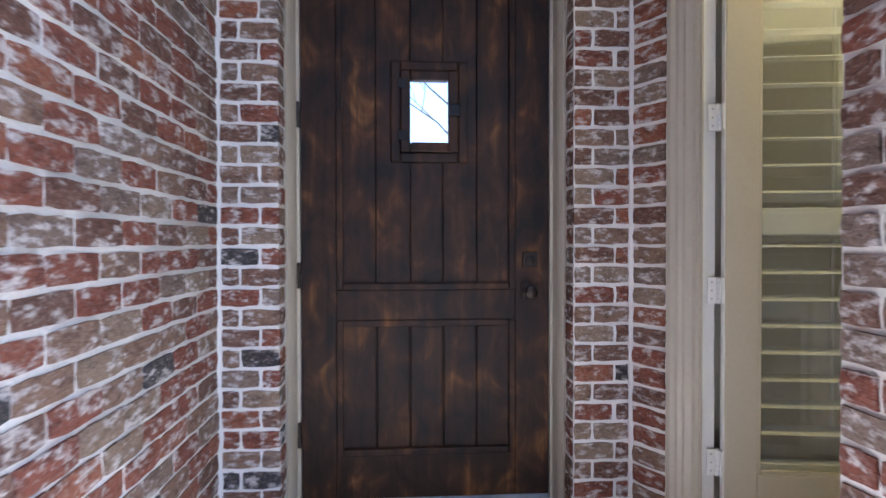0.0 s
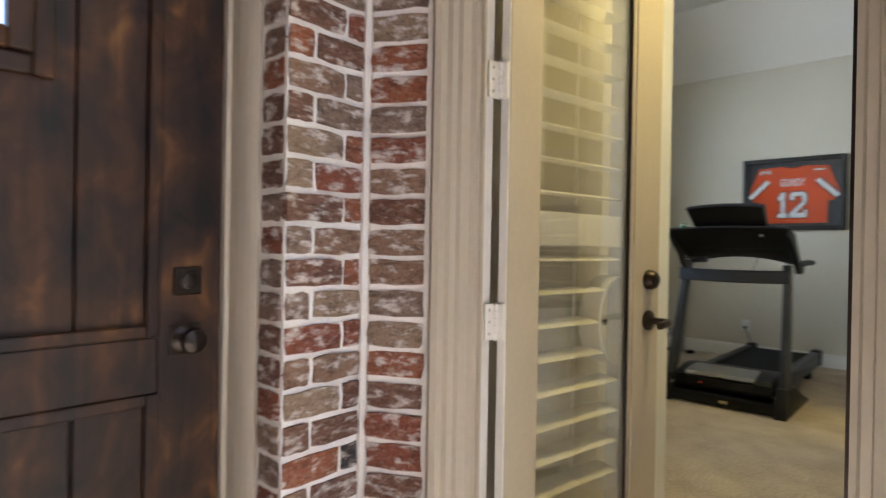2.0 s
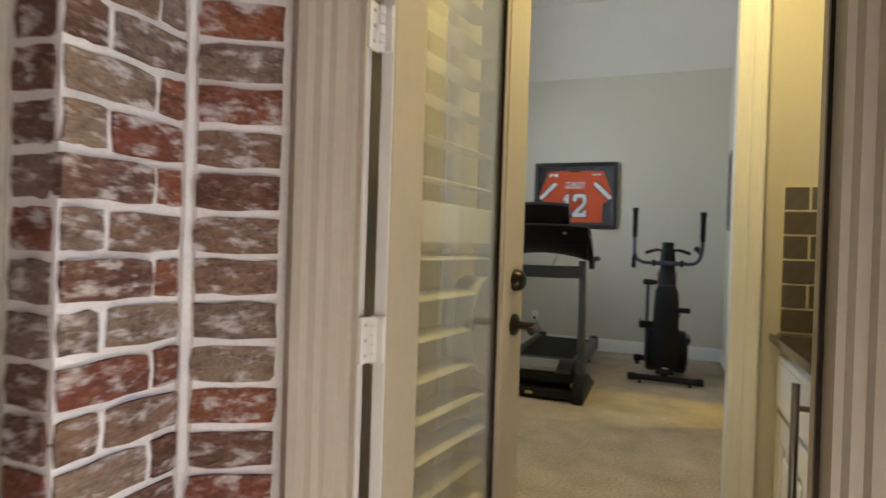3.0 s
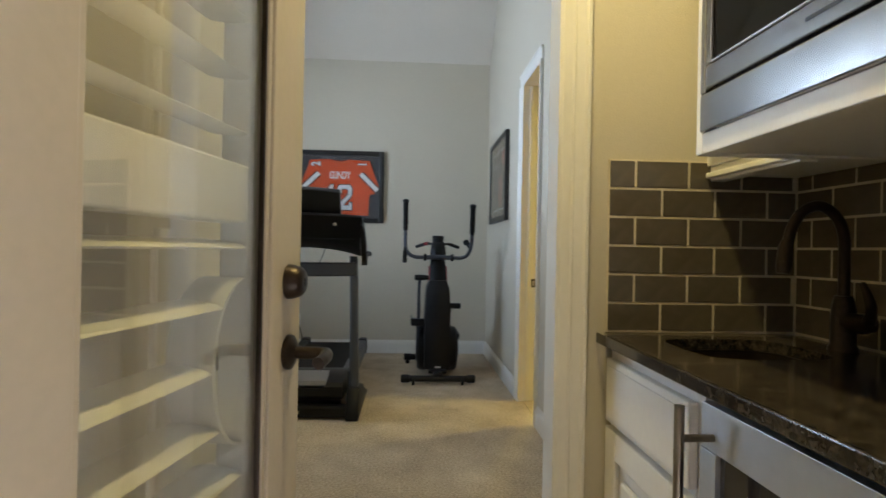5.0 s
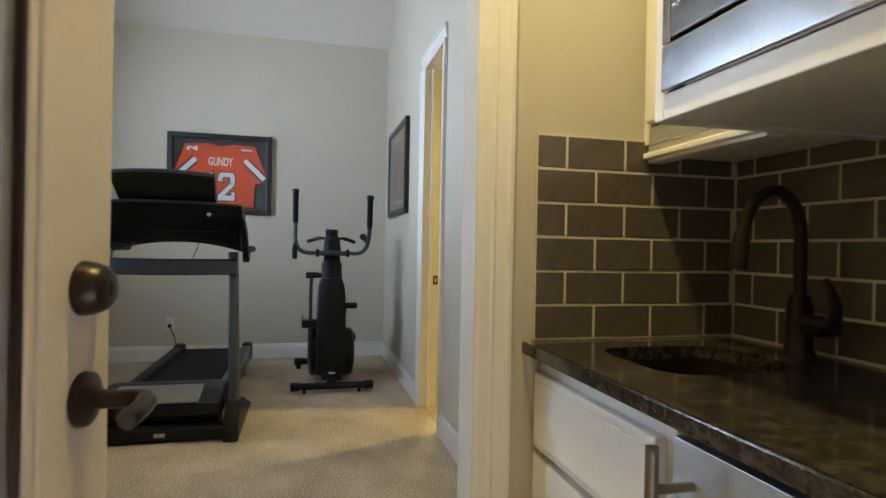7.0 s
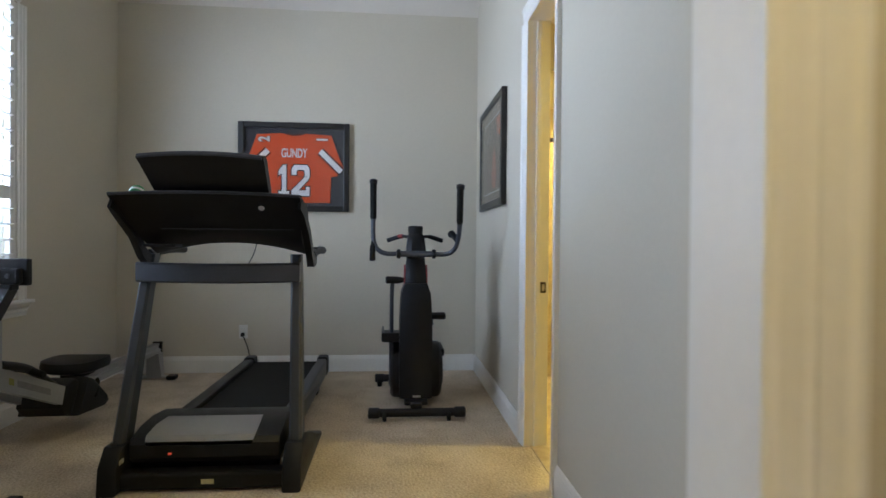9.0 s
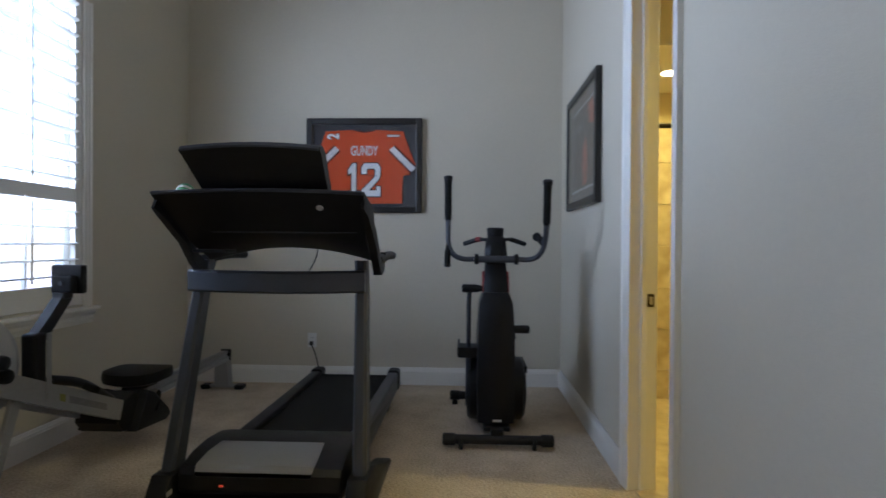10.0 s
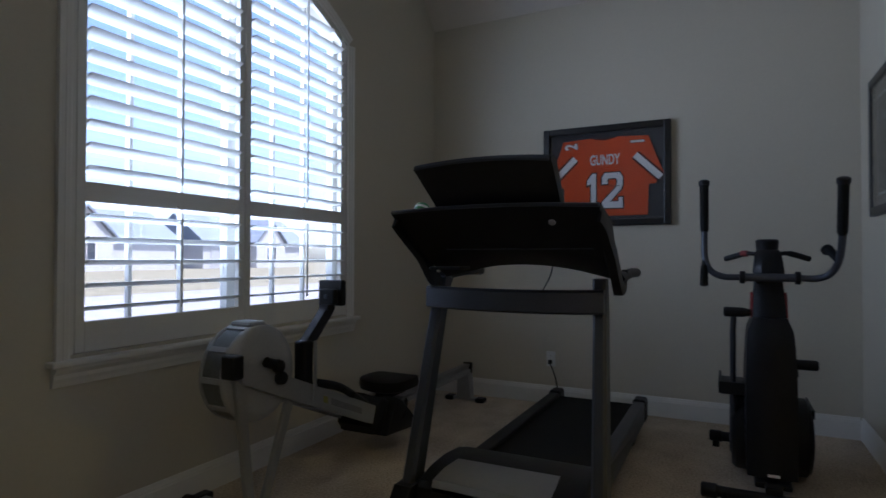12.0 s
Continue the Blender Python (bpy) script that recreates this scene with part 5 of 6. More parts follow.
def outlet():
    y, z = 3.062, 0.345
    o = thing("wall_outlet", (FAR_X, y, z - 0.06), "white wall outlet with a black plug", "wall outlet")
    part("cover_plate", boxes((FAR_X - 0.006, FAR_X - 0.0005, y - 0.036, y + 0.036, z - 0.058, z + 0.058), bevel=0.003), M_OUTLET, o)
    for k in (-0.022, 0.022):
        r = part("socket", boxes((FAR_X - 0.009, FAR_X - 0.0062, y - 0.016, y + 0.016, z + k - 0.014, z + k + 0.014), bevel=0.003), M_OUTLET, o)
        if k > 0:
            for j in (-0.006, 0.006):
                part("slot", boxes((FAR_X - 0.0096, FAR_X - 0.0088, y + j - 0.001, y + j + 0.001, z + k - 0.004, z + k + 0.006)), M_BLACK, r)
    p = thing("power_cord", (FAR_X - 0.02, y, 0.0), "black treadmill power cord plugged into the wall", "power cord")
    part("plug", boxes((FAR_X - 0.045, FAR_X - 0.0095, y - 0.014, y + 0.014, z - 0.038, z - 0.006), bevel=0.006), M_BLACK, p)
    part("cord", tube(bmesh.new(), curve([(FAR_X - 0.045, y, z - 0.02), (FAR_X - 0.085, y - 0.02, z - 0.03), (FAR_X - 0.10, y - 0.06, z - 0.12), (FAR_X - 0.10, y - 0.08, 0.12), (FAR_X - 0.12, y - 0.10, 0.006), (FAR_X - 0.30, y - 0.16, 0.006), (6.85, 2.85, 0.007), (6.80, 2.80, 0.06)]), 0.0045, 8), M_BLACK, p, smooth=True)


outlet()

# ---- treadmill ----


def treadmill():
    yc = 2.600
    t = thing("treadmill", (5.9, yc, 0), "dark grey and black folding treadmill on the carpet", "treadmill")
    yl, yr = 3.024, 2.245
    yd, yh, ym = 2.604, 2.640, 2.582     # middle of the deck, the hood and the console
    # floor frame
    base = part("front_crossbar", boxes((5.03, 5.12, yr - 0.02, yl + 0.02, 0.012, 0.085), bevel=0.012), M_BLACK, t)
    part("sticker", boxes((5.0285, 5.0298, 2.585, 2.640, 0.037, 0.058)), M_STICKER, base, "pale yellow warning sticker")
    for y, s in ((yl, 1), (yr, -1)):
        bm = bmesh.new()
        prism(bm, [(4.99, 0.004), (5.74, 0.004), (5.745, 0.03), (5.55, 0.075), (5.30, 0.17), (5.20, 0.20), (5.06, 0.20), (5.00, 0.12)], "y", y - 0.042, y + 0.042, 0.010)
        part("base_foot", bm, M_BLACK, t, smooth=30)
        part("foot_pad", boxes((5.66, 5.73, y - 0.035, y + 0.035, 0.0, 0.012), bevel=0.003), M_RUBBER, t)
        part("level_foot", disc(bmesh.new(), (5.05, y, 0.0), (0, 0, 1), [(0, 0.03), (0.012, 0.03)], 16), M_RUBBER, t)
        # slanted upright, wider along the walk than across
        ins = 0.040 if s > 0 else -0.042
        top = []
        for (x, z, w, d, yy) in ((5.135, 0.05, 0.060, 0.029, y + 0.010), (5.155, 0.22, 0.056, 0.029, y - ins * 0.05), (5.33, 0.90, 0.045, 0.026, y - ins * 0.8), (5.36, 1.045, 0.042, 0.026, y - ins)):
            top.append([(x + w * cx, yy + d * cy, z) for cx, cy in ((-1, -0.6), (-0.7, -1), (0.7, -1), (1, -0.6), (1, 0.6), (0.7, 1), (-0.7, 1), (-1, 0.6))])
        bm = loft(bmesh.new(), top)
        up = part("upright", bm, M_GREY, t, "gunmetal grey slanted upright", smooth=30)
        part("seam", boxes((5.02, 5.06, y + (0.0425 if s < 0 else -0.0455), y + (0.0455 if s < 0 else -0.0425), 0.13, 0.15), bevel=0.001), M_SILVER, up)
    # curved crossbar between the uprights
    bm = bmesh.new()
    rings = []
    for i in range(15):
        k = i / 14
        y = yr + 0.010 + (yl - yr - 0.018) * k
        bow = 0.045 * (1 - (2 * k - 1) ** 2)
        zz = 0.005 * (1 - (2 * k - 1) ** 2)
        rings.append([(5.262 - bow + dx, y, z - zz) for dx, z in ((0, 0.912), (-0.012, 0.920), (-0.012, 0.996), (0, 1.006), (0.03, 1.006), (0.03, 0.912))])
    loft(bm, rings)
    part("crossbar", bm, M_GREY, t, "curved blue-grey crossbar", smooth=35)
    # deck
    deck = part("deck", boxes((5.30, 6.85, yd - 0.250, yd + 0.262, 0.125, 0.185), bevel=0.008), M_BLACK, t)
    part("belt", boxes((5.34, 6.84, yd - 0.234, yd + 0.234, 0.1855, 0.200), bevel=0.004), M_RUBBER, deck, "black running belt")
    part("roller", tube(bmesh.new(), [(6.845, yd - 0.22, 0.165), (6.845, yd + 0.22, 0.165)], 0.033, 16), M_RUBBER, deck, smooth=True)
    for s in (1, -1):
        bm = bmesh.new()
        ya, yb = yd + s * 0.236, yd + s * 0.304
        prism(bm, [(5.36, 0.10), (6.84, 0.10), (6.90, 0.115), (6.915, 0.16), (6.90, 0.215), (6.86, 0.225), (5.55, 0.225), (5.36, 0.245)], "y", min(ya, yb), max(ya, yb), 0.010)
        rail = part("side_rail", bm, M_GREY if s < 0 else M_BLACK, deck, "dark side rail", smooth=30)
        part("end_cap", boxes((6.80, 6.925, min(ya, yb) - 0.006, max(ya, yb) + 0.006, 0.095, 0.238), bevel=0.018), M_BLACK, rail)
        part("rear_foot", boxes((6.62, 6.72, yd + s * 0.24 - 0.025, yd + s * 0.24 + 0.025, 0.0, 0.099), bevel=0.008), M_BLACK, deck)
    # motor hood with a silver plate
    bm = bmesh.new()
    prof = [(5.090, 0.118), (5.075, 0.140), (5.075, 0.200), (5.092, 0.226), (5.20, 0.252), (5.33, 0.260), (5.50, 0.238), (5.56, 0.222), (5.56, 0.10)]
    prism(bm, prof, "y", yh - 0.330, yh + 0.330, 0.016)
    hood = part("motor_hood", bm, M_BLACK, t, smooth=30)
    bm = bmesh.new()
    a = [(5.0735, 0.196), (5.0735, 0.212), (5.090, 0.236), (5.18, 0.257), (5.285, 0.264)]
    b = [(5.0735, 0.196), (5.0735, 0.212), (5.090, 0.236), (5.18, 0.257), (5.285, 0.264)]
    wl = [(0.250, -0.205), (0.256, -0.212), (0.258, -0.220), (0.250, -0.220), (0.235, -0.210)]
    vs = [[bm.verts.new((x, yh + l, z)) for (x, z), (l, r) in zip(a, wl)], [bm.verts.new((x, yh + r, z)) for (x, z), (l, r) in zip(b, wl)]]
    for i in range(4):
        bm.faces.new((vs[0][i], vs[0][i + 1], vs[1][i + 1], vs[1][i]))
    bmesh.ops.solidify(bm, geom=bm.faces[:], thickness=0.004)
    part("silver_plate", bm, M_SILVER, hood, "silver plastic cover plate", smooth=30)
    part("power_switch", boxes((5.066, 5.074, yh + 0.140, yh + 0.156, 0.155, 0.163), bevel=0.001), M_ORANGE_LED, hood, "small red power light")
    part("lift_frame", boxes((5.14, 5.24, yh - 0.30, yh + 0.30, 0.03, 0.09), (5.24, 5.60, yh - 0.28, yh - 0.24, 0.04, 0.095), (5.24, 5.60, yh + 0.24, yh + 0.28, 0.04, 0.095), bevel=0.006), M_BLACK, t)
    # console: its back leans out over the front
    con = bmesh.new()
    rings = []
    for k in range(13):
        u = 2 * k / 12 - 1
        arcz = 0.055 * (1 - u * u)
        yb, yt = ym + u * 0.352, ym + u * (0.375 + 0.012)
        rings.append([(5.29, yb, 1.046 + arcz), (5.12, yb + 0.1 * (yt - yb), 1.121 + arcz * 0.7), (4.885, yt, 1.289 + 0.012 * (1 - u * u)), (4.90, yt, 1.304 + 0.012 * (1 - u * u)), (5.10, yt, 1.256), (5.42, yb, 1.091 + arcz * 0.3), (5.42, yb, 1.051 + arcz)])
    loft(con, rings)
    console = part("console", con, M_BLACK, t, "black console back", smooth=30)
    edge = [(4.883, ym + u * 0.385, 1.297 + 0.012 * (1 - u * u)) for u in (k / 6 - 1 for k in range(13))]
    part("edge_trim", tube(bmesh.new(), edge, 0.007, 8), M_GREY, console, "blue-grey edge trim", True)
    part("panel_seam", boxes((5.055, 5.060, ym - 0.33, ym + 0.24, 1.1595, 1.1625)), M_GREY, console)
    for s in (1, -1):
        bm = bmesh.new()
        y = ym + s * 0.372
        rings = []
        for x, z, w, yo in ((4.905, 1.256, 0.010, 0.010), (4.96, 1.228, 0.020, 0.012), (5.12, 1.130, 0.026, 0.010), (5.24, 1.041, 0.026, 0.016 + 0.010 * s), (5.33, 0.996, 0.030, 0.016 + 0.016 * s), (5.42, 1.006, 0.026, 0.016 + 0.016 * s), (5.46, 1.051, 0.02, 0.016 + 0.016 * s)):
            yy = y + s * yo
            rings.append([(x - 0.018, yy - w * 0.6, z - 0.012), (x + 0.010, yy - w * 0.6, z + 0.03), (x + 0.010, yy + w * 0.6, z + 0.03), (x - 0.018, yy + w * 0.6, z - 0.012)])
        loft(bm, rings)
        part("side_wing", bm, M_BLACK, console, smooth=40)
        hy = y + (0.045 if s > 0 else 0.004)
        hb = part("handrail", tube(bmesh.new(), curve([(5.36, hy, 1.045), (5.50, hy, 1.055), (5.66, hy, 1.063), (5.82, hy, 1.060)]), 0.021, 12), M_BLACK, console, "black foam handrail", True)
        part("end_plug", disc(bmesh.new(), (5.82, hy, 1.060), (1, 0, 0), [(0, 0.0215), (0.010, 0.0205), (0.016, 0.012)], 14), M_GREY, hb, smooth=True)
    part("cable", tube(bmesh.new(), curve([(5.40, ym - 0.090, 1.10), (5.41, ym - 0.075, 1.05), (5.38, ym - 0.050, 0.990), (5.30, ym - 0.035, 0.955)]), 0.0028, 6), M_GREY, console, "thin safety cord", True)
    part("round_port", disc(bmesh.new(), (4.946, 2.368, 1.248), (-0.6, 0, -0.8), [(-0.004, 0.013), (0.002, 0.012), (0.003, 0.008)], 14), M_SILVER, console, "small silver port")
    part("cup_recess", boxes((5.10, 5.20, ym + 0.20, ym + 0.34, 1.079, 1.093), bevel=0.004), M_BLACK, console)
    # screen on the console
    sc = bmesh.new()
    rings = []
    for k in range(9):
        u = 2 * k / 8 - 1
        hump = 0.014 * (1 - u * u)
        yb, yt = yc - 0.036 + u * 0.228, yc - 0.036 + u * 0.243
        rings.append([(4.985, yb, 1.263), (4.785, yt, 1.420), (4.765, yt, 1.430 + hump), (4.772, yt, 1.444 + hump), (4.80, yt, 1.452 + hump), (4.835, yt, 1.440 + hump), (5.03, yb, 1.278)])
    loft(sc, rings)
    scr = part("screen", sc, M_BLACK, t, "black tilted screen housing", smooth=30)
    bm = bmesh.new()
    loft(bm, [[(4.762 + dx, yc - 0.036 + (2 * k / 8 - 1) * 0.238, 1.431 + dz + 0.014 * (1 - (2 * k / 8 - 1) ** 2)) for dx, dz in ((0, -0.003), (-0.003, 0.004), (0.006, 0.015), (0.012, 0.004))] for k in range(9)])
    part("top_trim", bm, M_GREY, scr, "grey edge trim", smooth=40)
    bm = bmesh.new()
    prism(bm, [(yc + 0.02, 1.453), (yc + 0.0, 1.465), (yc - 0.10, 1.465), (yc - 0.13, 1.453)], "x", 4.80, 4.83, 0.003)
    part("camera_bar", bm, M_BLACK, scr)
    ball = thing("massage_ball", (5.0, 2.900, 1.281), "green rubber ball resting on the treadmill console", "ball")
    bm = bmesh.new()
    bmesh.ops.create_uvsphere(bm, u_segments=20, v_segments=14, radius=0.032)
    bmesh.ops.translate(bm, verts=bm.verts, vec=(5.0, 2.900, 1.313))
    part("ball", bm, M_GREEN, ball, smooth=True)
    part("stripe", disc(bmesh.new(), (5.0, 2.900, 1.313), (0.6, 0, 0.8), [(-0.005, 0.0318), (0, 0.0327), (0.005, 0.0318)], 24), M_WHITE, ball, smooth=True)


treadmill()

# ---- stepper elliptical ----


def elliptical():
    yc = 1.652
    e = thing("elliptical", (6.4, yc, 0), "black upright elliptical stepper with moving arms", "elliptical")
    bar_ = part("front_foot", tube(bmesh.new(), [(5.99, 1.385, 0.050), (5.99, 1.915, 0.050)], 0.026, 14), M_BLACK, e, smooth=True)
    for y in (1.38, 1.915):
        part("end_cap", disc(bmesh.new(), (5.99, y - 0.02, 0.050), (0, 1, 0), [(-0.016, 0.026), (-0.010, 0.033), (0.05, 0.033), (0.056, 0.026)], 14), M_BLACK, bar_, smooth=True)
    for y in (1.45, 1.85):
        part("wheel", disc(bmesh.new(), (5.975, y - 0.012, 0.03), (0, 1, 0), [(0, 0.022), (0.002, 0.03), (0.022, 0.03), (0.024, 0.022)], 18), M_RUBBER, e, smooth=True)
    rear = part("rear_foot", tube(bmesh.new(), [(6.86, 1.50, 0.062), (6.86, 1.90, 0.062)], 0.028, 14), M_BLACK, e, smooth=True)
    for y in (1.50, 1.90):
        part("end_cap", disc(bmesh.new(), (6.86, y - 0.02, 0.062), (0, 1, 0), [(-0.016, 0.026), (-0.010, 0.033), (0.05, 0.033), (0.056, 0.026)], 14), M_BLACK, rear, smooth=True)
        part("pad", disc(bmesh.new(), (6.86, y, 0.0), (0, 0, 1), [(0, 0.02), (0.035, 0.02)], 12), M_RUBBER, rear)
    part("floor_beam", boxes((5.98, 6.88, yc - 0.035, yc + 0.035, 0.055, 0.105), (6.03, 6.20, yc - 0.075, yc + 0.075, 0.080, 0.105), bevel=0.008), M_BLACK, e)
    # tall shroud: rings of half width, front and rear
    def ring(z, x0, x1, w, r=0.35):
        return [(x0, yc - w * r, z), (x0 + 0.03, yc - w, z), (x1 - 0.03, yc - w, z), (x1, yc - w * r, z), (x1, yc + w * r, z), (x1 - 0.03, yc + w, z), (x0 + 0.03, yc + w, z), (x0, yc + w * r, z)]
    bm = loft(bmesh.new(), [ring(0.10, 6.10, 6.62, 0.104), ring(0.30, 6.095, 6.66, 0.108), ring(0.55, 6.11, 6.56, 0.106), ring(0.70, 6.125, 6.47, 0.102), ring(0.78, 6.14, 6.45, 0.096), ring(0.84, 6.18, 6.43, 0.074)])
    body = part("shroud", bm, M_BLACK, e, "matt black tall shroud", smooth=35)
    bm = loft(bmesh.new(), [ring(0.80, 6.20, 6.43, 0.074), ring(0.90, 6.225, 6.43, 0.070), ring(1.00, 6.26, 6.43, 0.062), ring(1.09, 6.30, 6.43, 0.05)])
    part("neck", bm, M_BLACK, e, smooth=35)
    for s in (1, -1):
        bm = bmesh.new()
        prism(bm, [(6.24, 0.83), (6.40, 0.82), (6.42, 0.90), (6.38, 0.955), (6.31, 0.96), (6.26, 0.92)], "y", yc + s * 0.073 - 0.006, yc + s * 0.073 + 0.006, 0.003)
        part("side_accent", bm, M_RED, e, "glossy red accent panel")
        part("flywheel_cover", disc(bmesh.new(), (6.46, yc + s * 0.095, 0.222), (0, s, 0), [(0, 0.196), (0.062 - 0.010 * s, 0.192), (0.080 - 0.010 * s, 0.172), (0.086 - 0.010 * s, 0.05)], 36), M_BLACK, e, "round black crank cover", True)
        part("spoke_ring", disc(bmesh.new(), (6.46, yc + s * 0.179 - 0.010, 0.222), (0, s, 0), [(0, 0.12), (0.006, 0.118), (0.007, 0.09)], 30), M_GREY, e, smooth=True)
    # console head
    head = part("console_head", loft(bmesh.new(), [ring(1.00, 6.225, 6.40, 0.052, 0.5), ring(1.06, 6.215, 6.42, 0.066, 0.5), ring(1.14, 6.25, 6.44, 0.058, 0.5), ring(1.170, 6.285, 6.45, 0.048, 0.5)]), M_BLACK, e, smooth=40)
    part("bottle_holder", disc(bmesh.new(), (6.37, yc, 1.150), (0, 0, 1), [(0, 0.044), (0.035, 0.050), (0.066, 0.052), (0.074, 0.044), (0.07, 0.036), (0.03, 0.034)], 24), M_BLACK, head, smooth=True)
    for s, l in ((1, 0.19), (-1, 0.19)):
        g = part("fixed_grip", tube(bmesh.new(), curve([(6.36, yc + s * 0.05, 1.150), (6.40, yc + s * 0.10, 1.152), (6.46, yc + s * l, 1.125)]), [0.011] * 5 + [0.015] * 6, 10), M_BLACK, head, smooth=True)
        if s > 0:
            part("pulse_sensor", tube(bmesh.new(), [(6.395, yc + 0.088, 1.153), (6.41, yc + 0.115, 1.152)], 0.0165, 12), M_RED, g, "red and silver pulse sensor", True)
    # moving arms: both hang on a cross axle
    axle = part("arm_axle", tube(bmesh.new(), [(6.20, yc - 0.125, 1.035), (6.20, yc + 0.125, 1.035)], 0.020, 14), M_GREY, e, smooth=True)
    for s in (1, -1):
        part("axle_collar", disc(bmesh.new(), (6.20, yc + s * 0.115, 1.035), (0, s, 0), [(-0.012, 0.026), (-0.008, 0.031), (0.010, 0.031), (0.014, 0.024)], 16), M_BLACK, axle, smooth=True)
    left = [(6.20, yc + 0.13, 1.035), (6.205, yc + 0.20, 1.037), (6.215, yc + 0.255, 1.065), (6.24, yc + 0.283, 1.13), (6.27, yc + 0.286, 1.25), (6.31, yc + 0.288, 1.515)]
    right = [(6.20, yc - 0.13, 1.035), (6.19, yc - 0.19, 1.035), (6.165, yc - 0.235, 1.055), (6.12, yc - 0.262, 1.11), (6.05, yc - 0.268, 1.22), (5.97, yc - 0.262, 1.455)]
    for pts in (left, right):
        a = part("moving_arm", tube(bmesh.new(), curve(pts), 0.0155, 12), M_GREY, e, "dark grey bent steel arm", True)
        p, q = Vector(pts[-2]), Vector(pts[-1])
        part("foam_grip", tube(bmesh.new(), [p.lerp(q, 0.05), p.lerp(q, 0.1), q], [0.017, 0.021, 0.022], 14), M_RUBBER, a, "black foam grip", True)
        part("grip_cap", tube(bmesh.new(), [q - (q - p).normalized() * 0.008, q + (q - p).normalized() * 0.014, q + (q - p).normalized() * 0.02], [0.027, 0.027, 0.018], 14), M_BLACK, a, smooth=True)
    lowl = part("lower_grip", tube(bmesh.new(), curve([(6.24, yc + 0.283, 1.12), (6.215, yc + 0.287, 1.07), (6.20, yc + 0.287, 1.00)]), [0.015] * 4 + [0.019] * 7, 12), M_RUBBER, e, smooth=True)
    part("grip_cap", disc(bmesh.new(), (6.20, yc + 0.287, 1.0), (0, 0, -1), [(-0.005, 0.021), (0.008, 0.02), (0.014, 0.01)], 14), M_BLACK, lowl, smooth=True)
    lowr = part("lower_grip", tube(bmesh.new(), [(6.11, yc - 0.262, 1.12), (6.17, yc - 0.245, 1.155), (6.20, yc - 0.235, 1.165)], [0.016, 0.02, 0.021], 12), M_RUBBER, e, smooth=True)
    part("grip_cap", disc(bmesh.new(), (6.20, yc - 0.235, 1.165), (0.5, 0.2, 0.3), [(0, 0.026), (0.012, 0.026), (0.018, 0.014)], 14), M_BLACK, lowr, smooth=True)
    # pedal links and pedals
    for s, z, zp, xp in ((1, 0.86, 0.47, 6.45), (-1, 0.62, 0.30, 6.75)):
        y = yc + s * 0.155
        link = part("pedal_link", tube(bmesh.new(), [(6.25, y, z), (6.30, y + s * 0.004, z - 0.1), (6.34, y + s * 0.004, zp - 0.28)] if s > 0 else [(6.25, y + 0.06, z), (6.26, y + 0.05, z - 0.03), (6.27, y + 0.045, z - 0.06)], 0.014, 12), M_GREY, e, smooth=True)
        part("link_knob", tube(bmesh.new(), [(6.25, y - s * 0.075, z), (6.25, y - s * 0.04, z), (6.25, y + s * 0.038, z), (6.25, y + s * 0.046, z)], [0.016, 0.024, 0.025, 0.018], 14), M_BLACK, link, smooth=True)
        ped = part("pedal", boxes((xp - 0.16, xp + 0.18, y - 0.055, y + 0.065, zp - 0.035, zp), bevel=0.012), M_BLACK, e, smooth=30)
        part("pedal_rim", boxes((xp - 0.165, xp - 0.145, y - 0.06, y + 0.07, zp - 0.03, zp + 0.03), (xp - 0.145, xp + 0.18, y + s * 0.066 - 0.006, y + s * 0.066 + 0.006, zp - 0.02, zp + 0.028), bevel=0.004), M_BLACK, ped)
        part("pedal_arm", tube(bmesh.new(), curve([(xp, y, zp - 0.04), (6.40, y, zp - 0.10), (6.45, y, 0.27), (6.75, y, 0.16)]), 0.02, 10), M_BLACK, e, smooth=True)
    part("badge", boxes((6.0935, 6.0955, yc - 0.03, yc + 0.02, 0.115, 0.128)), M_OUTLET, body)


elliptical()

# ---- rowing machine ----


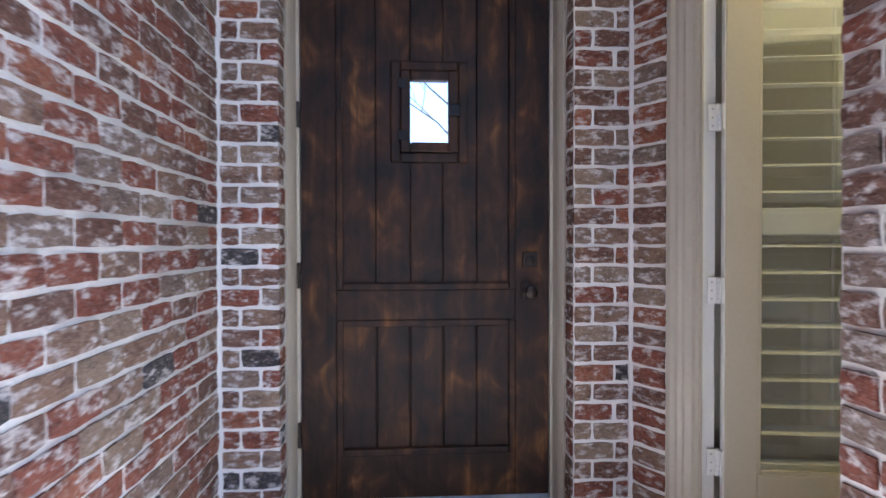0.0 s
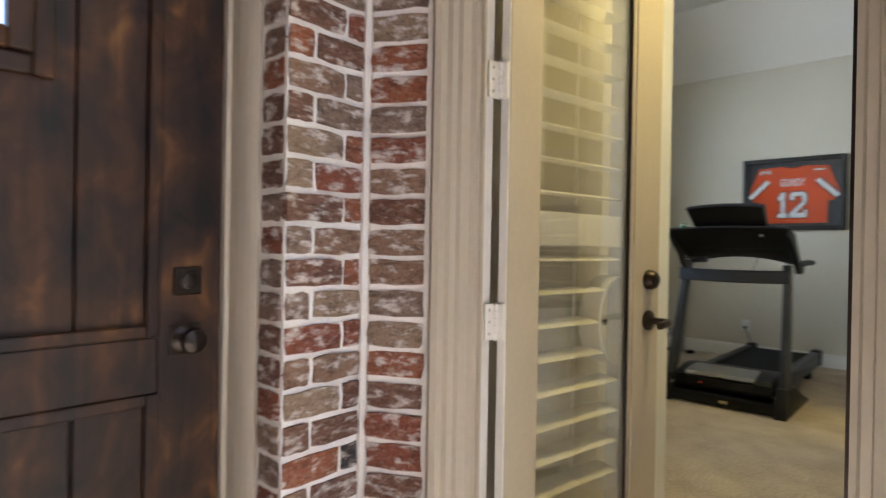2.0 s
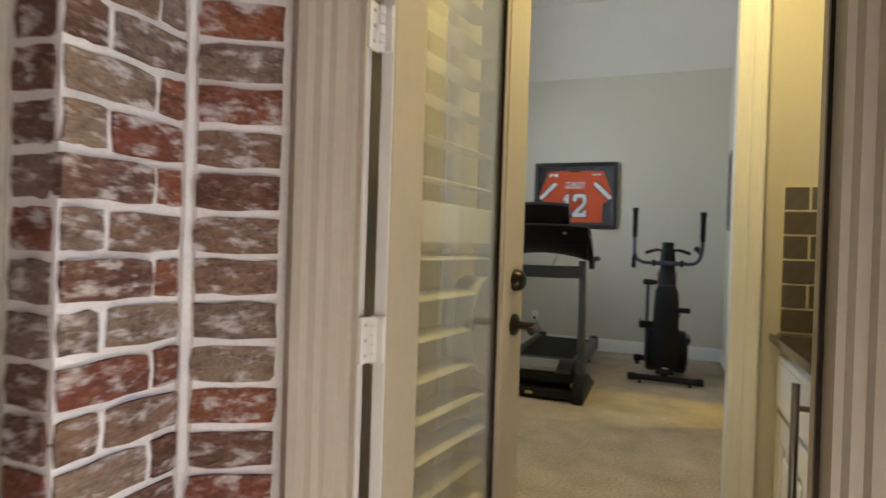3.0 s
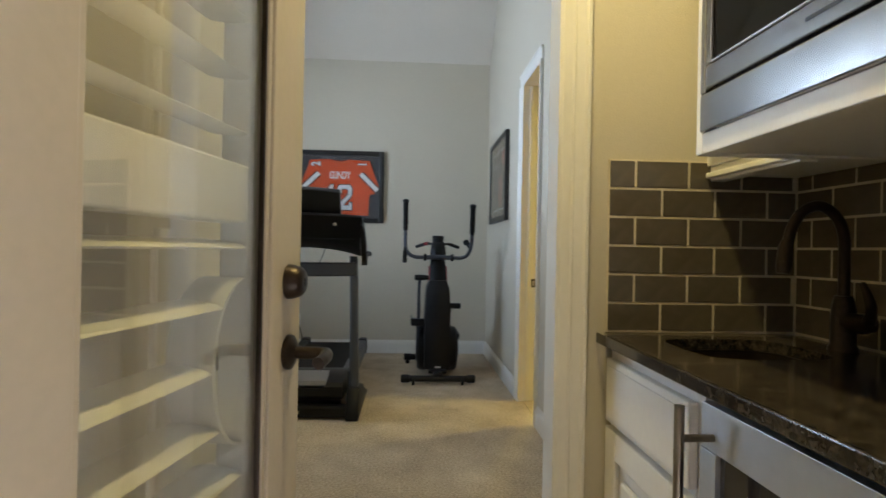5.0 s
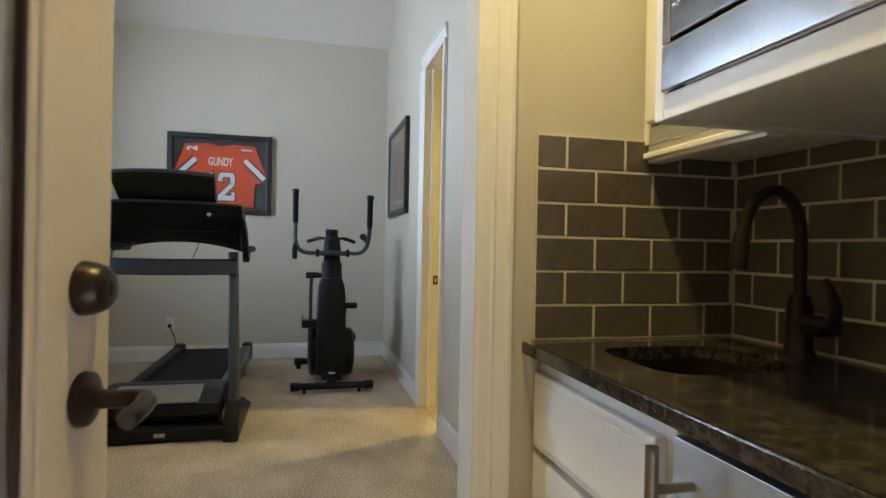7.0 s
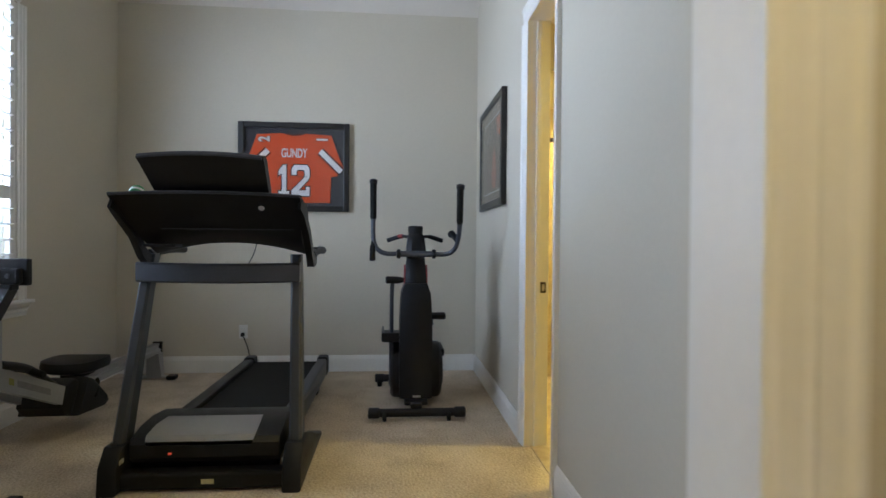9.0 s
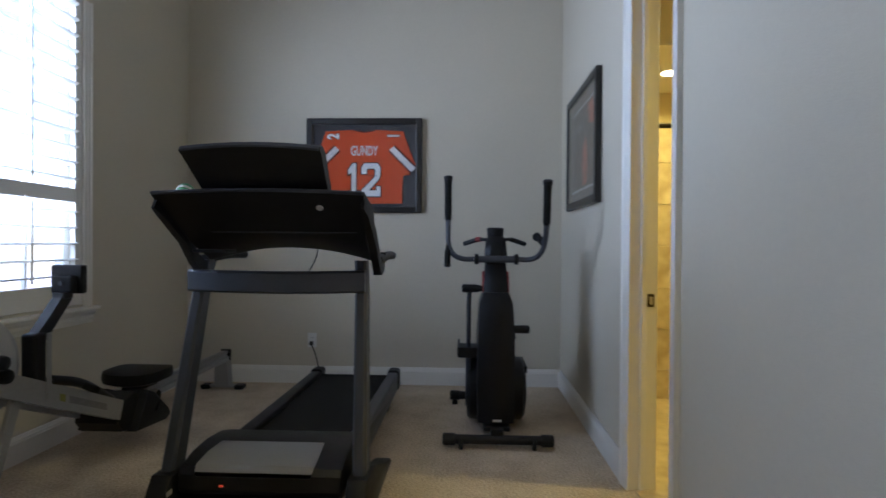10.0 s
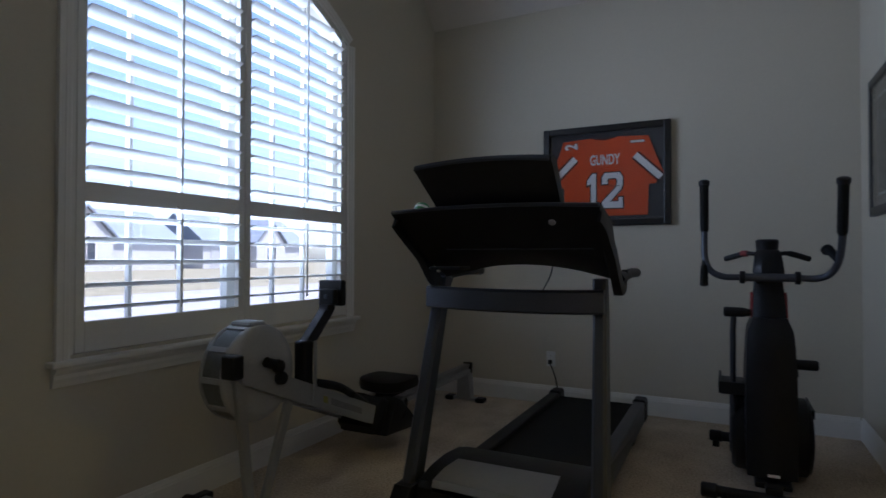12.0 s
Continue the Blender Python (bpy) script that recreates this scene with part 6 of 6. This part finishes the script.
def rower():
    yc = 3.69
    r = thing("rowing_machine", (5.9, yc, 0), "light grey rowing machine with a round flywheel cage", "rowing machine")
    # flywheel housing
    cx, cz = 4.885, 0.635
    fly = part("flywheel_housing", disc(bmesh.new(), (cx, yc - 0.07, cz), (0, 1, 0), [(-0.02, 0.06), (-0.016, 0.16), (0.0, 0.198), (0.012, 0.206), (0.02, 0.206)], 44), M_CAGE, r, "pale grey round cover", True)
    part("vent_band", disc(bmesh.new(), (cx, yc - 0.05, cz), (0, 1, 0), [(0, 0.198), (0.004, 0.200), (0.10, 0.200), (0.104, 0.196)], 44), M_BAND, fly, "perforated metal band", True)
    part("rear_cover", disc(bmesh.new(), (cx, yc + 0.054, cz), (0, 1, 0), [(0, 0.206), (0.012, 0.206), (0.03, 0.19), (0.04, 0.06)], 44), M_CAGE, fly, smooth=True)
    for k in range(10):
        a = 2 * math.pi * k / 10 + 0.3
        part("vent_rib", boxes((-0.012, 0.012, yc - 0.05, yc + 0.054, 0.198, 0.208), bevel=0.002), M_CAGE, fly).matrix_local = Matrix.Translation((cx - 5.9, 0, cz)) @ Matrix.Rotation(a, 4, "Y") @ Matrix.Translation((5.9, 0, 0))
    part("damper", boxes((cx - 0.05, cx + 0.04, yc - 0.06, yc + 0.06, cz + 0.19, cz + 0.22), bevel=0.012), M_CAGE, fly)
    # main beam slopes down to the footplates
    def beam(x, z, h, w):
        return [(x, yc - 0.10 - w, z - h), (x, yc - 0.10 + w, z - h), (x, yc - 0.10 + w, z + h), (x, yc - 0.10 - w, z + h)]
    bm = loft(bmesh.new(), [beam(4.735, 0.665, 0.046, 0.018), beam(4.995, 0.556, 0.050, 0.018), beam(5.395, 0.388, 0.052, 0.018), beam(5.700, 0.260, 0.052, 0.018)])
    bm_ = part("side_beam", bm, M_ALU, r, "light grey metal side beam")
    bm = loft(bmesh.new(), [[(p[0], p[1] + 0.20, p[2]) for p in g] for g in (beam(4.805, 0.636, 0.046, 0.014), beam(5.395, 0.388, 0.050, 0.014), beam(5.700, 0.260, 0.050, 0.014))])
    part("side_beam", bm, M_ALU, r)
    part("front_cap", boxes((4.678, 4.735, yc - 0.130, yc - 0.055, 0.642, 0.740), bevel=0.010), M_BLACK, bm_, "black plastic corner cap")
    for x, z in ((4.925, 0.662), (4.942, 0.608)):
        part("knob", disc(bmesh.new(), (x, yc - 0.118, z), (0, -1, 0), [(0, 0.028), (0.012, 0.030), (0.028, 0.026), (0.032, 0.015)], 16), M_BLACK, bm_, smooth=True)
    part("knob_plate", tube(bmesh.new(), [(4.862, yc - 0.122, 0.688), (4.925, yc - 0.122, 0.666)], 0.022, 12), M_BLACK, bm_, smooth=True)
    # plain marks in place of the maker's name
    for k, (a, b, m_) in enumerate(((5.245, 5.280, M_LIME), (5.305, 5.565, M_MARK))):
        za, zb = 0.452 - (a - 5.245) * 0.42, 0.452 - (b - 5.245) * 0.42
        bm = bmesh.new()
        prism(bm, [(a, za - 0.018), (b, zb - 0.018), (b, zb + 0.014), (a, za + 0.014)], "y", yc - 0.1192, yc - 0.1184)
        part("maker_mark", bm, m_, bm_)
    # legs
    for x0, z0, x1 in ((4.738, 0.630, 4.818), (5.040, 0.505, 4.868)):
        bm = bmesh.new()
        ya, yb = yc - 0.092, yc - 0.085
        loft(bm, [[(x0 - 0.026, ya - 0.012, z0), (x0 + 0.026, ya - 0.012, z0), (x0 + 0.026, ya + 0.012, z0), (x0 - 0.026, ya + 0.012, z0)], [(x1 - 0.020, yb - 0.014, 0.03), (x1 + 0.020, yb - 0.014, 0.03), (x1 + 0.020, yb + 0.014, 0.03), (x1 - 0.020, yb + 0.014, 0.03)]])
        bmesh.ops.bevel(bm, geom=bm.edges[:], offset=0.004, segments=2, affect="EDGES")
        part("front_leg", bm, M_ALU, r, smooth=40)
    ff = part("front_foot", boxes((4.795, 4.905, yc - 0.34, yc + 0.30, 0.018, 0.045), bevel=0.008), M_ALU, r)
    for y in (yc - 0.34, yc + 0.30):
        part("caster", disc(bmesh.new(), (4.825, y - 0.018, 0.035), (0, 1, 0), [(0, 0.03), (0.004, 0.035), (0.032, 0.035), (0.036, 0.03)], 18), M_BLACK, ff, smooth=True)
        part("foot_cap", boxes((4.835, 4.945, y - 0.03, y + 0.03, 0.0, 0.05), bevel=0.010), M_BLACK, ff)
    # rail, rear leg
    bm = bmesh.new()
    loft(bm, [[(x, yc - 0.03, z - 0.045), (x, yc + 0.03, z - 0.045), (x, yc + 0.03, z - 0.015), (x, yc + 0.012, z - 0.008), (x, yc + 0.022, z + 0.03), (x, yc - 0.022, z + 0.03), (x, yc - 0.012, z - 0.008), (x, yc - 0.03, z - 0.015)] for x, z in ((5.72, 0.255), (7.20, 0.255))])
    rail = part("seat_rail", bm, M_ALU, r, "grey aluminium seat rail")
    part("rail_end", boxes((7.195, 7.225, yc - 0.035, yc + 0.035, 0.20, 0.295), bevel=0.004), M_BLACK, rail)
    bm = bmesh.new()
    loft(bm, [[(7.11, yc - 0.045, 0.215), (7.20, yc - 0.045, 0.215), (7.20, yc + 0.045, 0.215), (7.11, yc + 0.045, 0.215)], [(7.135, yc - 0.06, 0.02), (7.195, yc - 0.06, 0.02), (7.195, yc + 0.06, 0.02), (7.135, yc + 0.06, 0.02)]])
    part("rear_leg", bm, M_ALU, r)
    rf = part("rear_foot", boxes((7.14, 7.19, yc - 0.13, yc + 0.13, 0.012, 0.032), bevel=0.005), M_ALU, r)
    for y in (yc - 0.13, yc + 0.13):
        part("foot_cap", boxes((7.125, 7.205, y - 0.035, y + 0.035, 0.0, 0.035), bevel=0.010), M_BLACK, rf)
    # footplates and their housing
    bm = bmesh.new()
    prism(bm, [(5.655, 0.205), (5.70, 0.150), (5.86, 0.120), (5.93, 0.135), (5.90, 0.27), (5.80, 0.335), (5.69, 0.31)], "y", yc - 0.120, yc + 0.115, 0.016)
    part("foot_housing", bm, M_BLACK, r, "black foot housing", smooth=30)
    for s in (-1, 1):
        bm = bmesh.new()
        prism(bm, [(5.750, 0.135), (6.04, 0.112), (6.09, 0.135), (6.06, 0.17), (5.920, 0.30), (5.850, 0.33), (5.810, 0.25)], "y", yc + s * 0.105 - 0.058, yc + s * 0.105 + 0.058, 0.010)
        p = part("footplate", bm, M_BLACK, r, smooth=30)
        part("strap", tube(bmesh.new(), curve([(5.910, yc + s * 0.105 - 0.06, 0.20), (6.00, yc + s * 0.105 - 0.03, 0.275), (6.00, yc + s * 0.105 + 0.03, 0.275), (5.910, yc + s * 0.105 + 0.06, 0.20)]), 0.012, 8, 0.3), M_RUBBER, p, smooth=True)
        part("buckle", boxes((5.940, 6.02, yc + s * 0.105 - 0.02, yc + s * 0.105 + 0.02, 0.278, 0.292), bevel=0.003), M_NICKEL, p, "metal strap buckle")
    # seat
    sr = bmesh.new()
    loft(sr, [[(6.03 + 0.155 * math.copysign(abs(math.cos(a)) ** 0.6, math.cos(a)) * k, yc + 0.165 * math.copysign(abs(math.sin(a)) ** 0.6, math.sin(a)) * k, z - 0.012 + 0.012 * abs(math.sin(a))) for a in (2 * math.pi * i / 28 for i in range(28))] for k, z in ((0.82, 0.335), (0.97, 0.346), (1.0, 0.372), (0.97, 0.402), (0.78, 0.408))])
    seat = part("seat", sr, M_BLACK, r, "black moulded seat", True)
    part("carriage", boxes((5.95, 6.15, yc - 0.05, yc + 0.05, 0.288, 0.336), bevel=0.006), M_BLACK, seat)
    # handle, chain guide and monitor
    part("chain_post", boxes((5.166, 5.190, yc - 0.125, yc - 0.118, 0.46, 0.738), bevel=0.002), M_ALU, r)
    hd = part("pull_handle", tube(bmesh.new(), curve([(5.370, yc - 0.20, 0.45), (5.390, yc - 0.08, 0.475), (5.390, yc + 0.08, 0.475), (5.370, yc + 0.20, 0.45)]), 0.016, 10), M_RUBBER, r, "black rubber pull handle", True)
    part("chain", tube(bmesh.new(), [(5.230, yc, 0.49), (5.390, yc, 0.475)], 0.006, 8), M_NICKEL, hd, smooth=True)
    part("hose_arm", tube(bmesh.new(), curve([(5.200, yc - 0.105, 0.535), (5.360, yc - 0.12, 0.485), (5.520, yc - 0.10, 0.405), (5.660, yc - 0.08, 0.325)]), 0.021, 12), M_BLACK, r, smooth=True)
    part("arm_bracket", boxes((5.110, 5.175, yc - 0.116, yc - 0.05, 0.50, 0.742), bevel=0.012), M_BLACK, r)
    arm = bmesh.new()
    loft(arm, [[(x - 0.03, y - 0.022, z), (x + 0.03, y - 0.022, z - 0.02), (x + 0.03, y + 0.022, z - 0.02), (x - 0.03, y + 0.022, z)] for x, y, z in ((5.140, yc - 0.082, 0.715), (5.172, yc - 0.08, 0.738), (5.375, yc - 0.03, 0.868), (5.385, yc - 0.03, 0.885))])
    ma = part("monitor_arm", arm, M_BLACK, r, "black monitor arm")
    part("collar", boxes((5.352, 5.412, yc - 0.06, yc, 0.860, 0.890), bevel=0.006), M_BLACK, ma)
    mo = part("monitor", boxes((5.417, 5.457, yc - 0.095, yc + 0.055, 0.880, 1.012), bevel=0.008), M_BLACK, r, "small black performance monitor")
    part("monitor_back", boxes((5.377, 5.418, yc - 0.075, yc + 0.02, 0.887, 0.967), bevel=0.010), M_BLACK, mo)
    part("wing_bolt", disc(bmesh.new(), (5.375, yc - 0.028, 0.930), (-1, 0, 0), [(0, 0.012), (0.008, 0.010)], 12), M_GREY, mo)


rower()

# ---- outside: houses over the street, bare trees ----


def house(x, y, w, d, wall_h, roof_h, gables):
    h = thing("house", (x, y, -0.16), "pale brick house with a grey gabled roof across the street", "house", "houses across the street")
    part("wall", boxes((x - w / 2, x + w / 2, y, y + d, -0.16, wall_h)), M_SIDING, h)
    bm = bmesh.new()
    prism(bm, [(y - 0.5, wall_h), (y + d + 0.5, wall_h), (y + d / 2, wall_h + roof_h)], "x", x - w / 2 - 0.4, x + w / 2 + 0.4)
    part("roof", bm, M_ROOF, h)
    for gx, gw, gh in gables:
        bm = bmesh.new()
        prism(bm, [(x + gx - gw / 2, -0.16), (x + gx + gw / 2, -0.16), (x + gx + gw / 2, wall_h), (x + gx, wall_h + gh), (x + gx - gw / 2, wall_h)], "y", y - 1.2, y + 1.5)
        g = part("gable", bm, M_SIDING, h)
        bm = bmesh.new()
        prism(bm, [(x + gx - gw / 2 - 0.4, wall_h - 0.25), (x + gx, wall_h + gh + 0.02), (x + gx + gw / 2 + 0.4, wall_h - 0.25), (x + gx + gw / 2 + 0.4, wall_h), (x + gx, wall_h + gh + 0.3), (x + gx - gw / 2 - 0.4, wall_h)], "y", y - 1.5, y + 4)
        part("gable_roof", bm, M_ROOF, g)
        wn_ = part("window", boxes((x + gx - 0.8, x + gx + 0.8, y - 1.24, y - 1.2, 0.8, 2.4)), M_PANE, h)
        part("window_frame", boxes((x + gx - 0.9, x + gx - 0.8, y - 1.28, y - 1.2, 0.7, 2.5), (x + gx + 0.8, x + gx + 0.9, y - 1.28, y - 1.2, 0.7, 2.5), (x + gx - 0.8, x + gx + 0.8, y - 1.28, y - 1.2, 0.7, 0.8), (x + gx - 0.8, x + gx + 0.8, y - 1.28, y - 1.2, 2.4, 2.5), (x + gx - 0.03, x + gx + 0.03, y - 1.27, y - 1.241, 0.8, 2.4)), M_TRIM, wn_)
    part("garage_door", boxes((x - w / 2 + 1.0, x - w / 2 + 5.5, y - 0.06, y - 0.002, -0.12, 2.2)), M_CAGE, h, "pale garage door")


house(-4.0, 52, 16, 9, 3.0, 3.2, ((-1.5, 5.5, 2.9), (4.5, 4.5, 2.4)))
house(16.0, 53, 17, 9, 3.0, 3.4, ((-3.0, 5.0, 2.8), (3.5, 5.0, 2.8)))
house(36.0, 54, 16, 9, 3.0, 3.0, ((-2.0, 5.0, 2.6),))
house(57.0, 55, 17, 9, 3.0, 3.3, ((1.0, 5.0, 2.7),))
house(-25.0, 53, 17, 9, 3.0, 3.2, ((2.0, 5.0, 2.6),))


def bare_tree(x, y, height, seed):
    rng = random.Random(seed)
    t = thing("bare_tree", (x, y, -0.16), "leafless winter tree with thin branches on the lawn", "tree", "bare winter trees")
    trunk = [(x, y, -0.16), (x + 0.05, y, height * 0.2), (x - 0.03, y + 0.04, height * 0.45), (x + 0.04, y, height)]
    part("trunk", tube(bmesh.new(), curve(trunk), [0.14 - 0.008 * i for i in range(16)], 8), M_BARK, t, smooth=True)
    bm = bmesh.new()
    def grow(p, d, length, r, depth):
        q = p + d * length
        mid = p.lerp(q, 0.5) + Vector((rng.uniform(-1, 1), rng.uniform(-1, 1), 0.4)) * length * 0.08
        tube(bm, [p, mid, q], [r, r * 0.8, r * 0.55], 5)
        if depth:
            for _ in range(3):
                nd = (d + Vector((rng.uniform(-0.9, 0.9), rng.uniform(-0.9, 0.9), rng.uniform(-0.1, 0.7)))).normalized()
                grow(mid.lerp(q, rng.random()), nd, length * rng.uniform(0.5, 0.75), r * 0.55, depth - 1)
    for k in range(9):
        a = rng.uniform(0, 6.28)
        grow(Vector((x, y, height * (0.3 + 0.07 * k))), Vector((math.cos(a), math.sin(a), 0.8)).normalized(), height * 0.26, 0.038, 3)
    part("crown", bm, M_BARK, t, "thin bare branches")


bare_tree(-0.4, 15.5, 6.5, 3)
bare_tree(2.3, 17.5, 7.0, 8)

# ---- bricks ----
MORTAR, COURSE, LONG = 0.0145, 0.079, 0.1945


def brick_mesh(rng, length=LONG):
    """One worn brick: a dimpled face with soft corners. Face towards -y, centred on x and z."""
    nx, nz = 5, 3
    h = (COURSE - MORTAR) / 2
    verts, faces = [], []
    for j in range(nz):
        for i in range(nx):
            edge = i in (0, nx - 1) or j in (0, nz - 1)
            corner = i in (0, nx - 1) and j in (0, nz - 1)
            x = (i / (nx - 1) - 0.5) * length + rng.uniform(-0.0035, 0.0035)
            z = (j / (nz - 1) * 2 - 1) * h + rng.uniform(-0.0028, 0.0028)
            if corner:
                x, z = x * (1 - rng.uniform(0.0, 0.025)), z * (1 - rng.uniform(0.0, 0.09))
            verts.append((x, (0.0016 if edge else 0.0) + (0.002 if corner else 0) + rng.uniform(-0.0014, 0.0014), z))
    for j in range(nz - 1):
        for i in range(nx - 1):
            a = j * nx + i
            faces.append((a, a + 1, a + nx + 1, a + nx))
    loop = list(range(nx)) + [nx * (j + 1) - 1 for j in range(1, nz)] + [nx * (nz - 1) + i for i in range(nx - 2, -1, -1)] + [nx * j for j in range(nz - 2, 0, -1)]
    back = len(verts)
    for k in loop:
        x, y, z = verts[k]
        verts.append((x * 1.0, 0.024, z))
    for k in range(len(loop)):
        m = (k + 1) % len(loop)
        faces.append((loop[m], loop[k], back + k, back + m))
    return verts, faces


RNG = random.Random(11)
KINDS = {}


def brick_kind(length):
    key = round(length, 2)
    if key not in KINDS:
        KINDS[key] = []
        for _ in range(6):
            v, f = brick_mesh(RNG, length)
            me = bpy.data.meshes.new("brick")
            me.from_pydata(v, [], f)
            me.materials.append(M_BRICK)
            KINDS[key].append(me)
    return RNG.choice(KINDS[key])


def lay(parent, start, along, out, lengths, z0, z1, near=None):
    """Courses of bricks on a face. start: the face's corner; along: unit way; out: the way it faces; lengths(course) -> brick lengths; near(x, y, z): which are single pieces."""
    u, n = Vector((*along, 0)).normalized(), Vector((*out, 0)).normalized()
    rest_v, rest_f = [], []
    course = int(round(z0 / COURSE))
    while (course + 1) * COURSE <= z1:
        z = (course + 0.5) * COURSE
        s = 0.0
        for w in lengths(course):
            size = w - MORTAR
            c = Vector((*start, z)) + u * (s + w / 2)
            s += w
            m = Matrix((( u.x, -n.x, 0, c.x), (u.y, -n.y, 0, c.y), (0, 0, 1, c.z + RNG.uniform(-0.0015, 0.0015)), (0, 0, 0, 1))) @ Matrix.Translation((0, RNG.uniform(-0.004, 0.003), 0)) @ Matrix.Rotation(RNG.uniform(-0.010, 0.010), 4, "Y")
            if near is None or near(c.x, c.y, c.z):
                o = new("brick", brick_kind(size))
                o.parent = parent
                o.matrix_local = m
            else:
                v, f = brick_mesh(RNG, size)
                k = len(rest_v)
                rest_v += [m @ Vector(q) for q in v]
                rest_f += [[k + i for i in q] for q in f]
        course += 1
    if rest_v:
        me = bpy.data.meshes.new("brickwork")
        me.from_pydata(rest_v, [], rest_f)
        me.materials.append(M_BRICK_FAR)
        o = new("brickwork", me)
        o.parent = parent
        tagged(o, kind="stuff")


FULL = LONG + MORTAR


def running(total):
    def f(course):
        out, s = [], 0.0
        first = FULL if course % 2 else FULL / 2
        while s < total - 0.03:
            w = min(first if not out else FULL, total - s)
            out.append(w)
            s += w
        return out
    return f


# left wall: from the pier's corner back along the porch
lay(porch_left, (LEFT_X, PIER_Y), (0, -1), (1, 0), running(5.6), 0, 5.20, lambda x, y, z: y > 1.05 and 0.05 < z < 2.35)
lay(porch_front, (LEFT_X + 0.004, PIER_Y), (1, 0), (0, -1), lambda c: (0.150, 0.080) if c % 2 else (0.075, 0.155), 0, 2.84)
lay(porch_front, (1.356, PIER_Y), (1, 0), (0, -1), lambda c: (0.172, 0.064) if c % 2 else (0.082, 0.154), 0, 2.84)
lay(porch_front, (1.356, PIER_Y + 0.012), (0, 1), (-1, 0), lambda c: (0.105,), 0, 2.84)
lay(porch_front, (0.200, PIER_Y + 0.012), (0, 1), (1, 0), lambda c: (0.105,), 0, 2.84)
lay(porch_jamb, (1.590, 2.519), (0.475, -0.88), (-0.88, -0.475), lambda c: (0.165,), 0, 2.84)
lay(porch_right, (RIGHT_X, 1.425), (0, -1), (-1, 0), running(0.735), 0, 2.84, lambda x, y, z: y > 0.45 and 0.05 < z < 2.35)
lay(porch_right, (RIGHT_X + 0.008, 1.434), (1, 0), (0, 1), lambda c: (0.075,), 0, 2.84)
